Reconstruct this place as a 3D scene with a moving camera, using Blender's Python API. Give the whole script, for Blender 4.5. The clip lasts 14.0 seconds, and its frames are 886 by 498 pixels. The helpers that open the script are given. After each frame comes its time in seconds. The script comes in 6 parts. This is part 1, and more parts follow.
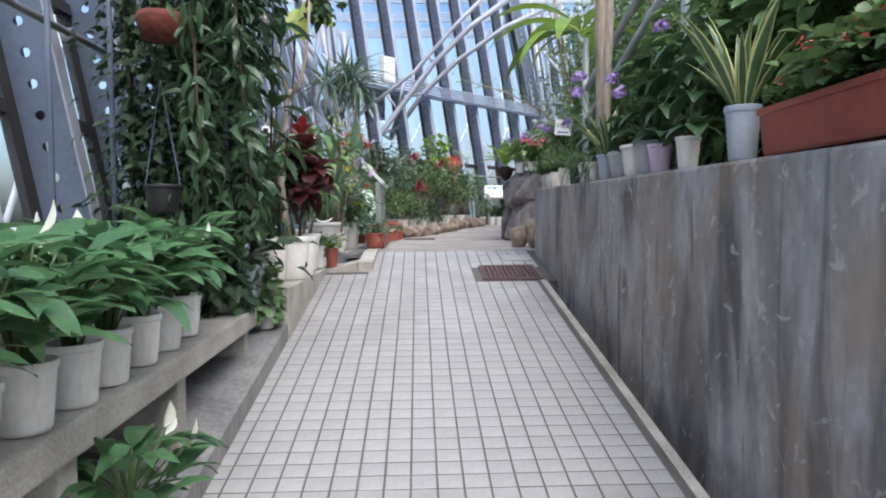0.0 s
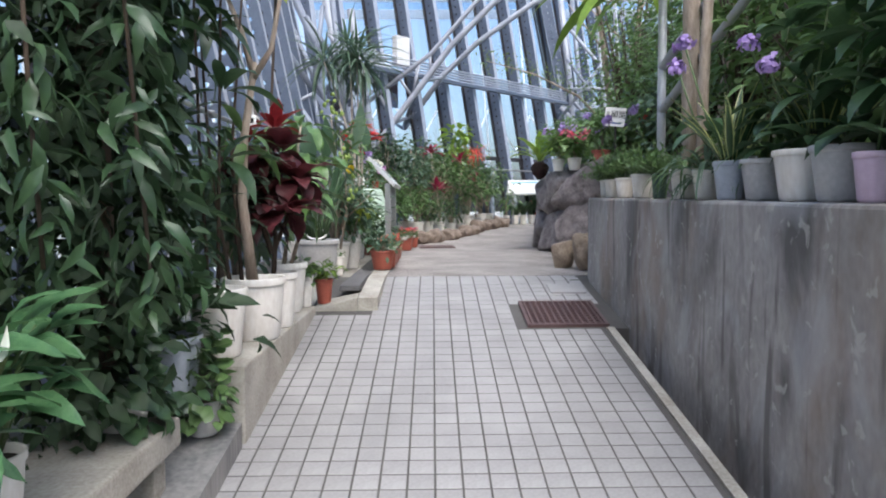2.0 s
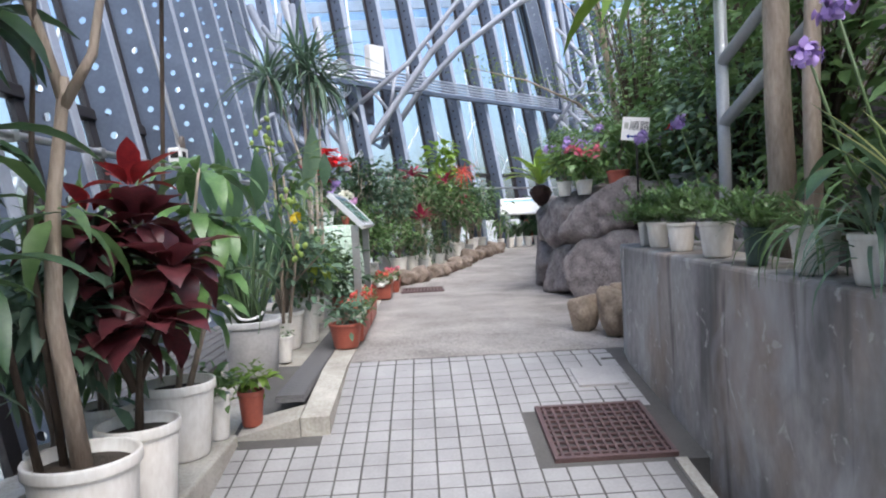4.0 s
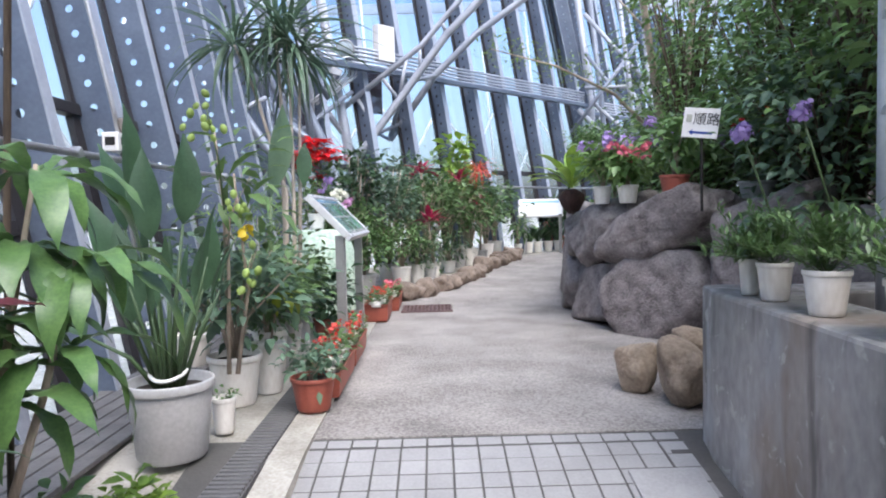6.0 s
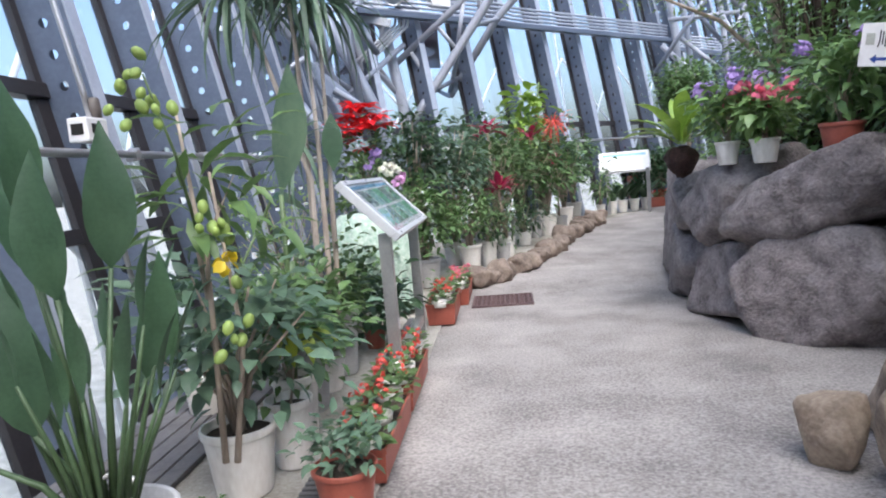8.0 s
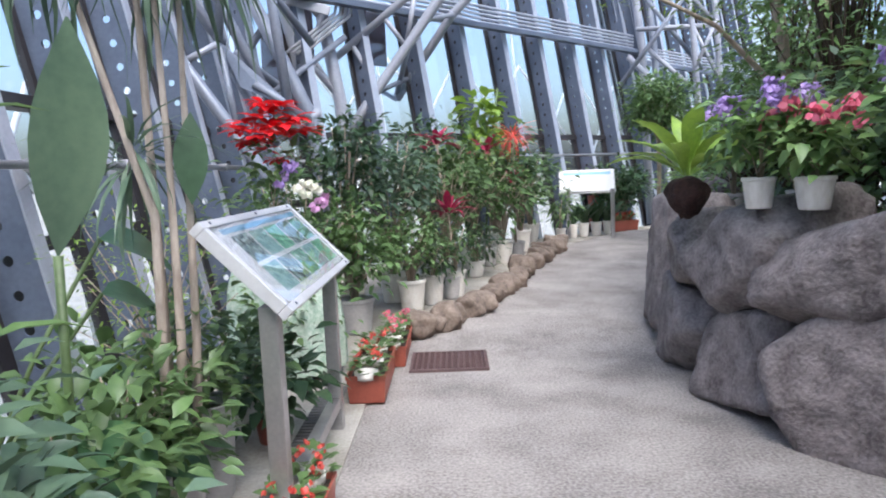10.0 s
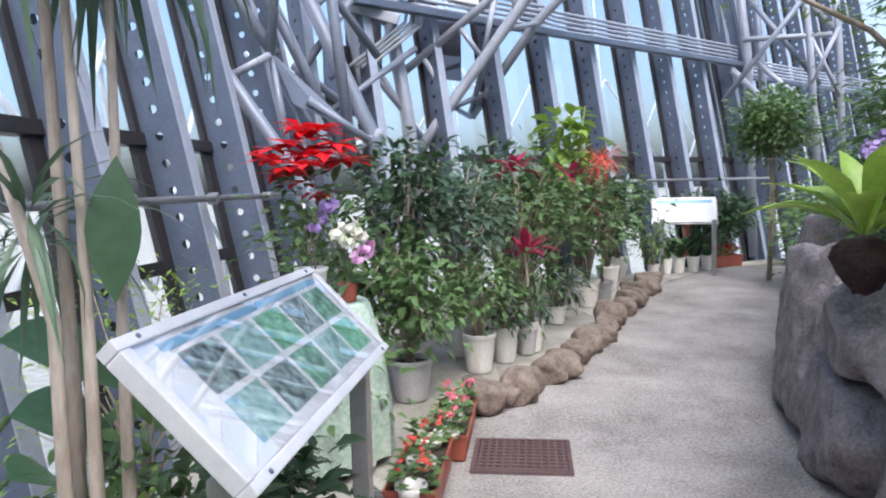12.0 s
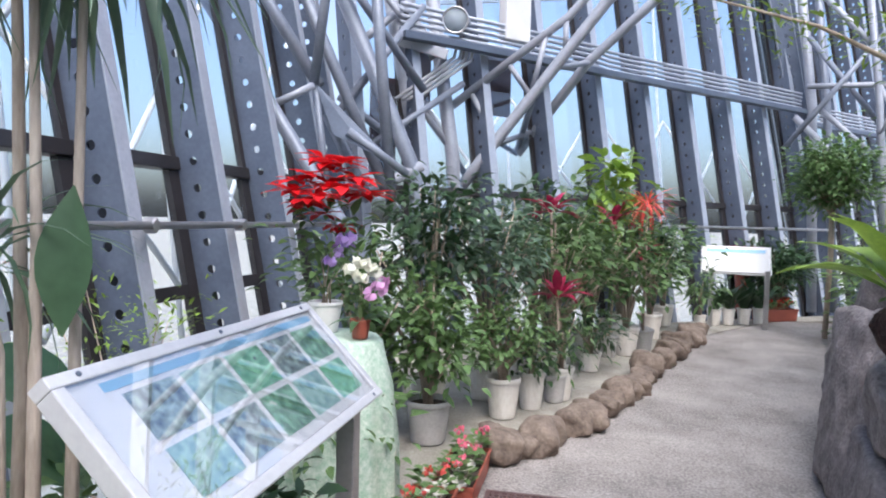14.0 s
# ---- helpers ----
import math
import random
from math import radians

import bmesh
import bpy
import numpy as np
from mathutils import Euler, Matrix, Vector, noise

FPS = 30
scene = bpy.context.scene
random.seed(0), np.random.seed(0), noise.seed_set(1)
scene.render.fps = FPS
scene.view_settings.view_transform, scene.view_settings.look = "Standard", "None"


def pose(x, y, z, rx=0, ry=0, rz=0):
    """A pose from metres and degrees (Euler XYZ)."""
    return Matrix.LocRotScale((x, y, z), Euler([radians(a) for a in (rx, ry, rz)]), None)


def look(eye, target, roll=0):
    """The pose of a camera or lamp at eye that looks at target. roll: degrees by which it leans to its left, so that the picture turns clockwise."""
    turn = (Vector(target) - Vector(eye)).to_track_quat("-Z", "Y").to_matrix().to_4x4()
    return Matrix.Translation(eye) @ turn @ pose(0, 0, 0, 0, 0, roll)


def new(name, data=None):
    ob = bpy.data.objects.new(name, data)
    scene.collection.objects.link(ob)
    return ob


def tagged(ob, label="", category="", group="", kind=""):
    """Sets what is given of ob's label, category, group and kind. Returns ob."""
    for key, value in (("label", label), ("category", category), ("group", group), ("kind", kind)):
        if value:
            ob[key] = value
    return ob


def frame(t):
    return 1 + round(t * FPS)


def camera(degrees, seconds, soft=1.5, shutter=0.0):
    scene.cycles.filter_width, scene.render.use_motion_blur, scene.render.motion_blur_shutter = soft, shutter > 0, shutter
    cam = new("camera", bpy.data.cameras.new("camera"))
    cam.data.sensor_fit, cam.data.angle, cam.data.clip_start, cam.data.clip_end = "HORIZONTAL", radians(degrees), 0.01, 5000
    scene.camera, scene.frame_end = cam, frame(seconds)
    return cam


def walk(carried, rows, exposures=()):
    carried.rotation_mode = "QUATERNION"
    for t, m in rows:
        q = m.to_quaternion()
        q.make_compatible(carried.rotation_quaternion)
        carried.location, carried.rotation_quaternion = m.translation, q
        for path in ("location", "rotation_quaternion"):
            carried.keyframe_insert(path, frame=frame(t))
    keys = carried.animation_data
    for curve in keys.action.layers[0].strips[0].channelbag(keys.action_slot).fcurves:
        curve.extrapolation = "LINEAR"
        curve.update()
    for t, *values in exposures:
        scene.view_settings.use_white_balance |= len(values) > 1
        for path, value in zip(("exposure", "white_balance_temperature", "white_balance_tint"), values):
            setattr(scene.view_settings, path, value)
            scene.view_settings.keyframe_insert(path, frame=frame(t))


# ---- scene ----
cam = camera(65.4, 14.0, soft=2.0)
PATH = [
    (0, (0.178, 0.364, 1.222), (0.248, 2.361, 1.136), -0.5),
    (0.5, (0.2, 0.784, 1.284), (0.244, 2.781, 1.181), 1.0),
    (1, (0.119, 1.169, 1.367), (0.133, 3.165, 1.25), 0.0),
    (1.5, (0.196, 1.593, 1.426), (0.219, 3.59, 1.31), -1.2),
    (2, (0.135, 1.933, 1.449), (0.164, 3.93, 1.328), -0.3),
    (2.5, (0.123, 2.274, 1.515), (0.187, 4.27, 1.397), -0.4),
    (3, (0.214, 2.668, 1.596), (0.269, 4.665, 1.52), -2.7),
    (5.5, (0.257, 4.355, 1.816), (0.309, 6.35, 1.698), -3.0),
    (6, (0.305, 4.627, 1.837), (0.32, 6.624, 1.73), -1.4),
    (6.5, (0.264, 4.933, 1.887), (0.257, 6.928, 1.753), -2.4),
    (7, (0.339, 5.243, 1.912), (0.314, 7.234, 1.725), -4.5),
    (7.5, (0.33, 5.524, 1.926), (0.135, 7.502, 1.706), -4.0),
    (8, (0.282, 5.782, 1.988), (0.087, 7.759, 1.76), -4.9),
    (8.5, (0.346, 6.109, 2.024), (0.199, 8.092, 1.809), -3.9),
    (11, (0.22, 7.498, 2.171), (0.197, 9.485, 1.943), -2.6),
    (11.5, (0.294, 7.721, 2.216), (0.103, 9.703, 2.023), -0.6),
    (12, (0.252, 7.921, 2.237), (-0.004, 9.896, 2.057), -1.4),
    (12.5, (0.237, 8.011, 2.256), (-0.052, 9.985, 2.122), -1.8),
    (13, (0.268, 8.03, 2.264), (-0.082, 9.997, 2.178), 0.2),
    (13.5, (0.318, 8.032, 2.268), (-0.082, 9.99, 2.193), 1.6),
    (14, (0.404, 8.053, 2.267), (-0.007, 10.009, 2.18), 1.5),
]
walk(cam, [(t, look(eye, target, roll)) for t, eye, target, roll in PATH], [(0, 1.38, 6450, 14), (3, 1.3, 6480, 14), (5.5, 1.54, 6300, 16), (8, 1.48, 6320, 16), (11, 1.45, 6320, 16), (14, 1.36, 6400, 17)])

# ---- world and light ----
world = bpy.data.worlds.new("overcast_sky")
scene.world = world
world.use_nodes = True
wn = world.node_tree.nodes
sky = wn.new("ShaderNodeTexSky")
sky.sky_type, sky.sun_disc = "NISHITA", False
sky.sun_elevation, sky.sun_rotation = radians(58), radians(160)
sky.air_density, sky.dust_density, sky.ozone_density = 1.0, 5.0, 1.0
wn["Background"].inputs[1].default_value = 0.15
world.node_tree.links.new(sky.outputs[0], wn["Background"].inputs[0])
sun = new("sun", bpy.data.lights.new("sun", "SUN"))
sun.data.energy, sun.data.angle, sun.data.color = 1.5, radians(50), (1.0, 0.97, 0.93)
sun.matrix_world = look((5, -13, 26), (0, 0, 0))

# ---- materials ----
def mat(name, color, rough=0.6, metal=0.0, color2=None, scale=6.0, fine=60.0, bump=0.15, per_piece=0.0, leaf=0.0, stretch=(1, 1, 1), spec=0.5, detail=6.0, grain=0.35):
    """A surface of two tones mixed by a broad and a fine noise, with fine relief; leaf: share of light let through."""
    m = bpy.data.materials.new(name)
    m.use_nodes = True
    n, l = m.node_tree.nodes, m.node_tree.links
    b = n["Principled BSDF"]
    b.inputs["Roughness"].default_value, b.inputs["Metallic"].default_value = rough, metal
    b.inputs["Specular IOR Level"].default_value = spec
    co, mp = n.new("ShaderNodeTexCoord"), n.new("ShaderNodeMapping")
    mp.inputs["Scale"].default_value = stretch
    l.new(co.outputs["Object"], mp.inputs["Vector"])
    broad, small = n.new("ShaderNodeTexNoise"), n.new("ShaderNodeTexNoise")
    broad.inputs["Scale"].default_value, small.inputs["Scale"].default_value = scale, fine
    broad.inputs["Detail"].default_value = detail
    for t in (broad, small):
        l.new(mp.outputs[0], t.inputs["Vector"])
    both = n.new("ShaderNodeMix")
    both.inputs[0].default_value = grain
    l.new(broad.outputs[0], both.inputs[2])
    l.new(small.outputs[0], both.inputs[3])
    ramp = n.new("ShaderNodeValToRGB")
    ramp.color_ramp.elements[0].position, ramp.color_ramp.elements[1].position = 0.36, 0.64
    c2 = color2 or [c * 0.7 for c in color]
    ramp.color_ramp.elements[0].color, ramp.color_ramp.elements[1].color = (*c2, 1), (*color, 1)
    l.new(both.outputs[0], ramp.inputs[0])
    out = ramp.outputs[0]
    if per_piece:
        hsv, rnd = n.new("ShaderNodeHueSaturation"), n.new("ShaderNodeMapRange")
        info, geo, add = n.new("ShaderNodeObjectInfo"), n.new("ShaderNodeNewGeometry"), n.new("ShaderNodeMath")
        add.operation = "ADD"
        l.new(info.outputs["Random"], add.inputs[0])
        l.new(geo.outputs["Random Per Island"], add.inputs[1])
        rnd.inputs[1].default_value, rnd.inputs[2].default_value = 0.0, 2.0
        rnd.inputs[3].default_value, rnd.inputs[4].default_value = 1 - per_piece, 1 + per_piece
        l.new(add.outputs[0], rnd.inputs[0])
        l.new(rnd.outputs[0], hsv.inputs["Value"])
        l.new(out, hsv.inputs["Color"])
        out = hsv.outputs[0]
    l.new(out, b.inputs["Base Color"])
    if bump:
        bp = n.new("ShaderNodeBump")
        bp.inputs["Strength"].default_value, bp.inputs["Distance"].default_value = bump, 0.02
        l.new(both.outputs[0], bp.inputs["Height"])
        l.new(bp.outputs[0], b.inputs["Normal"])
    if leaf:
        tr, mx = n.new("ShaderNodeBsdfTranslucent"), n.new("ShaderNodeMixShader")
        mx.inputs[0].default_value = leaf
        l.new(out, tr.inputs["Color"])
        l.new(b.outputs[0], mx.inputs[1])
        l.new(tr.outputs[0], mx.inputs[2])
        l.new(mx.outputs[0], n["Material Output"].inputs["Surface"])
    return m


def glass_mat(name, tint, gloss=0.08):
    m = bpy.data.materials.new(name)
    m.use_nodes = True
    n, l = m.node_tree.nodes, m.node_tree.links
    n.remove(n["Principled BSDF"])
    tr, gl, mx = n.new("ShaderNodeBsdfTransparent"), n.new("ShaderNodeBsdfGlossy"), n.new("ShaderNodeMixShader")
    tr.inputs[0].default_value = (*tint, 1)
    gl.inputs["Roughness"].default_value = 0.02
    mx.inputs[0].default_value = gloss
    l.new(tr.outputs[0], mx.inputs[1])
    l.new(gl.outputs[0], mx.inputs[2])
    l.new(mx.outputs[0], n["Material Output"].inputs["Surface"])
    return m


CONCRETE = mat("weathered_concrete", (0.30, 0.29, 0.28), 0.8, color2=(0.13, 0.13, 0.135), scale=2.2, fine=25, bump=0.25, stretch=(1.6, 1.6, 0.35))
CONCRETE_PALE = mat("pale_concrete", (0.45, 0.43, 0.385), 0.85, color2=(0.25, 0.23, 0.195), scale=4, fine=70, bump=0.3)
PATH_STONE = mat("washed_aggregate", (0.37, 0.34, 0.32), 0.85, color2=(0.14, 0.127, 0.12), scale=2.6, fine=75, bump=0.5, detail=12, grain=0.55)
TILE = mat("white_floor_tile", (0.34, 0.332, 0.330), 0.5, color2=(0.25, 0.243, 0.243), scale=3, fine=90, bump=0.04, per_piece=0.1)
GROUT = mat("dark_grout", (0.10, 0.095, 0.09), 0.9, scale=4, fine=80)
SOIL = mat("dark_soil", (0.06, 0.045, 0.032), 0.95, color2=(0.025, 0.02, 0.015), scale=8, fine=90, bump=0.8)
ROCK = mat("grey_brown_rock", (0.265, 0.238, 0.236), 0.75, color2=(0.088, 0.075, 0.076), scale=9, fine=60, bump=1.0, detail=12)
STONE = mat("brown_field_stone", (0.26, 0.205, 0.165), 0.85, color2=(0.11, 0.082, 0.066), scale=9, fine=50, bump=0.8, per_piece=0.25)
STONE_TAN = mat("tan_field_stone", (0.36, 0.285, 0.215), 0.85, color2=(0.17, 0.125, 0.09), scale=7, fine=50, bump=0.7, per_piece=0.12)
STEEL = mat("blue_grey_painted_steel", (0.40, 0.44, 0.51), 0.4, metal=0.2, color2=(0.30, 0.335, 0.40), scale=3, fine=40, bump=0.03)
STEEL_TRUSS = mat("dark_blue_grey_truss_paint", (0.235, 0.265, 0.325), 0.45, metal=0.15, color2=(0.17, 0.195, 0.245), scale=3, fine=40, bump=0.03)
TRUSS_PALE = mat("mid_grey_truss_paint", (0.37, 0.395, 0.45), 0.45, metal=0.15, color2=(0.28, 0.30, 0.35), scale=3, fine=40, bump=0.03)
STEEL_DARK = mat("slate_steel", (0.125, 0.155, 0.215), 0.45, metal=0.1, color2=(0.085, 0.11, 0.16), scale=3, fine=40, bump=0.03)
FRAME_DARK = mat("dark_bronze_window_frame", (0.045, 0.042, 0.045), 0.4, metal=0.4, color2=(0.03, 0.028, 0.03), bump=0.02)
PIPE_PALE = mat("pale_grey_painted_pipe", (0.50, 0.52, 0.56), 0.4, metal=0.15, color2=(0.40, 0.42, 0.46), bump=0.03)
GRATE = mat("brown_resin_grating", (0.115, 0.07, 0.068), 0.55, color2=(0.07, 0.042, 0.042), scale=9, fine=80, bump=0.1)
BLACK = mat("black_paint_and_pit_shade", (0.012, 0.012, 0.012), 0.9)
POT_WHITE = mat("aged_white_plastic", (0.80, 0.785, 0.75), 0.45, color2=(0.62, 0.59, 0.54), scale=7, fine=60, bump=0.04, stretch=(1, 1, 0.4), per_piece=0.12)
POT_TERRA = mat("terracotta_plastic", (0.33, 0.085, 0.055), 0.5, color2=(0.24, 0.06, 0.04), scale=5, fine=60, bump=0.05)
POT_GREY = mat("grey_plastic_pot", (0.50, 0.50, 0.50), 0.5, color2=(0.36, 0.36, 0.36), scale=6, fine=60, bump=0.05)
POT_PINK = mat("pale_lilac_plastic", (0.60, 0.47, 0.58), 0.45, color2=(0.50, 0.38, 0.48), scale=6, bump=0.03)
POT_PALEBLUE = mat("pale_blue_grey_plastic", (0.40, 0.45, 0.52), 0.45, color2=(0.31, 0.35, 0.41), scale=6, fine=60, bump=0.04)
POT_GREEN = mat("dark_green_plastic", (0.05, 0.09, 0.075), 0.5, color2=(0.035, 0.06, 0.05), scale=6, bump=0.03)
POT_BLUE = mat("blue_plastic_pot", (0.10, 0.30, 0.42), 0.45, color2=(0.07, 0.22, 0.33), scale=6, bump=0.03)
BARK = mat("pale_bark", (0.46, 0.38, 0.31), 0.85, color2=(0.26, 0.205, 0.16), scale=9, fine=50, bump=0.5, stretch=(2, 2, 0.5))
BARK_DARK = mat("dark_bark", (0.09, 0.065, 0.045), 0.9, color2=(0.045, 0.032, 0.024), scale=9, fine=50, bump=0.6, stretch=(2, 2, 0.5))
GREEN_STEM = mat("green_stem", (0.10, 0.16, 0.06), 0.5, color2=(0.06, 0.10, 0.035), scale=8, bump=0.1)
STALK_DARK = mat("dark_green_stalk", (0.065, 0.115, 0.05), 0.5, color2=(0.04, 0.075, 0.032), scale=8, bump=0.1)
GALV = mat("galvanised_steel", (0.47, 0.47, 0.47), 0.35, metal=0.75, color2=(0.36, 0.36, 0.37), scale=9, fine=60, bump=0.03)
WHITE = mat("white_enamel", (0.78, 0.78, 0.78), 0.4, color2=(0.70, 0.70, 0.70), scale=4, bump=0.02)
BOARD_GREY = mat("grey_resin_drain_board", (0.15, 0.147, 0.15), 0.7, color2=(0.09, 0.088, 0.09), scale=7, fine=60, bump=0.2)
GLASS = glass_mat("pale_blue_glass", (0.86, 0.93, 0.97))
GLASS_FROST = mat("frosted_glass", (0.72, 0.80, 0.86), 0.35, color2=(0.66, 0.75, 0.82), scale=2, bump=0.02, leaf=0.7)
def leafmat(name, a, b, rough=0.4, trans=0.28):
    return mat(name, a, rough, color2=b, scale=5, fine=35, bump=0.08, per_piece=0.32, leaf=trans)
LEAF = leafmat("mid_green_leaf", (0.14, 0.235, 0.085), (0.075, 0.145, 0.05))
# Darkened copy of the green leaf: the climbers' shade is in its colour.
LEAF_SHADE = leafmat("shaded_green_leaf", (0.036, 0.075, 0.028), (0.018, 0.042, 0.017), 0.62)
BARK_GREY = mat("smooth_grey_bark", (0.52, 0.46, 0.40), 0.8, color2=(0.32, 0.27, 0.23), scale=9, fine=50, bump=0.4, stretch=(2, 2, 0.5))
LEAF_MID = leafmat("soft_green_leaf", (0.17, 0.28, 0.095), (0.095, 0.18, 0.06))
LEAF_DARK = leafmat("deep_green_leaf", (0.065, 0.125, 0.055), (0.035, 0.08, 0.036), 0.35)
LEAF_BRIGHT = leafmat("fresh_green_leaf", (0.25, 0.38, 0.06), (0.15, 0.26, 0.045))
LEAF_YELLOW = leafmat("yellow_green_leaf", (0.42, 0.45, 0.06), (0.25, 0.35, 0.05))
LEAF_GREY = leafmat("blue_green_leaf", (0.14, 0.22, 0.14), (0.085, 0.15, 0.10))
LEAF_LILY = leafmat("glossy_dark_leaf", (0.095, 0.20, 0.088), (0.045, 0.125, 0.052), 0.3)
LEAF_WAVY = leafmat("mottled_mid_green_leaf", (0.13, 0.235, 0.075), (0.06, 0.13, 0.045), 0.32, 0.22)
LEAF_PADDLE = leafmat("dull_dark_paddle_leaf", (0.055, 0.115, 0.06), (0.035, 0.08, 0.04), 0.5, 0.15)
LEAF_POD = leafmat("pale_yellow_green_pod", (0.36, 0.46, 0.14), (0.25, 0.36, 0.09), 0.5, 0.3)
LEAF_MAROON = leafmat("maroon_leaf", (0.125, 0.026, 0.034), (0.055, 0.02, 0.022), 0.4)
LEAF_CREAM = leafmat("cream_leaf_margin", (0.50, 0.50, 0.22), (0.36, 0.40, 0.15))
RED = leafmat("scarlet_bract", (0.75, 0.012, 0.018), (0.55, 0.006, 0.012), 0.5)
PINK = leafmat("pink_petal", (0.80, 0.20, 0.30), (0.66, 0.12, 0.20), 0.5)
CORAL = leafmat("coral_petal", (0.72, 0.12, 0.09), (0.55, 0.07, 0.06), 0.5)
PURPLE = leafmat("violet_petal", (0.46, 0.33, 0.66), (0.31, 0.20, 0.50), 0.5)
MAUVE = leafmat("mauve_petal", (0.70, 0.42, 0.66), (0.55, 0.28, 0.52), 0.5)
PETAL_WHITE = leafmat("white_petal", (0.82, 0.82, 0.76), (0.70, 0.72, 0.62), 0.5)
YELLOW = leafmat("yellow_petal", (0.78, 0.58, 0.03), (0.62, 0.45, 0.02), 0.5)



def wall_concrete():
    """Old formed concrete: grey, with dark runs from the top, rust-brown and pale lime patches."""
    m = mat("stained_wall_concrete", (0.40, 0.38, 0.365), 0.8, color2=(0.23, 0.22, 0.215), scale=2.2, fine=30, bump=0.25, stretch=(1, 1, 0.6))
    n, l = m.node_tree.nodes, m.node_tree.links
    base = [x for x in n if x.type == "VALTORGB"][0].outputs[0]
    co = [x for x in n if x.type == "TEX_COORD"][0]
    for k, (stretch, scale, lo, hi, colour, much) in enumerate((((1.5, 1.5, 0.45), 1.5, 0.47, 0.62, (0.085, 0.08, 0.078), 0.85), ((1.2, 1.2, 0.6), 1.6, 0.50, 0.64, (0.27, 0.19, 0.13), 0.5), ((1.9, 1.9, 1.0), 1.7, 0.52, 0.66, (0.48, 0.50, 0.53), 0.42), ((5, 5, 0.7), 1.5, 0.54, 0.66, (0.10, 0.09, 0.085), 0.75), ((6, 6, 6), 2.0, 0.62, 0.68, (0.55, 0.54, 0.5), 0.5))):
        mp, tx, rg, mx = n.new("ShaderNodeMapping"), n.new("ShaderNodeTexNoise"), n.new("ShaderNodeMapRange"), n.new("ShaderNodeMix")
        mp.inputs["Scale"].default_value, mp.inputs["Location"].default_value = stretch, (3.1 * k, 1.7 * k, 0.4 * k)
        tx.inputs["Scale"].default_value, tx.inputs["Detail"].default_value, tx.inputs["Distortion"].default_value = scale, 9, 0.8
        rg.inputs[1].default_value, rg.inputs[2].default_value, rg.inputs[3].default_value, rg.inputs[4].default_value = lo, hi, 0.0, much
        mx.data_type = "RGBA"
        mx.inputs[7].default_value = (*colour, 1)
        l.new(co.outputs["Object"], mp.inputs["Vector"])
        l.new(mp.outputs[0], tx.inputs["Vector"])
        l.new(tx.outputs[0], rg.inputs[0])
        l.new(rg.outputs[0], mx.inputs[0])
        l.new(base, mx.inputs[6])
        base = mx.outputs[2]
    l.new(base, n["Principled BSDF"].inputs["Base Color"])
    return m


WALL = wall_concrete()

# ---- building helpers ----
def gz(y):
    """Height of the walkway at y."""
    return float(np.interp(y, [-4, 7.3, 7.65, 11.4, 14.1, 18, 40], [-0.923, 0.885, 0.9, 0.91, 1.03, 1.1, 1.1]))


def wall_top(y):
    """Height of the retaining wall's top at y."""
    return 1.518 - 0.0187 * (7.4 - y)


def mesh(name, verts, faces, material, smooth=False):
    me = bpy.data.meshes.new(name)
    me.from_pydata([tuple(v) for v in verts], [], [tuple(f) for f in faces])
    me.materials.append(material)
    if smooth:
        me.polygons.foreach_set("use_smooth", [True] * len(me.polygons))
    me.update()
    return me


def bm_mesh(name, bm, material, smooth=False):
    me = bpy.data.meshes.new(name)
    bm.normal_update()
    bm.to_mesh(me)
    bm.free()
    me.materials.append(material)
    if smooth:
        me.polygons.foreach_set("use_smooth", [True] * len(me.polygons))
    return me


def thing(name, m, label, category, group="", kind=""):
    ob = new(name)
    ob.empty_display_size = 0.1
    ob.matrix_world = m
    return tagged(ob, label, category, group, kind)


def put(name, me, parent=None, m=None, label=""):
    ob = new(name, me)
    if parent:
        ob.parent = parent
    if m is not None:
        ob.matrix_basis = m
    if label:
        ob["label"] = label
    return ob


def box_bm(x0, x1, y0, y1, z0, z1, bevel=0.0, bm=None):
    bm = bm or bmesh.new()
    r = bmesh.ops.create_cube(bm, size=1)
    bmesh.ops.transform(bm, matrix=Matrix.Translation(((x0 + x1) / 2, (y0 + y1) / 2, (z0 + z1) / 2)) @ Matrix.Diagonal((x1 - x0, y1 - y0, z1 - z0, 1)), verts=r["verts"])
    if bevel:
        es = list({e for v in r["verts"] for e in v.link_edges})
        bmesh.ops.bevel(bm, geom=es, offset=bevel, segments=2, affect="EDGES", profile=0.6)
    return bm


def tube(points, radius, sides=8, cap=True, bm=None):
    """A round bar along points; radius may be a list."""
    bm = bm or bmesh.new()
    pts = [Vector(p) for p in points]
    rad = radius if isinstance(radius, (list, tuple)) else [radius] * len(pts)
    rings, side = [], None
    for i, p in enumerate(pts):
        d = (pts[min(i + 1, len(pts) - 1)] - pts[max(i - 1, 0)]).normalized()
        if side is None:
            side = d.orthogonal().normalized()
        side = (side - d * side.dot(d)).normalized()
        up = d.cross(side)
        rings.append([bm.verts.new(p + (side * math.cos(a) + up * math.sin(a)) * rad[i]) for a in (2 * math.pi * k / sides for k in range(sides))])
    for a, b in zip(rings, rings[1:]):
        for k in range(sides):
            bm.faces.new((a[k], a[(k + 1) % sides], b[(k + 1) % sides], b[k]))
    if cap:
        bm.faces.new(rings[0][::-1])
        bm.faces.new(rings[-1])
    return bm


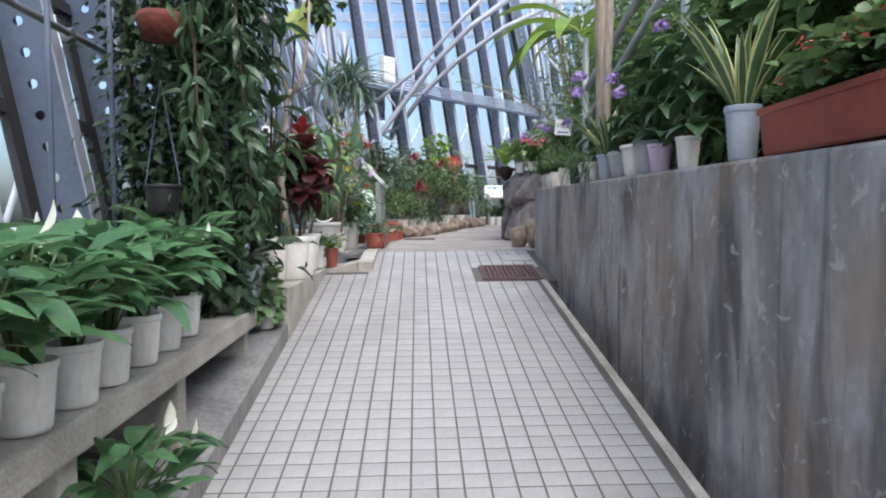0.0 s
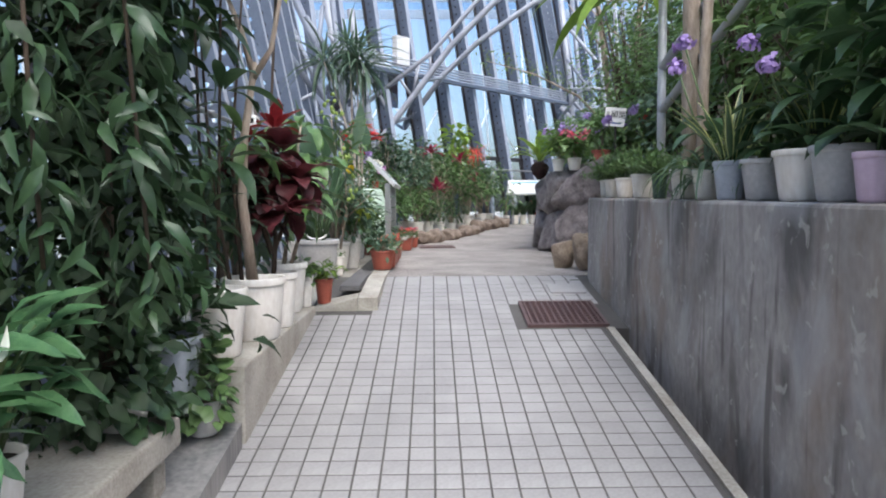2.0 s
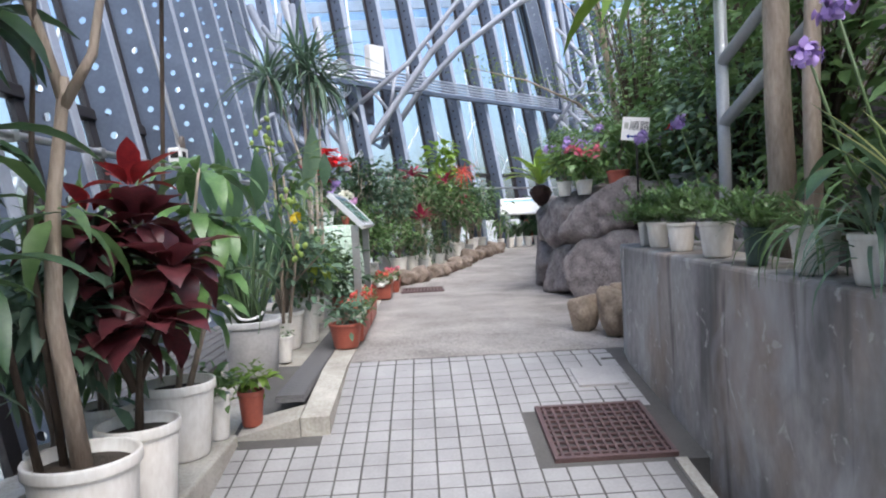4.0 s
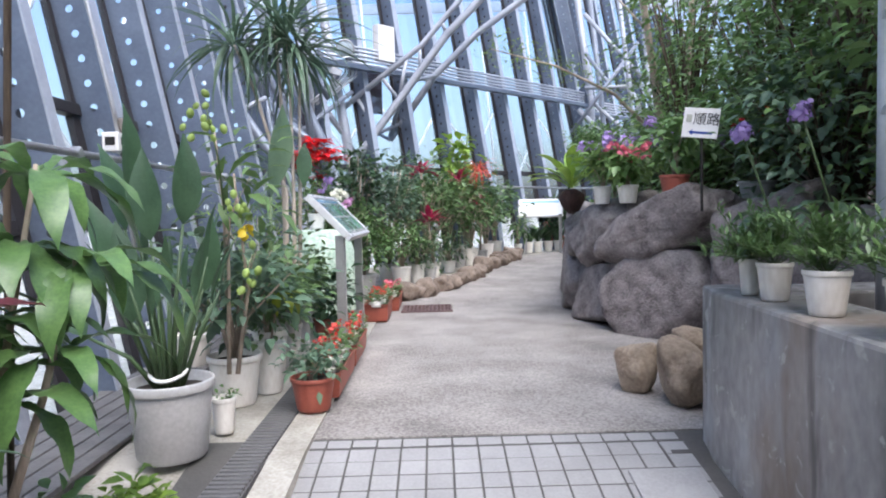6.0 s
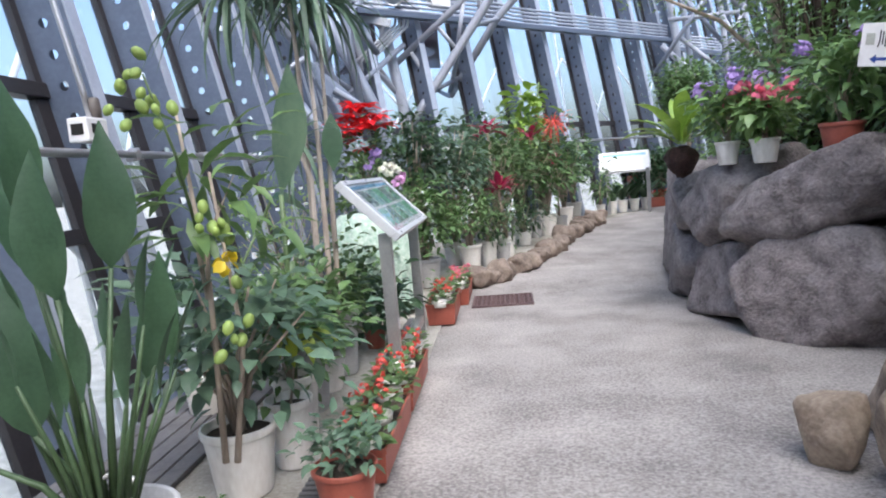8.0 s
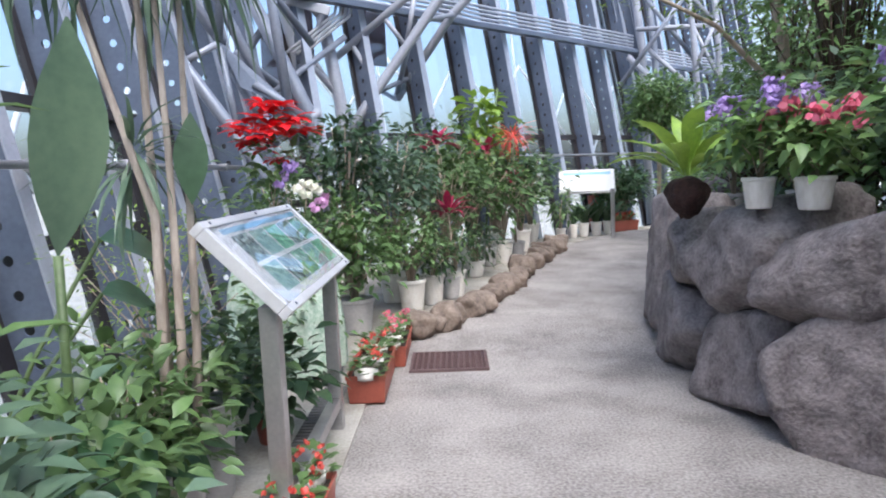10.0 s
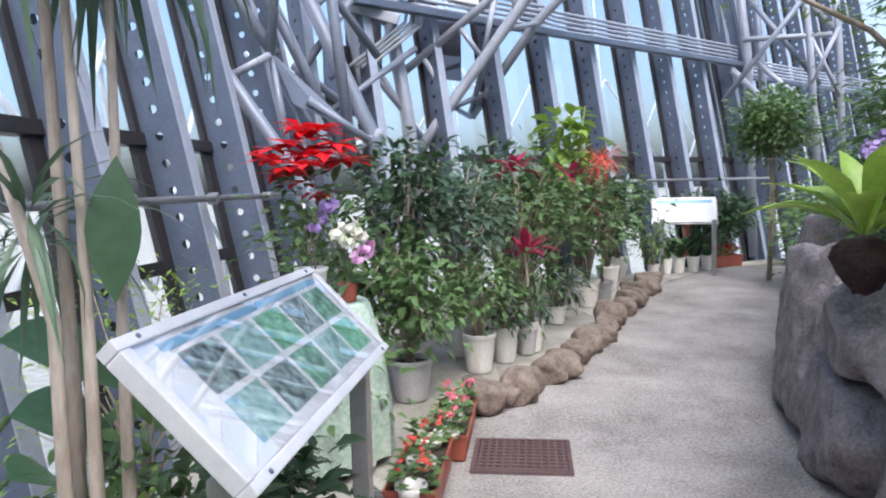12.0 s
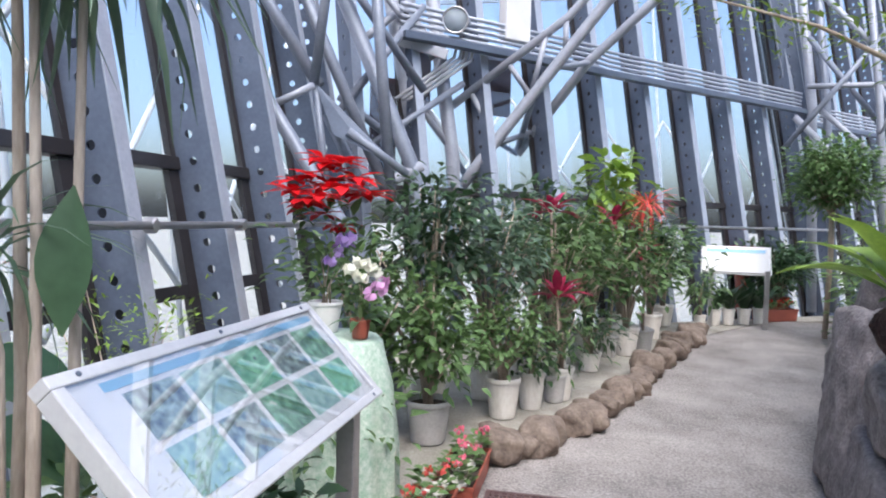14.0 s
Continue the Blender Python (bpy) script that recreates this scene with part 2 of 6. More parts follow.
def lathe(profile, sides=28, flute=0.0, bm=None):
    bm = bm or bmesh.new()
    rings = []
    for r, z in profile:
        rings.append([bm.verts.new((r * math.cos(2 * math.pi * k / sides), r * math.sin(2 * math.pi * k / sides), z)) for k in range(sides)])
    for a, b in zip(rings, rings[1:]):
        for k in range(sides):
            bm.faces.new((a[k], a[(k + 1) % sides], b[(k + 1) % sides], b[k]))
    bm.faces.new(rings[0][::-1])
    bm.faces.new(rings[-1])
    return bm


def sheet(name, outline, height, depth, material, parent=None):
    """A slab with a given outline in plan; height(x, y) gives its top."""
    n = len(outline)
    top = [(x, y, height(x, y)) for x, y in outline]
    low = [(x, y, z - depth) for x, y, z in top]
    faces = [list(range(n)), list(range(2 * n - 1, n - 1, -1))] + [(i, i + n, (i + 1) % n + n, (i + 1) % n) for i in range(n)]
    return put(name, mesh(name, top + low, faces, material), parent)

# ---- ground, floors and walls ----
ground_v = [(-400, -400, -1.2), (400, -400, -1.2), (400, 400, -1.2), (-400, 400, -1.2)]
ground = put("ground", mesh("ground", ground_v, [(0, 1, 2, 3)], CONCRETE_PALE))
tagged(ground, "pale paved ground outside the greenhouse", "ground", kind="structure")

RAMP_X0, RAMP_X1, TILE_END, PITCH = -0.69, 1.20, 7.50, 0.1035
LEFT_EDGE = [(-0.25, TILE_END), (-0.25, 11.35), (-0.05, 11.75), (0.35, 12.3), (0.9, 13.75), (1.6, 15.9), (2.6, 17.2), (3.3, 17.75), (8, 19.0)]
RIGHT_EDGE = [(1.45, TILE_END), (2.44, 7.60), (2.44, 9.6), (2.35, 10.3), (2.35, 11.2), (2.42, 12.3), (2.9, 14.2), (3.6, 16.0), (4.4, 16.8), (8, 17.4)]


def strip_mesh(name, left, right, zf, depth, material):
    """A slab between two edges of the plan, cut crosswise so that it follows the slope."""
    ys = np.linspace(left[0][1], min(left[-1][1], right[-1][1]), 60)
    v, f = [], []
    for y in ys:
        xl = np.interp(y, [p[1] for p in left], [p[0] for p in left])
        xr = np.interp(y, [p[1] for p in right], [p[0] for p in right])
        z = zf(y)
        v += [(xl, y, z), (xr, y, z), (xr, y, z - depth), (xl, y, z - depth)]
    for i in range(len(ys) - 1):
        a = 4 * i
        f += [(a, a + 1, a + 5, a + 4), (a + 1, a + 2, a + 6, a + 5), (a + 2, a + 3, a + 7, a + 6), (a + 3, a, a + 4, a + 7)]
    f += [(3, 2, 1, 0), (len(v) - 4, len(v) - 3, len(v) - 2, len(v) - 1)]
    return mesh(name, v, f, material)


path = put("floor_path", strip_mesh("floor_path", LEFT_EDGE, RIGHT_EDGE, gz, 0.3, PATH_STONE))
tagged(path, "curving walkway of brownish washed aggregate concrete", "path", kind="structure")
ramp = put("floor_ramp", strip_mesh("floor_ramp", [(RAMP_X0, -3), (RAMP_X0, TILE_END)], [(RAMP_X1, -3), (RAMP_X1, TILE_END)], lambda y: gz(y) - 0.0055, 0.3, GROUT))
tagged(ramp, "sloping ramp of square whitish tiles with dark joints", "ramp", kind="structure")
landing = put("floor_ramp_edge", strip_mesh("floor_ramp_edge", [(RAMP_X1 + 0.002, 6.15), (RAMP_X1 + 0.002, TILE_END)], [(1.46, 6.15), (1.46, TILE_END)], lambda y: gz(y) - 0.0055, 0.3, GROUT))
tagged(landing, "tiled strip beside the drain grating against the wall", "ramp", kind="structure")
kerb = put("kerb_ramp", strip_mesh("kerb_ramp", [(RAMP_X1 + 0.002, -3), (RAMP_X1 + 0.002, 6.14)], [(1.25, -3), (1.25, 6.14)], lambda y: gz(y) + 0.008, 0.3, CONCRETE_PALE))
tagged(kerb, "narrow worn concrete kerb along the tiled ramp", "kerb", kind="structure")
gutter = put("gutter_floor", strip_mesh("gutter_floor", [(1.25, -3), (1.25, 6.14)], [(1.36, -3), (1.36, 6.14)], lambda y: gz(y) - 0.2, 0.1, CONCRETE))
tagged(gutter, "dark open gutter between ramp and wall", "gutter", kind="structure")

bed = put("floor_bed_left", strip_mesh("floor_bed_left", [(-1.55, -3), (-1.55, 14.0), (0.6, 16.4), (8, 21)], [(-0.62, -3), (-0.62, 6.53), (-0.252, 6.54), (-0.252, 11.3), (-0.1, 11.7), (0.3, 12.3), (0.85, 13.75), (1.55, 15.9), (2.5, 17.2), (3.3, 17.75), (8, 19.0)], lambda y: gz(y) - 0.012, 0.3, CONCRETE_PALE))
tagged(bed, "pale concrete planting floor along the glass wall", "floor", kind="structure")


def retaining_wall():
    ys = np.linspace(-3, 7.38, 60)
    v, f = [], []
    for y in ys:
        x = np.interp(y, [-3, 4, 7.38], [1.40, 1.37, 1.335])
        x += 0.03 * max(0.0, (y - 7.32) / 0.06) ** 2
        v += [(x, y, gz(y) - 0.4), (x, y, wall_top(y) - 0.016), (x + 0.004, y, wall_top(y) - 0.005), (x + 0.018, y, wall_top(y)), (x + 0.30, y, wall_top(y)), (x + 0.30, y, gz(y) - 0.4)]
    for i in range(len(ys) - 1):
        for k in range(5):
            a = 6 * i + k
            f.append((a + 6, a, a + 1, a + 7)[::-1])
    f += [tuple(range(6)), tuple(range(len(v) - 1, len(v) - 7, -1))]
    me = mesh("wall_retaining", v, f, WALL)
    bm = bmesh.new()
    bm.from_mesh(me)
    bmesh.ops.recalc_face_normals(bm, faces=bm.faces)
    bm.to_mesh(me)
    bm.free()
    w = put("wall_retaining", me)
    return tagged(w, "tall stained grey concrete retaining wall beside the ramp", "wall", kind="structure")


retaining_wall()
ret_end = put("wall_retaining_end", bm_mesh("wall_retaining_end", box_bm(1.632, 3.6, 7.10, 7.37, 0.5, 1.516, 0.012), WALL))
tagged(ret_end, "concrete return of the retaining wall behind the stones", "wall", kind="structure")
bank = put("ground_bank", bm_mesh("ground_bank", box_bm(1.64, 6.5, -3, 7.09, 0.3, 1.34), SOIL))
tagged(bank, "dark raised soil bed behind the retaining wall", "soil", kind="structure")
bank2 = put("ground_bank_far", bm_mesh("ground_bank_far", box_bm(2.62, 9, 7.38, 13.3, 0.3, 1.62), SOIL))
tagged(bank2, "dark raised soil bed behind the boulders", "soil", kind="structure")

# ---- leaning glass walls ----
LEAN = 0.20
# start on the inner face at 2.4 m, way along the wall, length, first column from the far end
FACETS = [((-1.75, -4.6), (0, 1), 18.7, 0.575), ((-1.75, 14.1), (0.7071, 0.7071), 8.2, 0.48), ((4.05, 19.9), (0, 1), 1.3, 0.4), ((4.05, 21.2), (0.7071, 0.7071), 7.4, 0.48)]
BAY, COL_H, COL_Z0 = 0.865, 7.4, 0.6


def column_meshes():
    """A steel channel with a row of round holes in its web, and its two flanges."""
    w, t, n, cell = 0.26, 0.010, 12, 0.163
    v, f = [], []
    cells = int(COL_H / cell)
    for i in range(cells):
        zc = (i + 0.5) * cell
        base = len(v)
        for y in (0.0, t):
            for k in range(n):
                a = 2 * math.pi * (k + 0.5) / n
                c, s = math.cos(a), math.sin(a)
                r = 1 / max(abs(c), abs(s))
                v.append((w / 2 + c * r * w / 2, y, zc + s * r * cell / 2))
            for k in range(n):
                a = 2 * math.pi * (k + 0.5) / n
                v.append((w / 2 + 0.026 * math.cos(a), y, zc + 0.026 * math.sin(a)))
        for k in range(n):
            k2 = (k + 1) % n
            f.append((base + k, base + k2, base + n + k2, base + n + k))
            b2 = base + 2 * n
            f.append((b2 + k2, b2 + k, b2 + n + k, b2 + n + k2))
            f.append((base + n + k, base + n + k2, b2 + n + k2, b2 + n + k))
    # web in a darker blue-grey than the flanges of the same channel
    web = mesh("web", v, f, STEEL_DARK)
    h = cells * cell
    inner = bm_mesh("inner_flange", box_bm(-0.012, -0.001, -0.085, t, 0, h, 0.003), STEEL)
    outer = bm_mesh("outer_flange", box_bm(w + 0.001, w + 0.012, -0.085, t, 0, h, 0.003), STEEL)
    return web, inner, outer


WEB, INNER, OUTER = column_meshes()
TRANSOM_Z = 2.6


def facet_frame(origin, d, length):
    """Local x outward, y back along the wall from its far end, z up the leaning wall."""
    nrm = Vector((-d[1], d[0], 0))
    up = (Vector((0, 0, 1)) + nrm * LEAN).normalized()
    along = Vector((-d[0], -d[1], 0))
    outw = along.cross(up)
    m = Matrix((outw, along, up)).transposed().to_4x4()
    o = Vector((origin[0] + d[0] * length, origin[1] + d[1] * length, 2.4)) - up * ((2.4 - COL_Z0) / up.z)
    return Matrix.Translation(o) @ m, up.z


pane_count = 0
for fi, (origin, d, length, offs) in enumerate(FACETS):
    fm, uz = facet_frame(origin, d, length)
    zt = (TRANSOM_Z - COL_Z0) / uz
    n = int(length / BAY)
    sill = bm_mesh("wall_base", box_bm(-0.02, 0.3, 0, length, -2.0, 0.12, 0.01), CONCRETE_PALE)
    tagged(put("wall_base_%d" % (fi + 1), sill, None, fm), "low concrete base under the glass wall", "wall", kind="structure")
    for k in range(-1, n + 1):
        y = offs + k * BAY if k >= 0 else (0.06 if fi in (0, 2) else length - 0.12)
        if y > length:
            break
        col = thing("steel_column", fm @ Matrix.Translation((0, y, 0)), "blue-grey steel channel column with a row of round holes", "column", "columns of the glass wall", "structure")
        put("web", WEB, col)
        put("inner_flange", INNER, col, None, "pale grey flange")
        put("outer_flange", OUTER, col)
        wide = BAY if k >= 0 else offs - 0.06
        if k >= 0 and y + BAY > length:
            wide = length - 0.12 - y
        if wide < 0.25 or (k < 0 and fi in (1, 3)):
            continue
        pane_count += 1
        win = thing("window_%d" % pane_count, fm @ Matrix.Translation((0.262, y, 0)), "tall glass window in a dark bronze frame", "window", "windows of the glass wall", "structure")
        y0, y1 = 0.012, wide - 0.088
        put("transom", bm_mesh("transom", box_bm(-0.05, 0.02, y0, y1, zt - 0.04, zt + 0.04, 0.006), FRAME_DARK), win)
        put("lower_frame", bm_mesh("lower_frame", box_bm(-0.03, 0.015, y0, y0 + 0.10, 0.1, zt - 0.041, 0.004), FRAME_DARK), win)
        put("lower_frame", bm_mesh("lower_frame", box_bm(-0.03, 0.015, y1 - 0.10, y1, 0.1, zt - 0.041, 0.004), FRAME_DARK), win)
        put("middle_rail", bm_mesh("middle_rail", box_bm(-0.03, 0.015, y0 + 0.101, y1 - 0.101, zt - 0.80, zt - 0.72, 0.004), FRAME_DARK), win)
        put("upper_frame", bm_mesh("upper_frame", box_bm(-0.03, 0.015, y0, y0 + 0.05, zt + 0.041, COL_H, 0.004), FRAME_DARK), win)
        put("upper_frame", bm_mesh("upper_frame", box_bm(-0.03, 0.015, y1 - 0.08, y1, zt + 0.041, COL_H, 0.004), FRAME_DARK), win)
        up_pane = put("upper_pane", bm_mesh("upper_pane", box_bm(0, 0.006, y0 + 0.051, y1 - 0.081, zt + 0.041, COL_H), GLASS), win)
        lo_pane = put("lower_pane", bm_mesh("lower_pane", box_bm(0, 0.006, y0 + 0.101, y1 - 0.101, 0.1, zt - 0.041), GLASS), win)
        up_pane.visible_shadow = lo_pane.visible_shadow = False

# plain glass walls behind and beside that close the place
for nm, ax, at, lo, hi in (("back", 0, -4.75, -3.2, 9.3), ("right", 1, 9.3, -4.7, 26.6)):
    b = (lo, hi, at, at + 0.012) if ax == 0 else (at, at + 0.012, lo, hi)
    w = put("wall_" + nm, bm_mesh("wall_" + nm, box_bm(*b, -1.1, 8.2), GLASS))
    w.visible_shadow = False
    tagged(w, "plain glass wall closing the greenhouse", "wall", kind="structure")
    for k in range(int((hi - lo) / 1.7)):
        c = lo + 0.6 + 1.7 * k
        b = (c, c + 0.1, at - 0.2, at - 0.01) if ax == 0 else (at - 0.2, at - 0.01, c, c + 0.1)
        tagged(put("steel_column", bm_mesh("steel_column", box_bm(*b, -1.1, 8.2, 0.006), STEEL)), "plain blue-grey steel column", "column", "columns of the glass wall", "structure")
# white lattice of a neighbouring steel frame outside the glass
LAT = thing("outer_lattice", pose(-4.6, 0, 0), "white steel lattice outside the glass wall", "lattice", kind="structure")
for k in range(9):
    y = -2 + 2.6 * k
    for a, b in (((0, y, -1.2), (-1.0, y, 8)), ((0, y, 1.0), (-0.5, y + 2.6, 4.0)), ((0, y + 2.6, 1.0), (-0.5, y, 4.0)), ((-0.5, y, 4.0), (-0.9, y + 2.6, 7.0))):
        put("lattice_bar", bm_mesh("lattice_bar", tube([a, b], 0.04, 8), WHITE, True), LAT)
LAT2 = thing("outer_lattice", pose(-3.2, 18.6, 0, 0, 0, -45), "white steel lattice outside the far glass wall", "lattice", kind="structure")
for k in range(6):
    y = -1 + 2.2 * k
    for a, b in (((0, y, -1.2), (-1.0, y, 8)), ((0, y, 2.0), (-0.5, y + 2.2, 4.6)), ((0, y + 2.2, 2.0), (-0.5, y, 4.6))):
        put("lattice_bar", bm_mesh("lattice_bar", tube([a, b], 0.03, 8), WHITE, True), LAT2)
roof = put("ceiling", bm_mesh("ceiling", box_bm(-4, 10, -5, 27, 8.21, 8.22), GLASS))
roof.visible_shadow = False
tagged(roof, "glass greenhouse roof", "ceiling", kind="structure")
for k in range(16):
    raf = put("roof_beam", bm_mesh("roof_beam", box_bm(-4, 10, -4 + 2 * k, -3.9 + 2 * k, 7.9, 8.2, 0.01), STEEL))
    tagged(raf, "grey steel roof beam", "beam", "roof beams", "structure")

# ---- boulders ----
def boulder(name, m, size, seed, label, material, group, rough=0.17, sub=5, keen=13, cuts_n=10):
    """A rounded block: six tilted faces and some cut corners, with an uneven pitted skin."""
    rnd = random.Random(seed)
    cuts = []
    for axis in range(3):
        for sign in (-1, 1):
            n = Vector([rnd.uniform(-0.22, 0.22) for _ in range(3)])
            n[axis] = sign
            cuts.append((n.normalized(), rnd.uniform(0.90, 1.0)))
    for _ in range(cuts_n):
        n = Vector([rnd.choice((-1, 1)) * rnd.uniform(0.3, 1) for _ in range(3)]).normalized()
        cuts.append((n, rnd.uniform(0.94, 1.18)))
    bm = bmesh.new()
    bmesh.ops.create_icosphere(bm, subdivisions=sub, radius=1)
    off = Vector((rnd.uniform(-50, 50), rnd.uniform(-50, 50), rnd.uniform(-50, 50)))
    for v in bm.verts:
        p = v.co.normalized()
        s = (sum(max(0.0, p.dot(n) / d) ** keen for n, d in cuts) + 1.6 ** -keen) ** (-1 / keen)
        q = p * s
        e = Vector((q.x * size[0], q.y * size[1], q.z * size[2])) * 4 + off
        q *= 1 + rough * (0.5 * noise.noise(p * 1.5 + off) + 0.35 * noise.noise(e * 1.2) + 0.26 * noise.noise(e * 2.6) - 0.22 * abs(noise.noise(e * 1.7 + off)) + 0.24 * noise.noise(e * 5.5) + 0.16 * noise.noise(e * 12) - 0.5 * max(0.0, noise.noise(e * 2.2 + off) - 0.25))
        v.co = Vector((q.x * size[0], q.y * size[1], q.z * size[2]))
    ob = put(name, bm_mesh(name, bm, material, True), None, m)
    return tagged(ob, label, "rock", group)


# point on the face of the rock wall, heading of the face, middle height; half length, depth and height; tilt along the face
ROCKS = [
    (1.80, 9.49, 123, 1.15, 0.46, 0.30, 0.35, 18), (1.79, 9.53, 123, 1.68, 0.55, 0.30, 0.215, 19),
    (1.50, 10.33, 99, 1.62, 0.42, 0.30, 0.25, 14), (1.53, 10.24, 99, 1.13, 0.36, 0.28, 0.26, 6),
    (1.50, 11.00, 84, 1.60, 0.33, 0.28, 0.24, -4), (1.49, 11.00, 86, 1.13, 0.38, 0.28, 0.27, 3),
    (1.64, 11.80, 79, 1.36, 0.50, 0.30, 0.50, 0), (1.92, 12.75, 74, 1.30, 0.52, 0.32, 0.42, 4), (2.30, 13.75, 68, 1.26, 0.55, 0.34, 0.40, 0),
    (2.85, 15.05, 66, 1.42, 0.48, 0.34, 0.50, 0), (2.26, 8.84, 129, 1.38, 0.40, 0.32, 0.54, 4), (2.62, 8.30, 120, 1.30, 0.36, 0.30, 0.48, 0), (2.05, 9.95, 108, 1.36, 0.60, 0.26, 0.46, 0),
]
for i, (x, y, r, z, a, b, c, tl) in enumerate(ROCKS):
    inward = Vector((math.sin(radians(r)), -math.cos(radians(r)), 0)) * b * 0.92
    boulder("boulder", pose(x + inward.x, y + inward.y, z, 0, tl, r), (a, b, c), 11 + i, "big grey-brown rounded boulder in a low rock wall", ROCK, "boulders of the rock wall", 0.115, 5, 22, 9)
for i, (x, y, a, b, c, r) in enumerate(((1.455, 7.86, 0.105, 0.15, 0.155, 5), (1.305, 8.11, 0.09, 0.11, 0.12, 14), (1.66, 8.22, 0.15, 0.18, 0.16, -10))):
    boulder("stone", pose(x, y, gz(y) + c * 0.9, 0, 0, r), (a, b, c), 40 + i, "squarish tan field stone at the end of the concrete wall", STONE_TAN, "tan stones", 0.15, 4, 16)
edge = [(-0.05, 11.85), (0.12, 12.05), (0.25, 12.3), (0.42, 12.5), (0.52, 12.8), (0.66, 13.1), (0.78, 13.4), (0.88, 13.75), (0.98, 14.1), (1.1, 14.45), (1.22, 14.8), (1.34, 15.15), (1.46, 15.5), (1.58, 15.85)]
edge = [p for a, b in zip(edge, edge[1:]) for p in (a, ((a[0] + b[0]) / 2, (a[1] + b[1]) / 2))] + edge[-1:]
for i, (x, y) in enumerate(edge):
    rnd = random.Random(i)
    s = rnd.uniform(0.075, 0.125)
    boulder("stone", pose(x + rnd.uniform(-0.04, 0.04), y, gz(y) + s * 0.6, rnd.uniform(-8, 8), 0, rnd.uniform(0, 90)), (s * 1.0, s * 1.15, s * rnd.uniform(0.75, 1.1)), 70 + i, "rounded brown stone edging the planting bed", STONE, "edging stones", 0.26, 4, 18, 14)

# ---- leaves and plants ----
def leaf_shape(length, width, bend=0.6, fold=0.25, segs=5, peak=0.4, wave=0.0):
    """A folded, drooping blade from the origin along +y; returns vertices and faces."""
    v, f = [], []
    y = z = 0.0
    for i in range(segs + 1):
        t = i / segs
        a = -bend * t * 1.4 + 0.25
        if i:
            y += length / segs * math.cos(a)
            z += length / segs * math.sin(a)
        w = width * 0.5 * max(0.03, math.sin(math.pi * t ** (math.log(0.5) / math.log(peak))) if 0 < t < 1 else 0.0)
        u = wave * width * math.sin(t * 17)
        v += [(-w, y, z + fold * w + u), (0, y, z), (w, y, z + fold * w - u)]
    for i in range(segs):
        a = 3 * i
        f += [(a, a + 1, a + 4, a + 3), (a + 1, a + 2, a + 5, a + 4)]
    return np.array(v), f


def leaf_mesh(name, material, **k):
    v, f = leaf_shape(**k)
    return mesh(name, v, f, material, True)


def scatter(name, shape, places, ways, ups, sizes, material):
    """One mesh of many leaves: shape set at places, along ways, turned to ups."""
    sv, sf = shape
    P, D, U, S = (np.array(a, float) for a in (places, ways, ups, sizes))
    D /= np.linalg.norm(D, axis=1)[:, None] + 1e-9
    Z = U - (U * D).sum(1)[:, None] * D
    Z /= np.linalg.norm(Z, axis=1)[:, None] + 1e-9
    X = np.cross(D, Z)
    V = P[:, None] + S[:, None, None] * (sv[None, :, 0:1] * X[:, None] + sv[None, :, 1:2] * D[:, None] + sv[None, :, 2:3] * Z[:, None])
    n = len(sv)
    F = (np.array(sf)[None] + (np.arange(len(P)) * n)[:, None, None]).reshape(-1, len(sf[0]))
    return mesh(name, V.reshape(-1, 3), F.tolist(), material, True)


OVATE = leaf_shape(1.0, 0.5, 0.5, 0.3, 3)
LANCE = leaf_shape(1.0, 0.26, 0.6, 0.3, 3)
STRAP = leaf_shape(1.0, 0.05, 1.5, 0.5, 6, 0.3)
SPIKE = leaf_shape(1.0, 0.055, 0.8, 0.4, 4, 0.25)
ROUND = leaf_shape(1.0, 0.85, 0.4, 0.2, 3, 0.45)
FINE = leaf_shape(1.0, 0.32, 0.3, 0.2, 2, 0.45)


def frame_to(place, way, up=(0, 0, 1), size=1.0):
    d = Vector(way).normalized()
    z = Vector(up) - d * Vector(up).dot(d)
    if z.length < 1e-4:
        z = d.orthogonal()
    z.normalize()
    return Matrix.Translation(place) @ Matrix((d.cross(z), d, z)).transposed().to_4x4() @ Matrix.Scale(size, 4)


POTS = {}


def pot(parent, r, h, material, z=0.0, taper=0.74):
    """A nursery pot with a rolled rim, and its soil."""
    key = (r, h, material.name, taper)
    if key not in POTS:
        b = r * taper
        prof = [(b * 0.93, 0.0), (b, 0.012), (r * 0.93, h * 0.86), (r * 0.93, h * 0.87), (r * 0.99, h * 0.885), (r, h * 0.90), (r, h * 0.985), (r * 0.985, h), (r * 0.93, h), (r * 0.91, h * 0.985), (r * 0.88, h * 0.86)]
        me = bm_mesh("pot", lathe(prof, 28), material, True)
        bm = lathe([(0.005, h * 0.84), (r * 0.87, h * 0.84), (r * 0.885, h * 0.87), (r * 0.5, h * 0.89), (0.005, h * 0.895)], 20)
        POTS[key] = me, bm_mesh("soil", bm, SOIL, True)
    p = put("pot", POTS[key][0], parent, Matrix.Translation((0, 0, z)))
    put("soil", POTS[key][1], p, None, "dark potting soil")
    return p


def stems(parent, paths, radius, material, name="stem", sides=6):
    for pts in paths:
        k = len(pts)
        put(name, bm_mesh(name, tube(pts, [radius * (1 - 0.6 * i / (k - 1)) for i in range(k)], sides), material, True), parent)


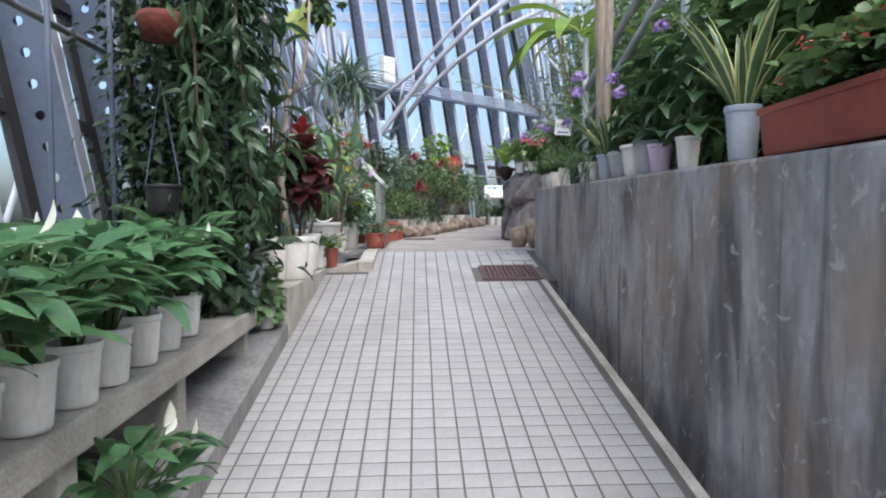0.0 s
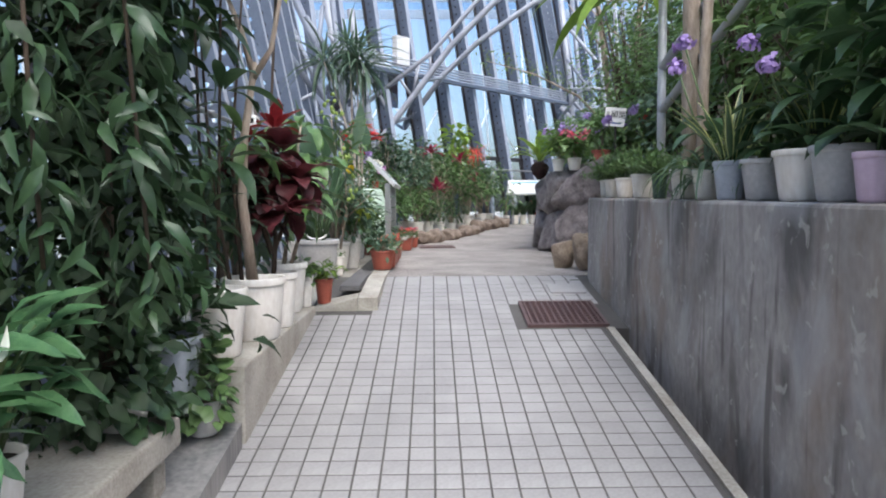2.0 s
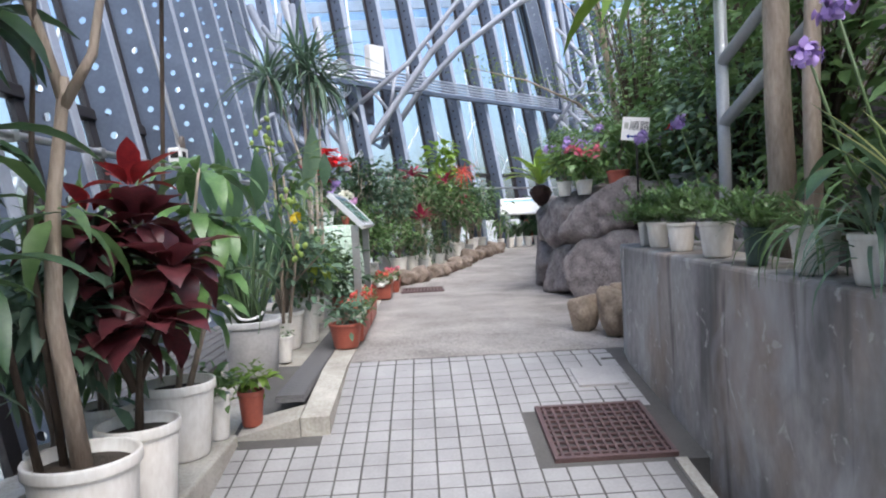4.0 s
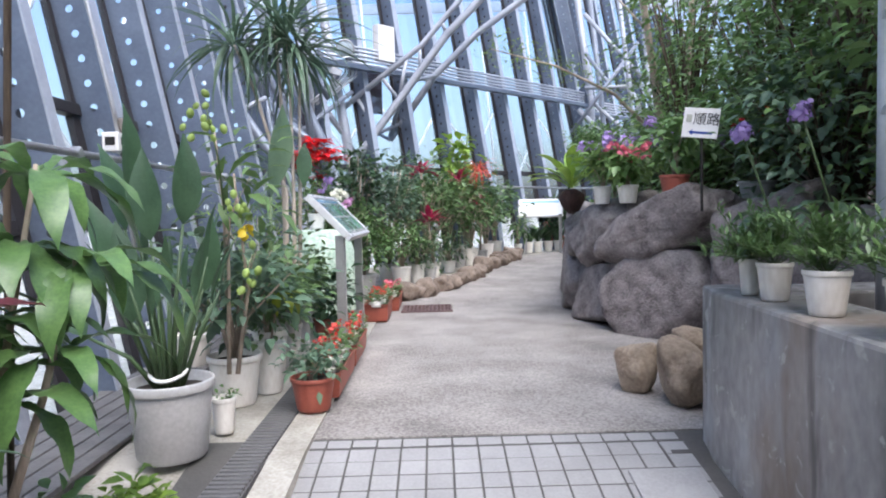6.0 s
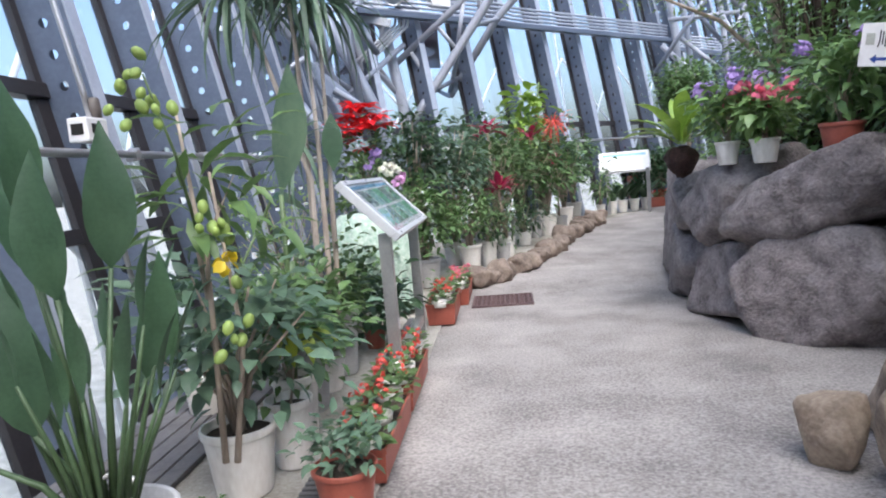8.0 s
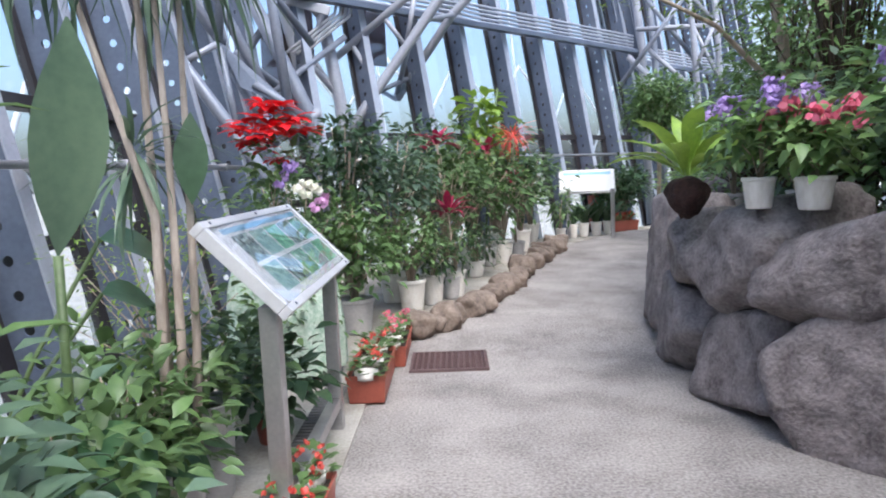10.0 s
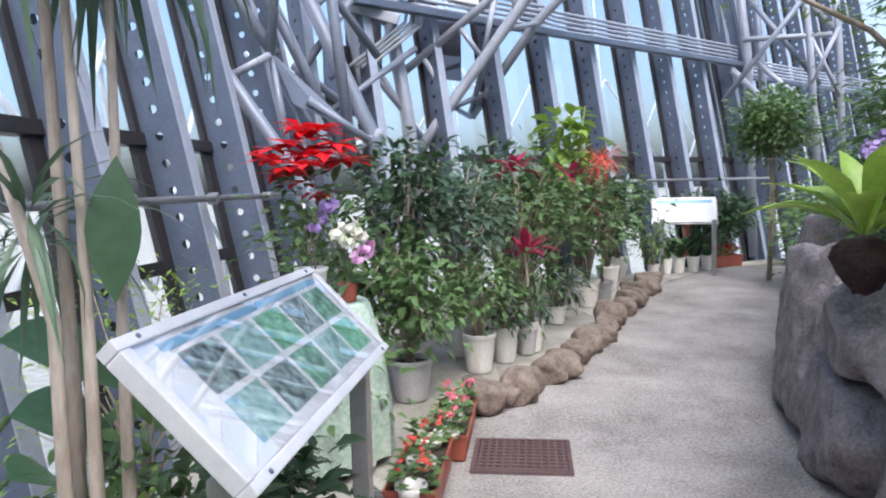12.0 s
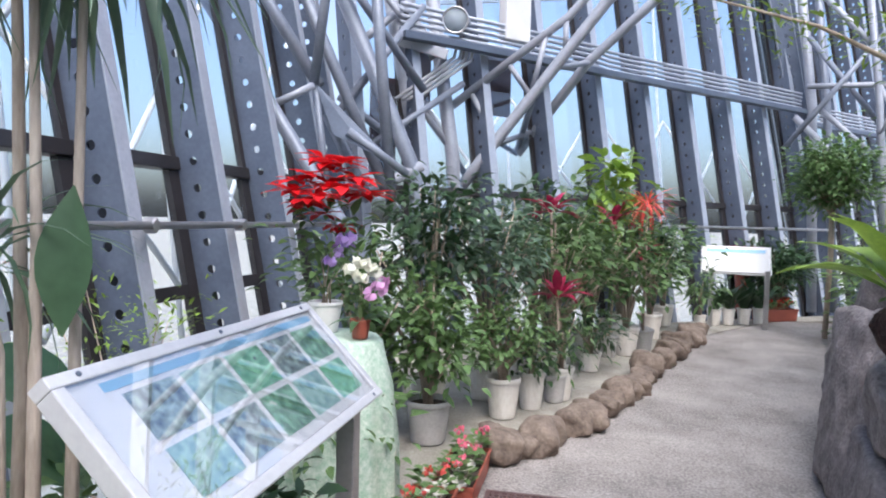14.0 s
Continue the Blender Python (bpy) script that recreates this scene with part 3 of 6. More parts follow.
def bush_parts(parent, rnd, z0, height, rx, ry, tips, per_tip, size, shape, material, trunk=BARK, trunk_r=0.012, spread=0.09, droop=0.0, zlow=0.25, name="foliage"):
    """Forking stems from z0 that end in clumps of leaves within a rounded crown."""
    P, D, U, S, twigs = [], [], [], [], []
    cz = z0 + height * (zlow + 1) / 2
    for i in range(tips):
        a, c, rr = rnd.uniform(0, 2 * math.pi), rnd.uniform(-1, 1), rnd.random() ** 0.45
        k = math.sqrt(1 - c * c)
        t = Vector((rx * rr * k * math.cos(a), ry * rr * k * math.sin(a), cz - z0 + rr * c * height * (1 - zlow) / 2))
        if i % 3 == 0:
            mid = Vector((t.x * 0.25, t.y * 0.25, t.z * 0.5))
            twigs.append([(rnd.uniform(-0.02, 0.02), rnd.uniform(-0.02, 0.02), z0), (mid.x, mid.y, z0 + mid.z), (t.x, t.y, z0 + t.z)])
        for j in range(int(per_tip * 1.5)):
            o = Vector((rnd.gauss(0, spread), rnd.gauss(0, spread), rnd.gauss(0, spread * 0.8)))
            p = Vector((t.x, t.y, z0 + t.z)) + o
            w = Vector((p.x, p.y, 0)) * 1.5 + o * 3 + Vector((rnd.uniform(-0.5, 0.5), rnd.uniform(-0.5, 0.5), rnd.uniform(-0.35, 0.35) - droop))
            P.append(p)
            D.append(w)
            U.append((rnd.uniform(-0.5, 0.5), rnd.uniform(-0.5, 0.5), 1))
            S.append(size * rnd.uniform(0.7, 1.35))
    bm = bmesh.new()
    for tw in twigs:
        tube(tw, [trunk_r, trunk_r * 0.7, trunk_r * 0.3], 5, True, bm)
    put("stem", bm_mesh("stem", bm, trunk, True), parent)
    put(name, scatter(name, shape, P, D, U, S, material), parent)


def potted(name, x, y, z, label, category="potted plant", group="", turn=0.0):
    return thing(name, pose(x, y, z, 0, 0, turn), label, category, group)


def potted_bush(x, y, z, r, h, material, seed, label, bush_h, rx, tips, per_tip, size, shape, leaf, pot_taper=0.74, **k):
    rnd = random.Random(seed)
    o = potted("potted_shrub", x, y, z, label)
    pot(o, r, h, material, 0, pot_taper)
    bush_parts(o, rnd, h * 0.86, bush_h, rx, rx, tips, per_tip, size, shape, leaf, **k)
    return o


def rosette(parent, rnd, at, n, length, mesh_, up=0.6, name="leaf", spread=0.02, scale=(0.7, 1.1), rise=(-0.2, 1.2)):
    """Leaves of their own that spring from one crown."""
    for i in range(n):
        a = 2.399 * i + rnd.uniform(-0.3, 0.3)
        e = rnd.uniform(*rise)
        w = Vector((math.cos(a) * math.cos(e), math.sin(a) * math.cos(e), math.sin(e)))
        p = Vector(at) + Vector((math.cos(a), math.sin(a), 0)) * spread
        put(name, mesh_, parent, frame_to(p, w, (0, 0, 1) if e < 1.4 else (math.cos(a), math.sin(a), 0.2), length * rnd.uniform(*scale)))


def crown(parent, rnd, at, n, length, shape, material, rise=(-0.5, 1.3), name="crown", spread=0.02):
    P, D, U, S = [], [], [], []
    for i in range(n):
        a, e = 2.399 * i, rnd.uniform(*rise)
        D.append((math.cos(a) * math.cos(e), math.sin(a) * math.cos(e), math.sin(e)))
        P.append(Vector(at) + Vector((math.cos(a), math.sin(a), 0)) * spread + Vector((0, 0, rnd.uniform(-0.05, 0.05))))
        U.append((rnd.uniform(-0.2, 0.2), rnd.uniform(-0.2, 0.2), 1))
        S.append(length * rnd.uniform(0.7, 1.1))
    put(name, scatter(name, shape, P, D, U, S, material), parent)


def blossom(parent, rnd, at, r, n, size, material, shape=ROUND, name="flower_head"):
    """A rounded head of many small petals."""
    P, D, U, S = [], [], [], []
    for i in range(n):
        a, c = rnd.uniform(0, 2 * math.pi), rnd.uniform(-0.4, 1)
        k = math.sqrt(1 - c * c)
        d = Vector((k * math.cos(a), k * math.sin(a), c))
        P.append(Vector(at) + d * r * rnd.uniform(0.6, 1))
        D.append(d.orthogonal() + d * 0.4 + Vector((rnd.uniform(-1, 1), rnd.uniform(-1, 1), rnd.uniform(-1, 1))) * 0.6)
        U.append(d)
        S.append(size * rnd.uniform(0.7, 1.2))
    put(name, scatter(name, shape, P, D, U, S, material), parent)


# ---- bench, ledge and kerb beside the ramp ----
BENCH0 = 0.643
bench = thing("plant_bench", pose(-0.95, 1.2, 0), "long weathered concrete plant bench on stub walls", "bench", kind="structure")
put("slab", bm_mesh("slab", box_bm(-0.42, 0.20, -3.4, 3.12, -0.10, 0.0, 0.012), CONCRETE_PALE), bench, pose(0, 0, BENCH0 + 0.019 * 1.2, math.degrees(math.atan(0.019))))
for yy in (-2.6, -1.2, 0.2, 1.05, 1.95, 3.0):
    put("support", bm_mesh("support", box_bm(-0.38, 0.17, yy - 0.05, yy + 0.05, -0.4, BENCH0 - 0.102 + 0.019 * (yy + 1.15), 0.008), CONCRETE_PALE), bench)
# darker concrete than the bench, partly for the shadow under its slab
plinth = put("kerb_bench", strip_mesh("kerb_bench", [(-1.3, -3), (-1.3, 4.72)], [(-0.622, -3), (-0.652, 4.72)], lambda y: gz(y) + 0.10, 0.4, CONCRETE))
tagged(plinth, "low worn concrete kerb below the plant bench", "kerb", kind="structure")
ledge = put("ledge_pots", bm_mesh("ledge_pots", box_bm(-1.25, -0.645, 4.75, 6.50, 0.2, 0.80, 0.012), CONCRETE_PALE))
tagged(ledge, "level concrete ledge that carries white pots", "ledge", kind="structure")
step = put("kerb_step", strip_mesh("kerb_step", [(-0.37, 6.54), (-0.37, 10.9)], [(-0.238, 6.54), (-0.238, 10.9)], lambda y: float(np.interp(y, [6.54, 7.3, 10.9], [0.845, 0.91, 0.917])), 0.4, CONCRETE_PALE))
tagged(step, "pale concrete kerb strip beside the walkway", "kerb", kind="structure")
wedge = put("kerb_wedge", mesh("kerb_wedge", [(-0.66, 6.53, 0.775), (-0.374, 6.53, 0.845), (-0.374, 6.72, 0.86), (-0.66, 6.72, 0.80), (-0.66, 6.53, 0.4), (-0.374, 6.53, 0.4), (-0.374, 6.72, 0.4), (-0.66, 6.72, 0.4)], [(0, 1, 2, 3), (4, 5, 1, 0), (5, 6, 2, 1), (6, 7, 3, 2), (7, 4, 0, 3)], CONCRETE_PALE))
tagged(wedge, "sloping cement wedge where the kerb starts", "kerb", kind="structure")
drain = thing("drain_cover", pose(-0.45, 6.72, 0.893), "dark grey slotted resin drain cover strip", "drain cover")
put("tray", bm_mesh("tray", box_bm(-0.07, 0.07, 0, 4.1, -0.02, 0.0), BOARD_GREY), drain)
slat = bm_mesh("slat", box_bm(-0.068, 0.068, -0.012, 0.012, 0.0005, 0.014, 0.003), BOARD_GREY)
for i in range(105):
    put("slat", slat, drain, Matrix.Translation((0, 0.02 + i * 0.039, 0)))
decking = thing("duckboard", pose(-1.25, 6.65, 0.895), "dark grey resin duckboard on the planting floor", "duckboard")
plank = bm_mesh("plank", box_bm(-0.038, 0.038, 0, 3.4, 0.0, 0.022, 0.004), BOARD_GREY)
for i in range(6):
    put("plank", plank, decking, Matrix.Translation((-0.25 + i * 0.086, 0, 0)))


def grating(x0, x1, y0, y1, z, slope, label):
    g = thing("drain_grating", Matrix.Translation((x0, y0, z)) @ pose(0, 0, 0, math.degrees(math.atan(slope))), label, "grating")
    w, l = x1 - x0, (y1 - y0)
    # near-black plate stands in for the shade below the bars
    put("pit_shade", bm_mesh("pit_shade", box_bm(0.01, w - 0.01, 0.01, l - 0.01, -0.05, -0.03), BLACK), g)
    for b in ((0, w, 0, 0.022), (0, w, l - 0.022, l), (0, 0.022, 0.0221, l - 0.0221), (w - 0.022, w, 0.0221, l - 0.0221)):
        put("frame", bm_mesh("frame", box_bm(*b, -0.03, 0.012, 0.003), GRATE), g)
    n = 13
    bx = bm_mesh("bar", box_bm(-0.006, 0.006, 0.0225, l - 0.0225, -0.006, 0.010, 0.002), GRATE)
    by = bm_mesh("bar", box_bm(0.0225, w - 0.0225, -0.006, 0.006, -0.004, 0.008, 0.002), GRATE)
    for i in range(1, n):
        put("bar", bx, g, Matrix.Translation((w * i / n, 0, 0)))
        if i < 10:
            put("bar", by, g, Matrix.Translation((0, l * i / 10, 0)))
    return g


grating(0.72, 1.23, 6.17, 6.68, gz(6.17) + 0.004, 0.16, "square brown resin drain grating set in the tiled ramp")
grating(-0.05, 0.43, 11.0, 11.42, gz(11.2) + 0.004, 0.003, "square brown resin drain grating set in the walkway")
lid = put("manhole_lid", bm_mesh("manhole_lid", box_bm(-0.13, 0.13, -0.12, 0.12, -0.01, 0.006, 0.004), TILE), None, pose(1.12, 7.02, gz(7.02) + 0.003, 9.1))
tagged(lid, "small square pale inspection lid in the tiles", "lid")

# ---- steel framing inside the glass walls ----
rail = thing("wall_rail", pose(0, 0, 0), "thin grey pipe rail clamped to the columns", "rail", kind="structure")
put("pipe", bm_mesh("pipe", tube([(-1.62, -4, 2.2), (-1.62, 13.6, 2.2)], 0.02, 10), GALV, True), rail)
clamp = bm_mesh("clamp", box_bm(-0.035, 0.03, -0.03, 0.03, -0.03, 0.03, 0.01), GALV)
for i in range(21):
    put("clamp", clamp, rail, pose(-1.63, 12.66 - i * 0.865 + 0.05, 2.2, 20 * (i % 3)))
rail2 = thing("wall_rail", pose(0, 0, 0), "thin grey pipe rail along the far glass wall", "rail", kind="structure")
put("pipe", bm_mesh("pipe", tube([(-1.3, 14.0, 2.25), (4.0, 19.3, 2.25)], 0.02, 10), GALV, True), rail2)

PLATES = [((-1.55, 15.5, 3.9), 0.45, 0.35), ((-0.75, 16.2, 3.85), 0.5, 0.35), ((-1.7, 14.9, 3.2), 0.3, 0.5)]
MAROON = mat("dark_maroon_steel", (0.07, 0.045, 0.055), 0.5, color2=(0.045, 0.03, 0.04), bump=0.03)
for (px, py, pz), pw, ph in PLATES:
    tagged(put("steel_plate", bm_mesh("steel_plate", box_bm(-0.012, 0.012, -pw / 2, pw / 2, -ph, ph, 0.004), MAROON), None, pose(px, py, pz, 0, 0, -45)), "dark maroon steel plate behind the truss pipes", "steel plate", kind="structure")
PIPES = [  # radius, colour, points
    (0.055, 0, [(-2.75, 13.0, 4.2), (-1.69, 13.0, 2.62), (-1.25, 13.0, 1.95), (-0.95, 13.0, 0.9)]),
    (0.05, 0, [(-2.75, 13.35, 4.8), (-1.77, 13.35, 3.32)]), (0.03, 1, [(-2.06, 13.1, 3.12), (-1.77, 13.25, 3.30)]),
    (0.04, 0, [(-1.62, 13.3, 4.7), (-1.79, 13.3, 3.33)]), (0.03, 0, [(-1.79, 13.32, 3.33), (-1.66, 13.32, 2.4)]),
    (0.035, 0, [(-1.5, 13.32, 2.95), (-1.05, 13.5, 2.62)]), (0.045, 0, [(-1.72, 13.4, 3.1), (-1.4, 13.6, 2.4)]),
    (0.07, 0, [(-2.25, 14.2, 5.1), (-1.16, 14.2, 2.66), (-1.05, 14.2, 0.9)]),
    (0.075, 1, [(-1.85, 15.0, 5.4), (-1.51, 15.0, 3.7), (-1.25, 15.0, 2.2), (-1.2, 15.0, 1.0)]),
    (0.075, 1, [(-1.4, 15.3, 5.2), (-1.04, 15.3, 2.92), (-0.95, 15.3, 1.0)]),
    (0.04, 1, [(-1.65, 15.1, 4.6), (-1.2, 15.3, 4.0)]), (0.035, 1, [(-1.15, 15.25, 4.0), (-1.45, 15.1, 3.3)]), (0.035, 1, [(-1.5, 15.1, 3.6), (-1.05, 15.3, 3.0)]),
    (0.06, 1, [(-0.95, 15.4, 2.62), (-0.77, 15.5, 2.91), (0.52, 15.5, 4.58), (1.35, 15.5, 5.4), (2.3, 15.6, 6.1)]),
    (0.045, 1, [(-1.16, 15.5, 3.46), (0.12, 15.5, 4.42), (1.0, 15.5, 5.4), (2.0, 15.6, 6.4)]),
    (0.055, 1, [(-0.45, 16.2, 3.05), (0.33, 16.2, 4.1), (1.05, 16.2, 4.78), (2.2, 16.3, 5.6), (3.2, 16.5, 6.1)]),
    (0.05, 0, [(-2.4, 13.7, 4.9), (-1.35, 13.9, 2.5)]), (0.035, 1, [(-1.75, 14.6, 4.6), (-1.2, 15.0, 3.9)]), (0.04, 1, [(-1.9, 14.5, 3.9), (-1.45, 15.0, 4.5)]), (0.04, 0, [(-1.95, 14.3, 3.4), (-1.4, 15.1, 2.9)]), (0.035, 1, [(-1.35, 15.15, 3.5), (-0.9, 15.5, 2.7)]), (0.05, 1, [(-1.9, 14.0, 2.3), (-1.1, 14.2, 2.75)]), (0.03, 1, [(-0.9, 15.5, 3.65), (-0.6, 15.5, 3.12)]), (0.03, 1, [(-0.5, 15.5, 3.95), (-0.25, 15.5, 3.6)]), (0.03, 1, [(-0.25, 15.5, 3.6), (-0.1, 15.5, 4.26)]),
    (0.03, 1, [(0.1, 15.5, 4.05), (0.1, 15.5, 4.4)]), (0.03, 1, [(0.52, 15.5, 4.6), (0.45, 15.5, 4.8)]), (0.03, 0, [(-0.6, 15.6, 3.1), (-0.3, 16.15, 3.3)]),
    (0.03, 0, [(-0.9, 15.6, 3.3), (-0.45, 16.2, 3.05)]), (0.03, 1, [(0.0, 15.55, 3.9), (0.35, 16.2, 4.1)]), (0.035, 0, [(-0.2, 15.6, 3.7), (-0.45, 16.2, 3.1)]),
    (0.05, 1, [(4.4, 18.4, 1.0), (4.3, 18.8, 4.2), (4.1, 19.2, 7)]), (0.05, 1, [(4.75, 18.5, 1.0), (4.7, 18.8, 4.2), (4.6, 19.2, 7)]),
    (0.03, 1, [(4.3, 18.7, 3.6), (4.7, 18.8, 4.4)]), (0.03, 1, [(4.7, 18.7, 3.4), (4.3, 18.8, 4.3)]), (0.04, 1, [(3.6, 19.0, 4.0), (4.4, 18.8, 3.2)]),
    (0.07, 1, [(3.75, 19.4, 1.0), (3.7, 19.7, 4.2), (3.4, 20.1, 7.4)]), (0.06, 0, [(4.1, 19.5, 1.0), (4.0, 20.0, 4.2), (3.8, 20.5, 7.4)]), (0.04, 0, [(3.1, 18.8, 3.4), (4.5, 18.9, 5.2)]),
    (0.045, 1, [(4.6, 18.8, 4.4), (3.5, 19.3, 5.9)]), (0.04, 1, [(3.4, 18.9, 4.3), (4.6, 18.8, 4.3)]), (0.04, 0, [(3.5, 19.3, 5.1), (4.5, 18.9, 3.6)]), (0.05, 1, [(4.5, 18.9, 2.6), (3.3, 19.1, 3.9)]),
    (0.04, 0, [(-2.0, 13.9, 4.7), (-1.2, 14.6, 3.5)]), (0.04, 0, [(-1.9, 14.1, 3.2), (-1.3, 14.9, 4.4)]), (0.035, 0, [(-1.7, 14.3, 2.9), (-0.95, 15.3, 3.7)]), (0.05, 0, [(-1.55, 13.9, 5.0), (-1.3, 13.9, 2.4)]),
]
for r, c, pts in PIPES:
    p = put("truss_pipe", bm_mesh("truss_pipe", tube(pts, r, 12), TRUSS_PALE if c else STEEL_TRUSS, True))
    tagged(p, "pale grey round steel truss pipe" if c else "blue-grey round steel truss pipe", "truss pipe", "pipes of the roof truss", "structure")
gv = [(-1.78, 13.30, 3.33), (-1.62, 13.30, 2.92), (-1.36, 13.36, 2.80), (-1.10, 13.45, 2.66)]
gus = put("gusset_plate", mesh("gusset_plate", gv + [(x, y + 0.015, z) for x, y, z in gv], [(0, 1, 2, 3), (7, 6, 5, 4), (0, 4, 5, 1), (1, 5, 6, 2), (2, 6, 7, 3), (3, 7, 4, 0)], STEEL_DARK))
tagged(gus, "dark triangular steel gusset plate of the truss", "gusset plate", kind="structure")
brk = put("bracket", bm_mesh("bracket", box_bm(-0.3, 0.3, -0.02, 0.02, -0.05, 0.05, 0.008), PIPE_PALE), None, pose(-1.33, 14.9, 4.0, 0, 17, 0))
tagged(brk, "pale steel bracket across two pipes", "bracket")

beam = thing("beam_conduits", Matrix.Translation((-0.9, 15.25, 4.2)) @ pose(0, 0, 0, 0, 0, -45), "dark steel beam with a bundle of grey conduits", "beam", kind="structure")
put("girder", bm_mesh("girder", box_bm(-0.03, 0.09, -0.8, 6.6, -0.17, -0.10, 0.006), STEEL_DARK), beam)
for i in range(5):
    put("conduit", bm_mesh("conduit", tube([(-0.02, -0.8, -0.06 + i * 0.06), (-0.02, 1.9, -0.06 + i * 0.06), (-0.02, 2.1, -0.075 + i * 0.055), (-0.02, 6.3, -0.075 + i * 0.055), (-0.10, 6.45, -0.05 + i * 0.055)], 0.021, 8), STEEL, True), beam)
for i in range(4):
    o = i * 0.07
    put("drop_conduit", bm_mesh("drop_conduit", tube([(-0.05, 0.30 - o, 0.0), (-0.06, 0.12 - o, -0.08), (-0.06, 0.08 - o, -0.25), (-0.06, -0.6 - o, -0.75)], 0.018, 8), PIPE_PALE, True), beam)
beam2 = thing("beam_conduits", Matrix.Translation((4.1, 21.15, 4.2)) @ pose(0, 0, 0, 0, 0, -45), "dark steel beam with a bundle of grey conduits", "beam", kind="structure")
put("girder", bm_mesh("girder", box_bm(-0.03, 0.09, -0.2, 7.0, -0.17, -0.10, 0.006), STEEL_DARK), beam2)
for i in range(5):
    put("conduit", bm_mesh("conduit", tube([(-0.02, -0.2, -0.06 + i * 0.06), (-0.02, 7.0, -0.06 + i * 0.06)], 0.021, 8), STEEL, True), beam2)
jb = thing("junction_box", Matrix.Translation((-0.42, 15.7, 4.5)) @ pose(0, 0, 0, 0, 0, -45), "white steel junction box mounted on the beam", "junction box")
put("body", bm_mesh("body", box_bm(-0.14, 0.0, -0.17, 0.17, -0.26, 0.3, 0.012), WHITE), jb)
put("door", bm_mesh("door", box_bm(-0.152, -0.141, -0.155, 0.155, -0.24, 0.28, 0.006), WHITE), jb)
horn = thing("spot_lamp", look((-1.0, 15.05, 4.3), (0.2, 9.0, 3.9)), "grey round spotlight on the truss", "spotlight")
put("housing", bm_mesh("housing", lathe([(0.05, 0.2), (0.07, 0.16), (0.135, 0.02), (0.14, 0.0), (0.125, 0.0), (0.06, 0.12)], 24), GALV, True), horn)
put("lens", bm_mesh("lens", lathe([(0.005, 0.02), (0.122, 0.015), (0.122, 0.012), (0.005, 0.0)], 24), GLASS_FROST, True), horn)
put("bracket", bm_mesh("bracket", tube([(-0.15, 0, 0.05), (-0.15, 0, 0.22), (0.15, 0, 0.22), (0.15, 0, 0.05)], 0.012, 6), STEEL), horn)
sens = thing("sensor_box", pose(-1.66, 8.93, 2.31), "small pale grey sensor box with a conduit above the rail", "sensor box")
put("body", bm_mesh("body", box_bm(-0.05, 0.05, -0.085, 0.085, -0.055, 0.06, 0.01), WHITE), sens)
put("cable", bm_mesh("cable", tube([(0, 0.05, -0.05), (0.02, 0.1, -0.2), (0, 0.14, -0.5), (0.02, 0.2, -0.9)], 0.014, 6), GALV, True), sens)
put("conduit", bm_mesh("conduit", tube([(0, 0.03, 0.06), (-0.02, 0.03, 0.2), (-0.22, 0.03, 1.2), (-0.42, 0.03, 2.2)], 0.016, 8), GALV, True), sens)
put("cap", bm_mesh("cap", lathe([(0.03, 0.06), (0.032, 0.10), (0.028, 0.15), (0.02, 0.16)], 14), mat("brown_plastic_cap", (0.12, 0.10, 0.09), 0.5, bump=0.03), True), sens, Matrix.Translation((0.01, 0.055, 0)))
put("window", bm_mesh("window", box_bm(-0.03, 0.03, -0.0885, -0.0855, -0.02, 0.03), BLACK), sens)
put("flank_window", bm_mesh("flank_window", box_bm(0.0505, 0.054, -0.05, 0.02, -0.015, 0.03), BLACK), sens)

# ---- peace lilies on the bench ----
LILY_LEAF = leaf_mesh("leaf", LEAF_LILY, length=1.0, width=0.38, bend=0.75, fold=0.26, segs=7, peak=0.42, wave=0.05)
SPATHE = leaf_mesh("spathe", PETAL_WHITE, length=0.085, width=0.045, bend=0.2, fold=0.7, segs=5, peak=0.4)


def peace_lily(m, seed, spathes, scale=1.0, with_pot=True):
    rnd = random.Random(seed)
    o = thing("peace_lily", m, "dark glossy peace lily in a white plastic pot", "potted plant", "peace lilies on the bench")
    if with_pot:
        pot(o, 0.082, 0.185, POT_WHITE, 0, 0.78)
    z = 0.175
    pet = []
    for i in range(46):
        a = 2.399 * i
        r = rnd.uniform(0.03, 0.15) * scale
        h = rnd.uniform(0.08, 0.30) * scale
        tip = Vector((r * math.cos(a), r * math.sin(a), z + h))
        pet.append([(0.02 * math.cos(a), 0.02 * math.sin(a), z - 0.02), tip * 0.5 + Vector((0, 0, 0.14)), tip])
        e = rnd.uniform(-0.15, 0.9)
        b = a + rnd.uniform(-0.7, 0.7)
        put("leaf", LILY_LEAF, o, frame_to(tip, (math.cos(b) * math.cos(e), math.sin(b) * math.cos(e), math.sin(e)), (rnd.uniform(-0.35, 0.35), rnd.uniform(-0.35, 0.35), 1), scale * rnd.uniform(0.13, 0.24)))
    for p in pet:
        put("petiole", bm_mesh("petiole", tube(p, 0.0035, 4, False), GREEN_STEM, True), o)
    for i in range(spathes):
        a = rnd.uniform(-1.2, 1.2)
        p = Vector((0.16 * math.cos(a), 0.16 * math.sin(a), z + rnd.uniform(0.24, 0.36)))
        put("flower_stalk", bm_mesh("flower_stalk", tube([(0, 0, z), tuple(p * 0.6 + Vector((0, 0, 0.1))), tuple(p)], 0.003, 5), GREEN_STEM, True), o)
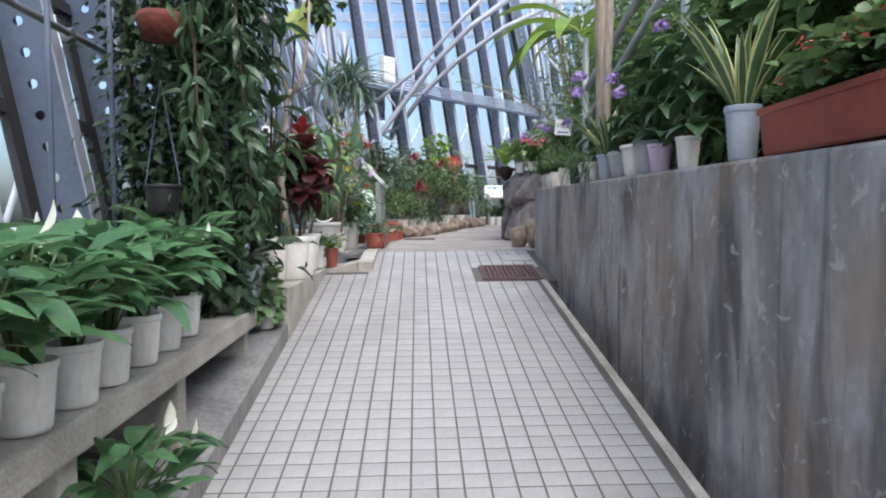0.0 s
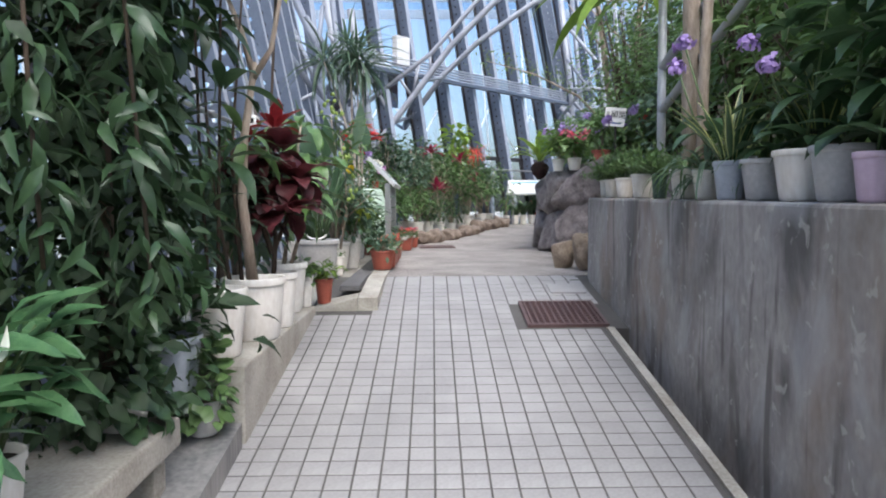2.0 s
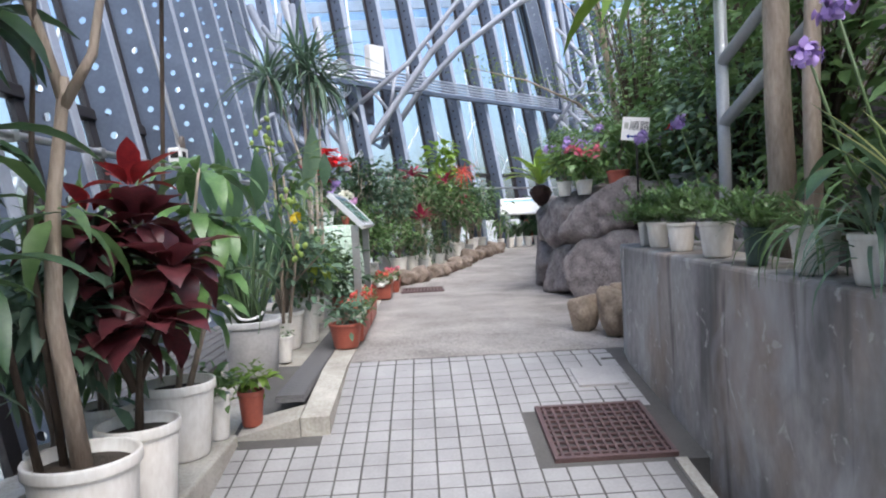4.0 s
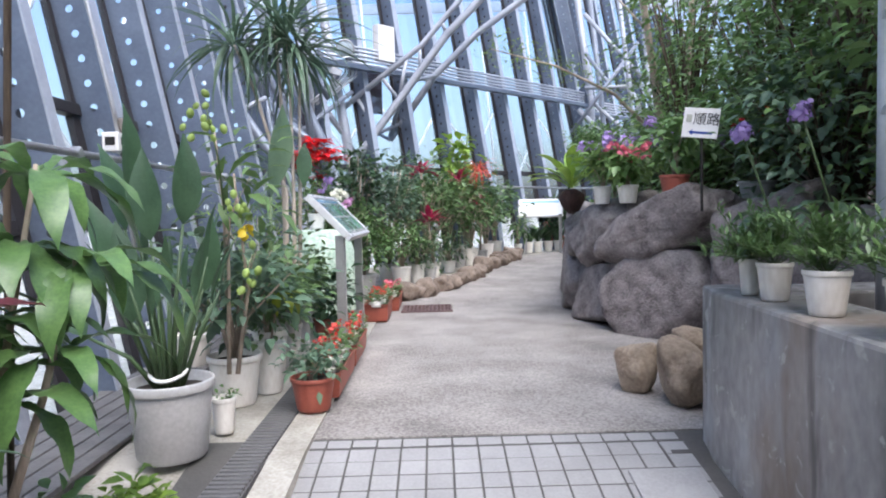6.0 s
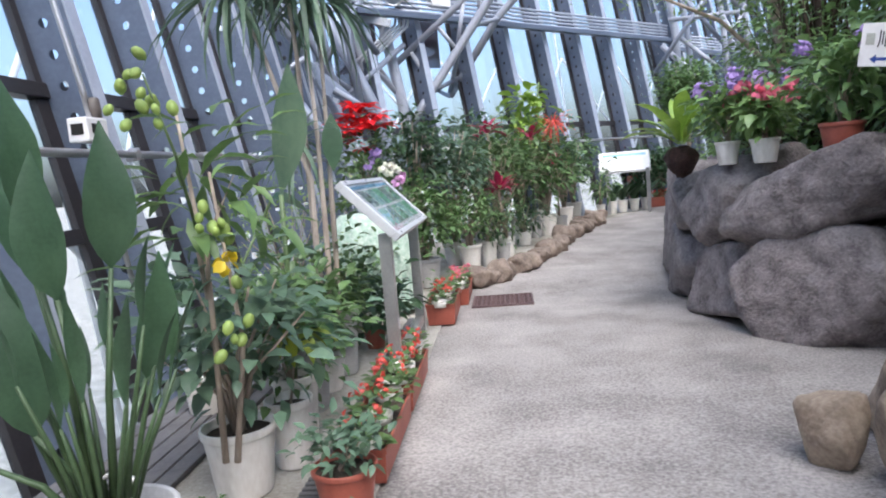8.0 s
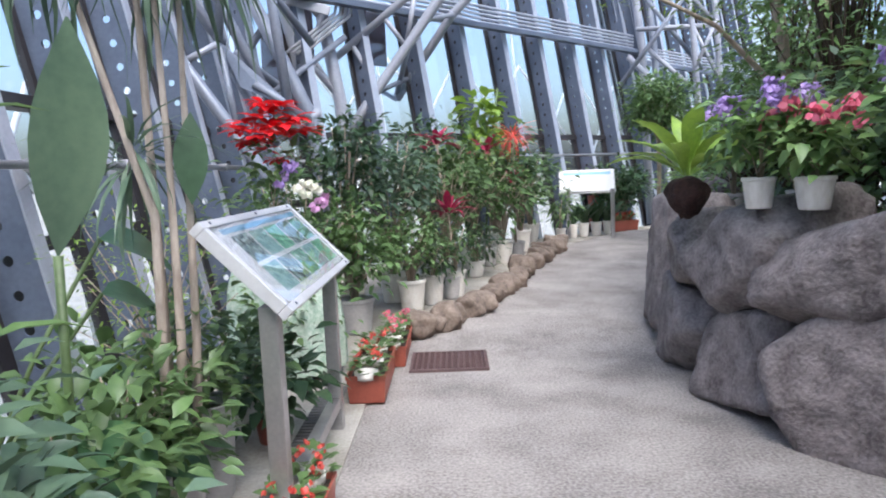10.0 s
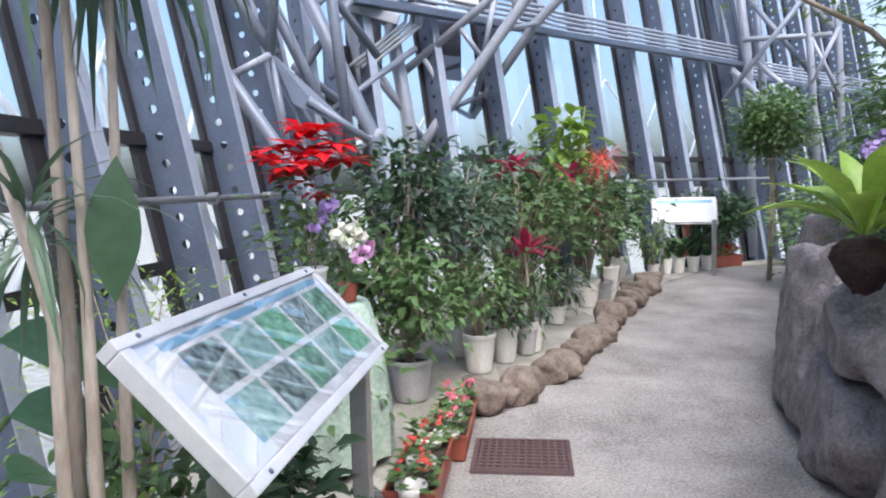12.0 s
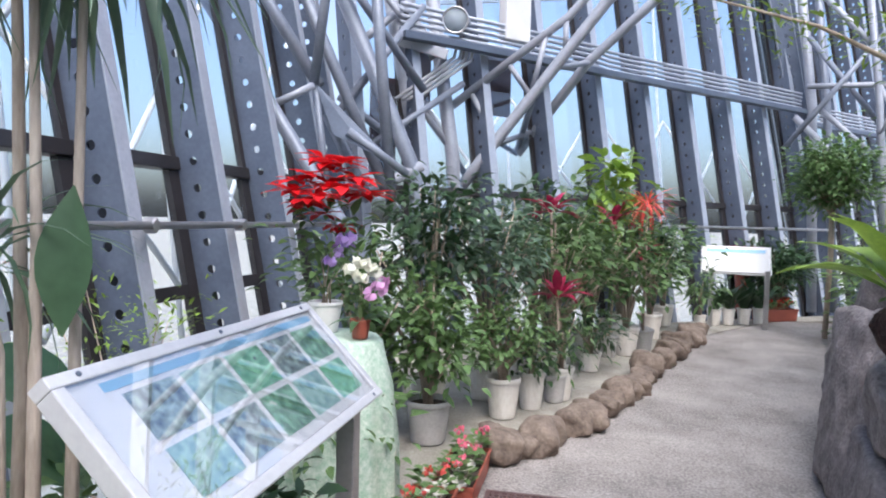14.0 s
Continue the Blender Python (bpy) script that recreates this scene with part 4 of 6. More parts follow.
        put("spathe", SPATHE, o, frame_to(p, (0.3 * math.cos(a), 0.3 * math.sin(a), 1), (math.cos(a), math.sin(a), 0)), "white flower spathe")
    return o


for i, (x, y, s) in enumerate(((-0.84, 1.30, 1), (-0.83, 1.62, 0), (-0.83, 1.90, 1), (-0.835, 2.15, 1), (-0.83, 2.39, 0), (-0.84, 2.63, 1), (-0.85, 2.91, 0), (-0.86, 3.18, 1), (-0.88, 3.48, 0), (-1.10, 2.0, 1), (-1.12, 2.45, 0), (-1.12, 2.9, 1), (-1.12, 3.3, 0))):
    peace_lily(pose(x, y, BENCH0 + 0.019 * y + 0.003, 0, 0, 47 * i), 3 + i, s)
low = peace_lily(pose(-0.69, 2.42, gz(2.42) + 0.005, 0, 0, 20), 31, 4, 1.0)
low["label"] = "white-flowering peace lily standing low beside the ramp"

# ---- climbing and trailing plants over the ramp ----
def vine(name, m, seed, label, path, n, size, shape, material, spread, cord=0.01, hang=0.6):
    rnd = random.Random(seed)
    o = thing(name, m, label, "vine")
    pts = [Vector(p) for p in path]
    put("stem", bm_mesh("stem", tube(path, cord, 5), BARK_DARK, True), o)
    P, D, U, S = [], [], [], []
    for i in range(n):
        t = rnd.random() * (len(pts) - 1)
        k = min(int(t), len(pts) - 2)
        c = pts[k].lerp(pts[k + 1], t - k)
        a = rnd.uniform(0, 2 * math.pi)
        off = Vector((math.cos(a), math.sin(a), rnd.uniform(-0.3, 0.3)))
        p = c + off * abs(rnd.gauss(0, spread))
        P.append(p)
        D.append(off * 0.8 + Vector((rnd.uniform(-0.9, 0.9), rnd.uniform(-0.9, 0.9), -hang * 0.5 - rnd.uniform(-0.4, 1) * hang)))
        U.append((off.x, off.y, 0.5))
        S.append(size * rnd.uniform(0.55, 1.3))
    put("foliage", scatter("foliage", shape, P, D, U, S, material), o)
    return o


TREL = thing("trellis", pose(-1.10, 3.80, 0.0), "thin dark pole frame overgrown with climbers", "trellis")
for x, y in ((-0.25, 0.1), (-0.05, 0.3), (0.2, 0.5), (-0.45, -0.1)):
    put("pole", bm_mesh("pole", tube([(x, y, 0), (x, y, 3.9)], 0.014, 8), STEEL_DARK, True), TREL)
put("crossbar", bm_mesh("crossbar", tube([(-0.5, -0.15, 2.6), (0.3, 0.6, 2.6)], 0.012, 8), STEEL_DARK, True), TREL)
vine("climbing_vine", pose(-1.34, 4.0, 0), 1, "dense shaded climbing vine with small leaves on the poles", [(0, 0, 0.6), (0.05, 0, 1.6), (0, 0.05, 2.6), (0.1, 0, 3.7)], 1300, 0.065, OVATE, LEAF_SHADE, 0.09)
vine("climbing_vine", pose(-1.20, 3.95, 0), 2, "dense shaded climbing vine with small leaves on the poles", [(0, 0, 0.7), (0.05, 0.05, 1.7), (0.1, 0, 2.7), (0, 0, 3.8)], 2500, 0.065, OVATE, LEAF_SHADE, 0.15)
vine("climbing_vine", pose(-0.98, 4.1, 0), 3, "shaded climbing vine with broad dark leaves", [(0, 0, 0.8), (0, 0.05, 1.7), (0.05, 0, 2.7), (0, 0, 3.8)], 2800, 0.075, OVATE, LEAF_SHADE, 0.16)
vine("trailing_vine", pose(-0.74, 3.85, 0), 4, "trailing epiphyte with long flat green leaves", [(0.0, 0, 3.6), (0, 0.02, 2.6), (0.05, 0, 1.9), (0.1, 0, 1.15)], 420, 0.11, LANCE, LEAF_DARK, 0.11, 0.006, 0.9)
vine("trailing_vine", pose(-0.88, 3.65, 0), 5, "trailing epiphyte with long flat green leaves", [(0.0, 0, 3.4), (0, 0.02, 2.5), (0.03, 0, 1.8), (0.05, 0, 1.3)], 330, 0.11, LANCE, LEAF_DARK, 0.10, 0.006, 0.9)
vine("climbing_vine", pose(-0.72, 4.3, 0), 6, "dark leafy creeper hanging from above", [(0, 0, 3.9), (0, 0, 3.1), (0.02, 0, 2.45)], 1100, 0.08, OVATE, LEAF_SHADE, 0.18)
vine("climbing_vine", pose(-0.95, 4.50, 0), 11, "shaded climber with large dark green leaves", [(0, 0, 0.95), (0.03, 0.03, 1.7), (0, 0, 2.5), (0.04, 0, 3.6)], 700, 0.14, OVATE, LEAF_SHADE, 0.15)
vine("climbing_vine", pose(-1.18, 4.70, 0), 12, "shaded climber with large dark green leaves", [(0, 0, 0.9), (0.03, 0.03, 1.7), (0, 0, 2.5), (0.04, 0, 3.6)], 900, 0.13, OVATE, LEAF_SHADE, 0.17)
vine("climbing_vine", pose(-1.30, 5.15, 0), 13, "dark climber against the glass wall", [(0, 0, 0.8), (0.03, 0.03, 1.5), (0, 0, 2.2), (0.04, 0, 3.0)], 500, 0.13, OVATE, LEAF_DARK, 0.15)
trunk = thing("tree_trunk", pose(-1.02, 4.25, 0.2), "dark shaded trunk behind the vines", "trunk")
put("trunk", bm_mesh("trunk", tube([(0, 0, 0), (0.03, 0, 1.2), (0.0, 0.04, 2.4), (0.05, 0, 3.8)], [0.07, 0.06, 0.06, 0.05], 10), BARK_DARK, True), trunk)
hang = thing("hanging_pot", pose(-0.98, 3.55, 1.26), "black plastic pot hung on the trellis", "hanging pot")
pot(hang, 0.085, 0.13, mat("black_plastic", (0.015, 0.015, 0.016), 0.5, bump=0.03))
put("hanger", bm_mesh("hanger", tube([(0.08, 0, 0.12), (0, 0, 0.6), (-0.08, 0, 0.12)], 0.003, 5), STEEL_DARK), hang)
nest = thing("hanging_basket", pose(-1.0, 3.65, 2.05), "reddish brown hanging basket among the vines", "hanging basket")
put("basket", bm_mesh("basket", lathe([(0.03, 0), (0.09, 0.02), (0.12, 0.1), (0.11, 0.13), (0.1, 0.12)], 18), mat("dark_red_fibre", (0.13, 0.03, 0.02), 0.9, scale=20, bump=0.6), True), nest)
put("hanger", bm_mesh("hanger", tube([(0.11, 0, 0.12), (0, 0, 0.7), (-0.11, 0, 0.12)], 0.003, 5), STEEL_DARK), nest)
# big yellowing leaf high over the ramp
yel = thing("climbing_aroid", pose(-0.90, 6.7, 2.62), "large yellowing aroid leaf on a dark climbing stem", "vine")
put("stem", bm_mesh("stem", tube([(-0.12, 0, -1.75), (-0.08, 0, -0.8), (-0.02, 0, 0.2), (0.05, 0, 1.2)], 0.011, 6), BARK_DARK, True), yel)
BIGLEAF = leaf_mesh("leaf", LEAF_YELLOW, length=0.34, width=0.22, bend=0.5, fold=0.15, segs=8, peak=0.35)
for p, w, k in (((0.0, -0.02, 0.5), (0.25, -0.4, -1), 1), ((0.06, -0.02, 0.55), (0.8, -0.3, -0.6), 1.1), ((-0.03, 0, 0.8), (-0.7, -0.3, -0.4), 0.9)):
    put("leaf", BIGLEAF, yel, frame_to(p, w, (0, -1, 0.3), k))
vine("climbing_vine", pose(-0.68, 6.4, 0), 7, "dark leafy creeper hanging from above", [(0, 0, 3.9), (0.02, 0, 3.2), (0.05, 0, 2.95)], 220, 0.11, OVATE, LEAF_DARK, 0.1)

# ---- white pots on the ledge ----
def trailing_ivy(m, seed, r, h, material, label, n=420, reach=0.42, leaf=LEAF, size=0.075, up=0.25):
    rnd = random.Random(seed)
    o = thing("trailing_ivy", m, label, "potted plant")
    pot(o, r, h, material)
    P, D, U, S = [], [], [], []
    for i in range(n):
        a = rnd.uniform(0, 2 * math.pi)
        rad = r * 0.5 + r * 0.9 * rnd.random()
        fall = rnd.random()
        z = h + up * rnd.random() if rad < r else h + 0.04 - fall * reach
        d = Vector((math.cos(a), math.sin(a), 0))
        P.append(d * rad + Vector((0, 0, z)))
        D.append(d + Vector((rnd.uniform(-0.6, 0.6), rnd.uniform(-0.6, 0.6), -0.6 if rad > r else 0.4)))
        U.append((d.x, d.y, 0.8))
        S.append(size * rnd.uniform(0.6, 1.3))
    put("foliage", scatter("foliage", ROUND, P, D, U, S, leaf), o)
    return o


trailing_ivy(pose(-0.89, 4.60, 0.718, 0, 0, 0), 5, 0.125, 0.24, POT_PALEBLUE, "pale blue pot with trailing pothos spilling over its rim", 150, 0.36, LEAF_DARK)
trailing_ivy(pose(-0.90, 4.2, BENCH0 + 0.083, 0, 0, 0), 6, 0.10, 0.12, POT_WHITE, "low pot of trailing mid-green pothos", 220, 0.15, LEAF_DARK, 0.07)
trailing_ivy(pose(-0.77, 4.62, gz(4.62) + 0.105, 0, 0, 0), 8, 0.07, 0.14, POT_GREY, "trailing variegated ivy at the foot of the ledge", 220, 0.12, LEAF, 0.055)
d0 = potted("cane_plant", -0.81, 4.95, 0.802, "tall dark-caned plant with long pointed leaves in a white pot")
pot(d0, 0.13, 0.30, POT_WHITE)
stems(d0, [[(0, 0, 0.2), (0.03, -0.02, 0.9), (0.06, -0.03, 1.7), (0.10, -0.03, 2.5)], [(-0.04, 0.02, 0.2), (-0.06, 0, 0.9), (-0.07, 0, 1.7), (-0.07, 0, 2.5)], [(-0.09, -0.03, 0.2), (-0.16, -0.06, 0.9), (-0.2, -0.08, 1.9)]], 0.009, BARK_DARK, "cane", 7)
rc = random.Random(44)
CANE_LEAF = leaf_mesh("leaf", LEAF_DARK, length=1.0, width=0.26, bend=0.8, fold=0.3, segs=6, peak=0.45)
for z, x in ((0.85, 0.03), (1.15, 0.05), (1.4, -0.07), (1.7, 0.06), (1.9, -0.2), (2.1, -0.07), (0.6, -0.1), (1.0, -0.16)):
    rosette(d0, rc, (x, -0.02, z), 6, 0.3, CANE_LEAF, rise=(-0.4, 0.9))

d1 = potted("dracaena", -0.76, 5.37, 0.802, "upright dracaena with pale trunk in a large stained white pot")
pot(d1, 0.158, 0.305, POT_WHITE, 0, 0.8)
stems(d1, [[(0, 0, 0.25), (-0.05, 0, 0.7), (-0.03, 0, 1.0), (0.02, 0, 1.3), (0.03, 0, 1.36)]], 0.03, BARK, "trunk", 8)
stems(d1, [[(0.02, 0, 1.3), (-0.03, 0, 1.5), (-0.12, 0.02, 1.72), (-0.2, 0.02, 2.2)], [(0.02, 0, 1.28), (0.11, 0, 1.42), (0.16, 0.02, 1.7), (0.19, 0.02, 2.3)]], 0.017, BARK, "branch", 7)
stems(d1, [[(-0.06, 0.02, 0.23), (-0.09, -0.02, 0.9), (-0.02, 0.0, 1.75)], [(-0.1, -0.03, 0.23), (-0.18, -0.05, 0.8), (-0.22, -0.06, 1.6)]], 0.013, BARK_DARK, "cane", 6)
r9 = random.Random(9)
crown(d1, r9, (-0.03, 0, 0.98), 10, 0.27, leaf_shape(1, 0.22, 1.0, 0.3, 5), LEAF)
crown(d1, r9, (-0.2, -0.06, 1.5), 16, 0.28, leaf_shape(1, 0.28, 0.9, 0.3, 5), LEAF_DARK)
crown(d1, r9, (-0.02, 0, 1.7), 8, 0.34, leaf_shape(1, 0.25, 0.7, 0.3, 5), LEAF_DARK, (0.2, 1.3))

CROTON_LEAF = leaf_mesh("leaf", LEAF_MAROON, length=1.0, width=0.56, bend=0.8, fold=0.3, segs=6, peak=0.5, wave=0.04)
d2 = potted("croton", -0.74, 5.70, 0.802, "maroon-leaved croton with red young leaves in a white pot")
pot(d2, 0.135, 0.30, POT_WHITE, 0, 0.78)
stems(d2, [[(0, 0, 0.23), (0.02, 0, 0.5), (-0.02, 0, 0.75)], [(0, 0, 0.4), (0.08, 0.03, 0.6), (0.12, 0.04, 0.85)], [(0, 0, 0.4), (-0.08, -0.03, 0.65), (-0.1, -0.02, 0.95)]], 0.016, BARK_DARK, "stem", 7)
for at, n in (((-0.02, 0, 0.72), 16), ((0.12, 0.04, 0.8), 16), ((-0.1, -0.02, 0.9), 16), ((0.03, 0.05, 0.95), 14), ((-0.04, 0, 0.58), 10), ((0.08, -0.06, 0.62), 10)):
    rosette(d2, r9, at, n + 4, 0.21, CROTON_LEAF, rise=(-0.7, 0.9), spread=0.03, scale=(0.7, 1.2))
young = leaf_mesh("young_leaf", leafmat("brick_red_young_leaf", (0.34, 0.03, 0.03), (0.2, 0.02, 0.025)), length=1.0, width=0.4, bend=0.5, fold=0.3, segs=5, peak=0.5)
rosette(d2, r9, (0.02, 0.03, 1.08), 9, 0.17, young, rise=(0.0, 1.1), name="young_leaf")
rosette(d2, r9, (-0.1, -0.02, 1.0), 6, 0.15, young, rise=(0.1, 1.1), name="young_leaf")

for x, y, r, h, sd, lab, hh in ((-1.08, 6.20, 0.11, 0.24, 50, "bushy variegated shrub in a white pot", 0.75), (-1.02, 5.72, 0.10, 0.22, 51, "leafy dracaena in a white pot on the ledge", 0.7)):
    potted_bush(x, y, 0.802, r, h, POT_WHITE, sd, lab, hh, 0.22, 40, 9, 0.15, LANCE, LEAF if sd == 50 else LEAF_GREY, trunk_r=0.01, zlow=0.35)
sm = potted("small_plant", -0.705, 6.44, 0.802, "small leafy plant in a little white pot")
pot(sm, 0.055, 0.2, POT_WHITE)
bush_parts(sm, random.Random(3), 0.17, 0.14, 0.06, 0.06, 10, 5, 0.06, OVATE, LEAF, trunk_r=0.003, spread=0.03)
sm2 = potted("small_plant", -0.61, 6.63, 0.797, "small plant in a dark red pot beside the kerb")
pot(sm2, 0.062, 0.17, POT_TERRA)
bush_parts(sm2, random.Random(4), 0.14, 0.14, 0.07, 0.07, 10, 6, 0.06, OVATE, LEAF_BRIGHT, trunk_r=0.003, spread=0.03)

# ---- potted plants along the glass wall ----
bw = potted("broad_leaved_shrub", -0.80, 6.24, 0.802, "tall shrub with long drooping wavy leaves in a white pot")
pot(bw, 0.15, 0.31, POT_WHITE)
WAVY = leaf_mesh("leaf", LEAF_WAVY, length=1.0, width=0.25, bend=1.1, fold=0.25, segs=12, peak=0.5, wave=0.10)
stems(bw, [[(0, 0, 0.26), (0.05, 0.05, 0.7), (0.10, 0.14, 1.18)], [(0.04, 0, 0.26), (0.13, 0.06, 0.6), (0.20, 0.12, 0.95)]], 0.014, BARK, "stem", 7)
for at, n in (((0.10, 0.14, 1.16), 13), ((0.08, 0.10, 0.98), 12), ((0.20, 0.12, 0.93), 12), ((0.15, 0.08, 0.72), 9), ((0.02, 0.02, 0.8), 9), ((0.05, 0.05, 0.6), 7)):
    rosette(bw, r9, at, n, 0.32, WAVY, rise=(-0.5, 0.6), spread=0.03)
bird = potted("bird_of_paradise", -0.77, 7.34, 0.893, "bird of paradise plant with paddle leaves in a large pale pot")
pot(bird, 0.172, 0.31, POT_GREY, 0, 0.78)
PADDLE = leaf_mesh("leaf", LEAF_PADDLE, length=1.0, width=0.34, bend=0.30, fold=0.30, segs=10, peak=0.40, wave=0.015)
for dx, dy, hh, ln, tilt, face in ((-0.16, 0.06, 1.06, 0.35, -0.04, 1.3), (-0.05, 0.0, 0.86, 0.37, -0.06, 0.15), (0.05, 0.08, 0.92, 0.37, 0.02, 0.8), (-0.20, 0.02, 0.70, 0.36, -0.35, 0.9), (-0.28, -0.08, 0.50, 0.34, -0.7, 0.5), (-0.22, 0.16, 0.90, 0.38, -0.3, 1.1), (-0.10, -0.08, 0.55, 0.40, -0.15, 0.6), (0.08, 0.12, 0.62, 0.34, 0.2, 1.0)):
    base, tip = Vector((dx * 0.15, dy * 0.15, 0.27)), Vector((dx, dy, hh))
    put("petiole", bm_mesh("petiole", tube([base, base.lerp(tip, 0.5) + Vector((dx * -0.1, dy * -0.1, 0.02)), tip], [0.013, 0.009, 0.006], 7), STALK_DARK, True), bird)
    put("leaf", PADDLE, bird, frame_to(tip, Vector((tilt, 0.05, 1.0)), (math.sin(face), -math.cos(face), 0.1), ln))
BLADE = leaf_mesh("leaf", LEAF_PADDLE, length=1.0, width=0.16, bend=0.25, fold=0.4, segs=6, peak=0.45)
for i in range(18):
    a = 2.399 * i
    out, rise = r9.uniform(0.10, 0.24), r9.uniform(0.30, 0.58)
    b0, t0 = Vector((0.04 * math.cos(a), 0.04 * math.sin(a), 0.26)), Vector((out * math.cos(a), out * math.sin(a), 0.26 + rise))
    put("petiole", bm_mesh("petiole", tube([b0, b0.lerp(t0, 0.5) + Vector((0, 0, 0.02)), t0], [0.011, 0.007, 0.004], 6), STALK_DARK, True), bird)
    put("leaf", BLADE, bird, frame_to(t0, t0 - b0, (-math.cos(a), -math.sin(a), 0.4), r9.uniform(0.16, 0.28)))
put("tie", bm_mesh("tie", tube([(0.072 * math.cos(k), 0.072 * math.sin(k), 0.35 + 0.035 * math.sin(k)) for k in np.linspace(0, 6.3, 20)], 0.008, 6), WHITE, True), bird)
tiny = potted("small_plant", -0.65, 7.62, 0.893, "empty-looking small white pot with a low seedling")
pot(tiny, 0.055, 0.16, POT_WHITE)
bush_parts(tiny, random.Random(8), 0.13, 0.05, 0.04, 0.04, 6, 4, 0.03, OVATE, LEAF, trunk_r=0.002, spread=0.02)

potted_bush(-0.735, 8.09, 0.893, 0.137, 0.255, POT_WHITE, 61, "hibiscus shrub in a white pot", 0.66, 0.34, 50, 7, 0.085, OVATE, LEAF_GREY, trunk_r=0.011)
hib = potted("tall_shrub", -0.70, 7.88, 0.893, "slender shrub with a yellow flower and pale seed pods")
stems(hib, [[(0, 0, 0.2), (0.02, 0, 0.8), (-0.03, 0.02, 1.35)], [(0.04, 0, 0.2), (0.1, 0.02, 0.6), (0.05, 0.03, 1.15)]], 0.012, BARK, "stem", 7)
bush_parts(hib, random.Random(77), 0.75, 0.65, 0.17, 0.17, 10, 4, 0.15, LANCE, LEAF_MID, trunk_r=0.006, zlow=0.2)
blossom(hib, random.Random(5), (0.145, -0.145, 0.88), 0.016, 12, 0.04, YELLOW, name="yellow_flower")
POD = lathe([(0.004, 0.0), (0.016, 0.008), (0.024, 0.028), (0.021, 0.048), (0.010, 0.062), (0.003, 0.066)], 10)
POD_ME = bm_mesh("seed_pod", POD, LEAF_POD, True)
rq = random.Random(17)
put("stem", bm_mesh("stem", tube([(0.02, -0.02, 0.9), (0.04, -0.16, 1.2), (0.03, -0.27, 1.42)], [0.006, 0.005, 0.003], 6), GREEN_STEM, True), hib)
for cx, cy, cz, n in ((0.03, -0.27, 1.38, 13), (0.12, -0.12, 1.0, 10), (0.16, -0.16, 0.72, 6)):
    for k in range(n):
        at = Vector((cx + rq.gauss(0, 0.035), cy + rq.gauss(0, 0.035), cz + rq.gauss(0, 0.04)))
        put("seed_pod", POD_ME, hib, Matrix.Translation(at) @ pose(0, 0, 0, rq.uniform(120, 230), rq.uniform(-35, 35), 0) @ Matrix.Scale(rq.uniform(0.5, 0.8), 4))
paddle = potted("banana_sapling", -0.66, 8.53, 0.893, "single upright pale green banana leaf on a long stalk")
pot(paddle, 0.10, 0.30, POT_WHITE)
put("stalk", bm_mesh("stalk", tube([(0, 0, 0.2), (0.02, 0, 0.7), (0.03, 0, 1.05)], 0.011, 7), GREEN_STEM, True), paddle)
put("leaf", leaf_mesh("leaf", LEAF_GREY, length=0.52, width=0.17, bend=0.15, fold=0.3, segs=8, peak=0.5), paddle, frame_to((0.03, 0, 1.05), (0.08, 0.0, 1), (0.8, -0.6, 0)))
bush_parts(paddle, random.Random(12), 0.2, 0.5, 0.2, 0.2, 24, 10, 0.07, OVATE, LEAF, trunk_r=0.006)
yl = potted("yellow_leaved_seedling", -0.62, 8.31, 0.893, "drooping seedling with yellow-green leaves in a white pot")
pot(yl, 0.095, 0.27, POT_WHITE)
put("stem", bm_mesh("stem", tube([(0, 0, 0.2), (0.05, -0.04, 0.4), (0.1, -0.1, 0.55)], 0.006, 6), BARK, True), yl)
rosette(yl, r9, (0.1, -0.1, 0.55), 9, 0.17, leaf_mesh("leaf", LEAF_YELLOW, length=1, width=0.38, bend=0.9, fold=0.2, segs=5), rise=(-0.9, 0.4))
potted_bush(-0.74, 8.94, 0.893, 0.127, 0.32, POT_GREY, 62, "bushy green shrub in a pale grey pot", 0.40, 0.20, 40, 10, 0.07, OVATE, LEAF, trunk_r=0.008)
potted_bush(-0.71, 9.52, 0.893, 0.114, 0.38, POT_GREY, 63, "leafy shrub in a tall pale grey pot", 0.38, 0.17, 26, 9, 0.065, OVATE, LEAF, trunk_r=0.008)
potted_bush(-0.98, 9.75, 0.893, 0.125, 0.22, POT_WHITE, 64, "low bushy plant in a white pot behind the sign", 0.2, 0.16, 22, 8, 0.06, OVATE, LEAF_BRIGHT, trunk_r=0.006)
potted_bush(-0.62, 10.05, 0.893, 0.075, 0.13, POT_TERRA, 65, "small dark-leaved plant in a red pot", 0.3, 0.14, 16, 8, 0.10, OVATE, LEAF_DARK, trunk_r=0.005)
potted_bush(-0.80, 10.35, 0.895, 0.11, 0.2, POT_WHITE, 66, "dark shrub in a white pot behind the sign", 0.32, 0.15, 18, 7, 0.08, OVATE, LEAF_DARK, trunk_r=0.006)
potted_bush(-0.78, 10.95, 0.895, 0.095, 0.27, POT_WHITE, 67, "sparse shrub in a white pot below the sign", 0.4, 0.16, 20, 8, 0.07, OVATE, LEAF, trunk_r=0.006)
potted_bush(-0.66, 11.28, 0.897, 0.085, 0.22, POT_BLUE, 68, "green plant in a blue plastic pot", 0.35, 0.14, 18, 8, 0.08, OVATE, LEAF, trunk_r=0.005)
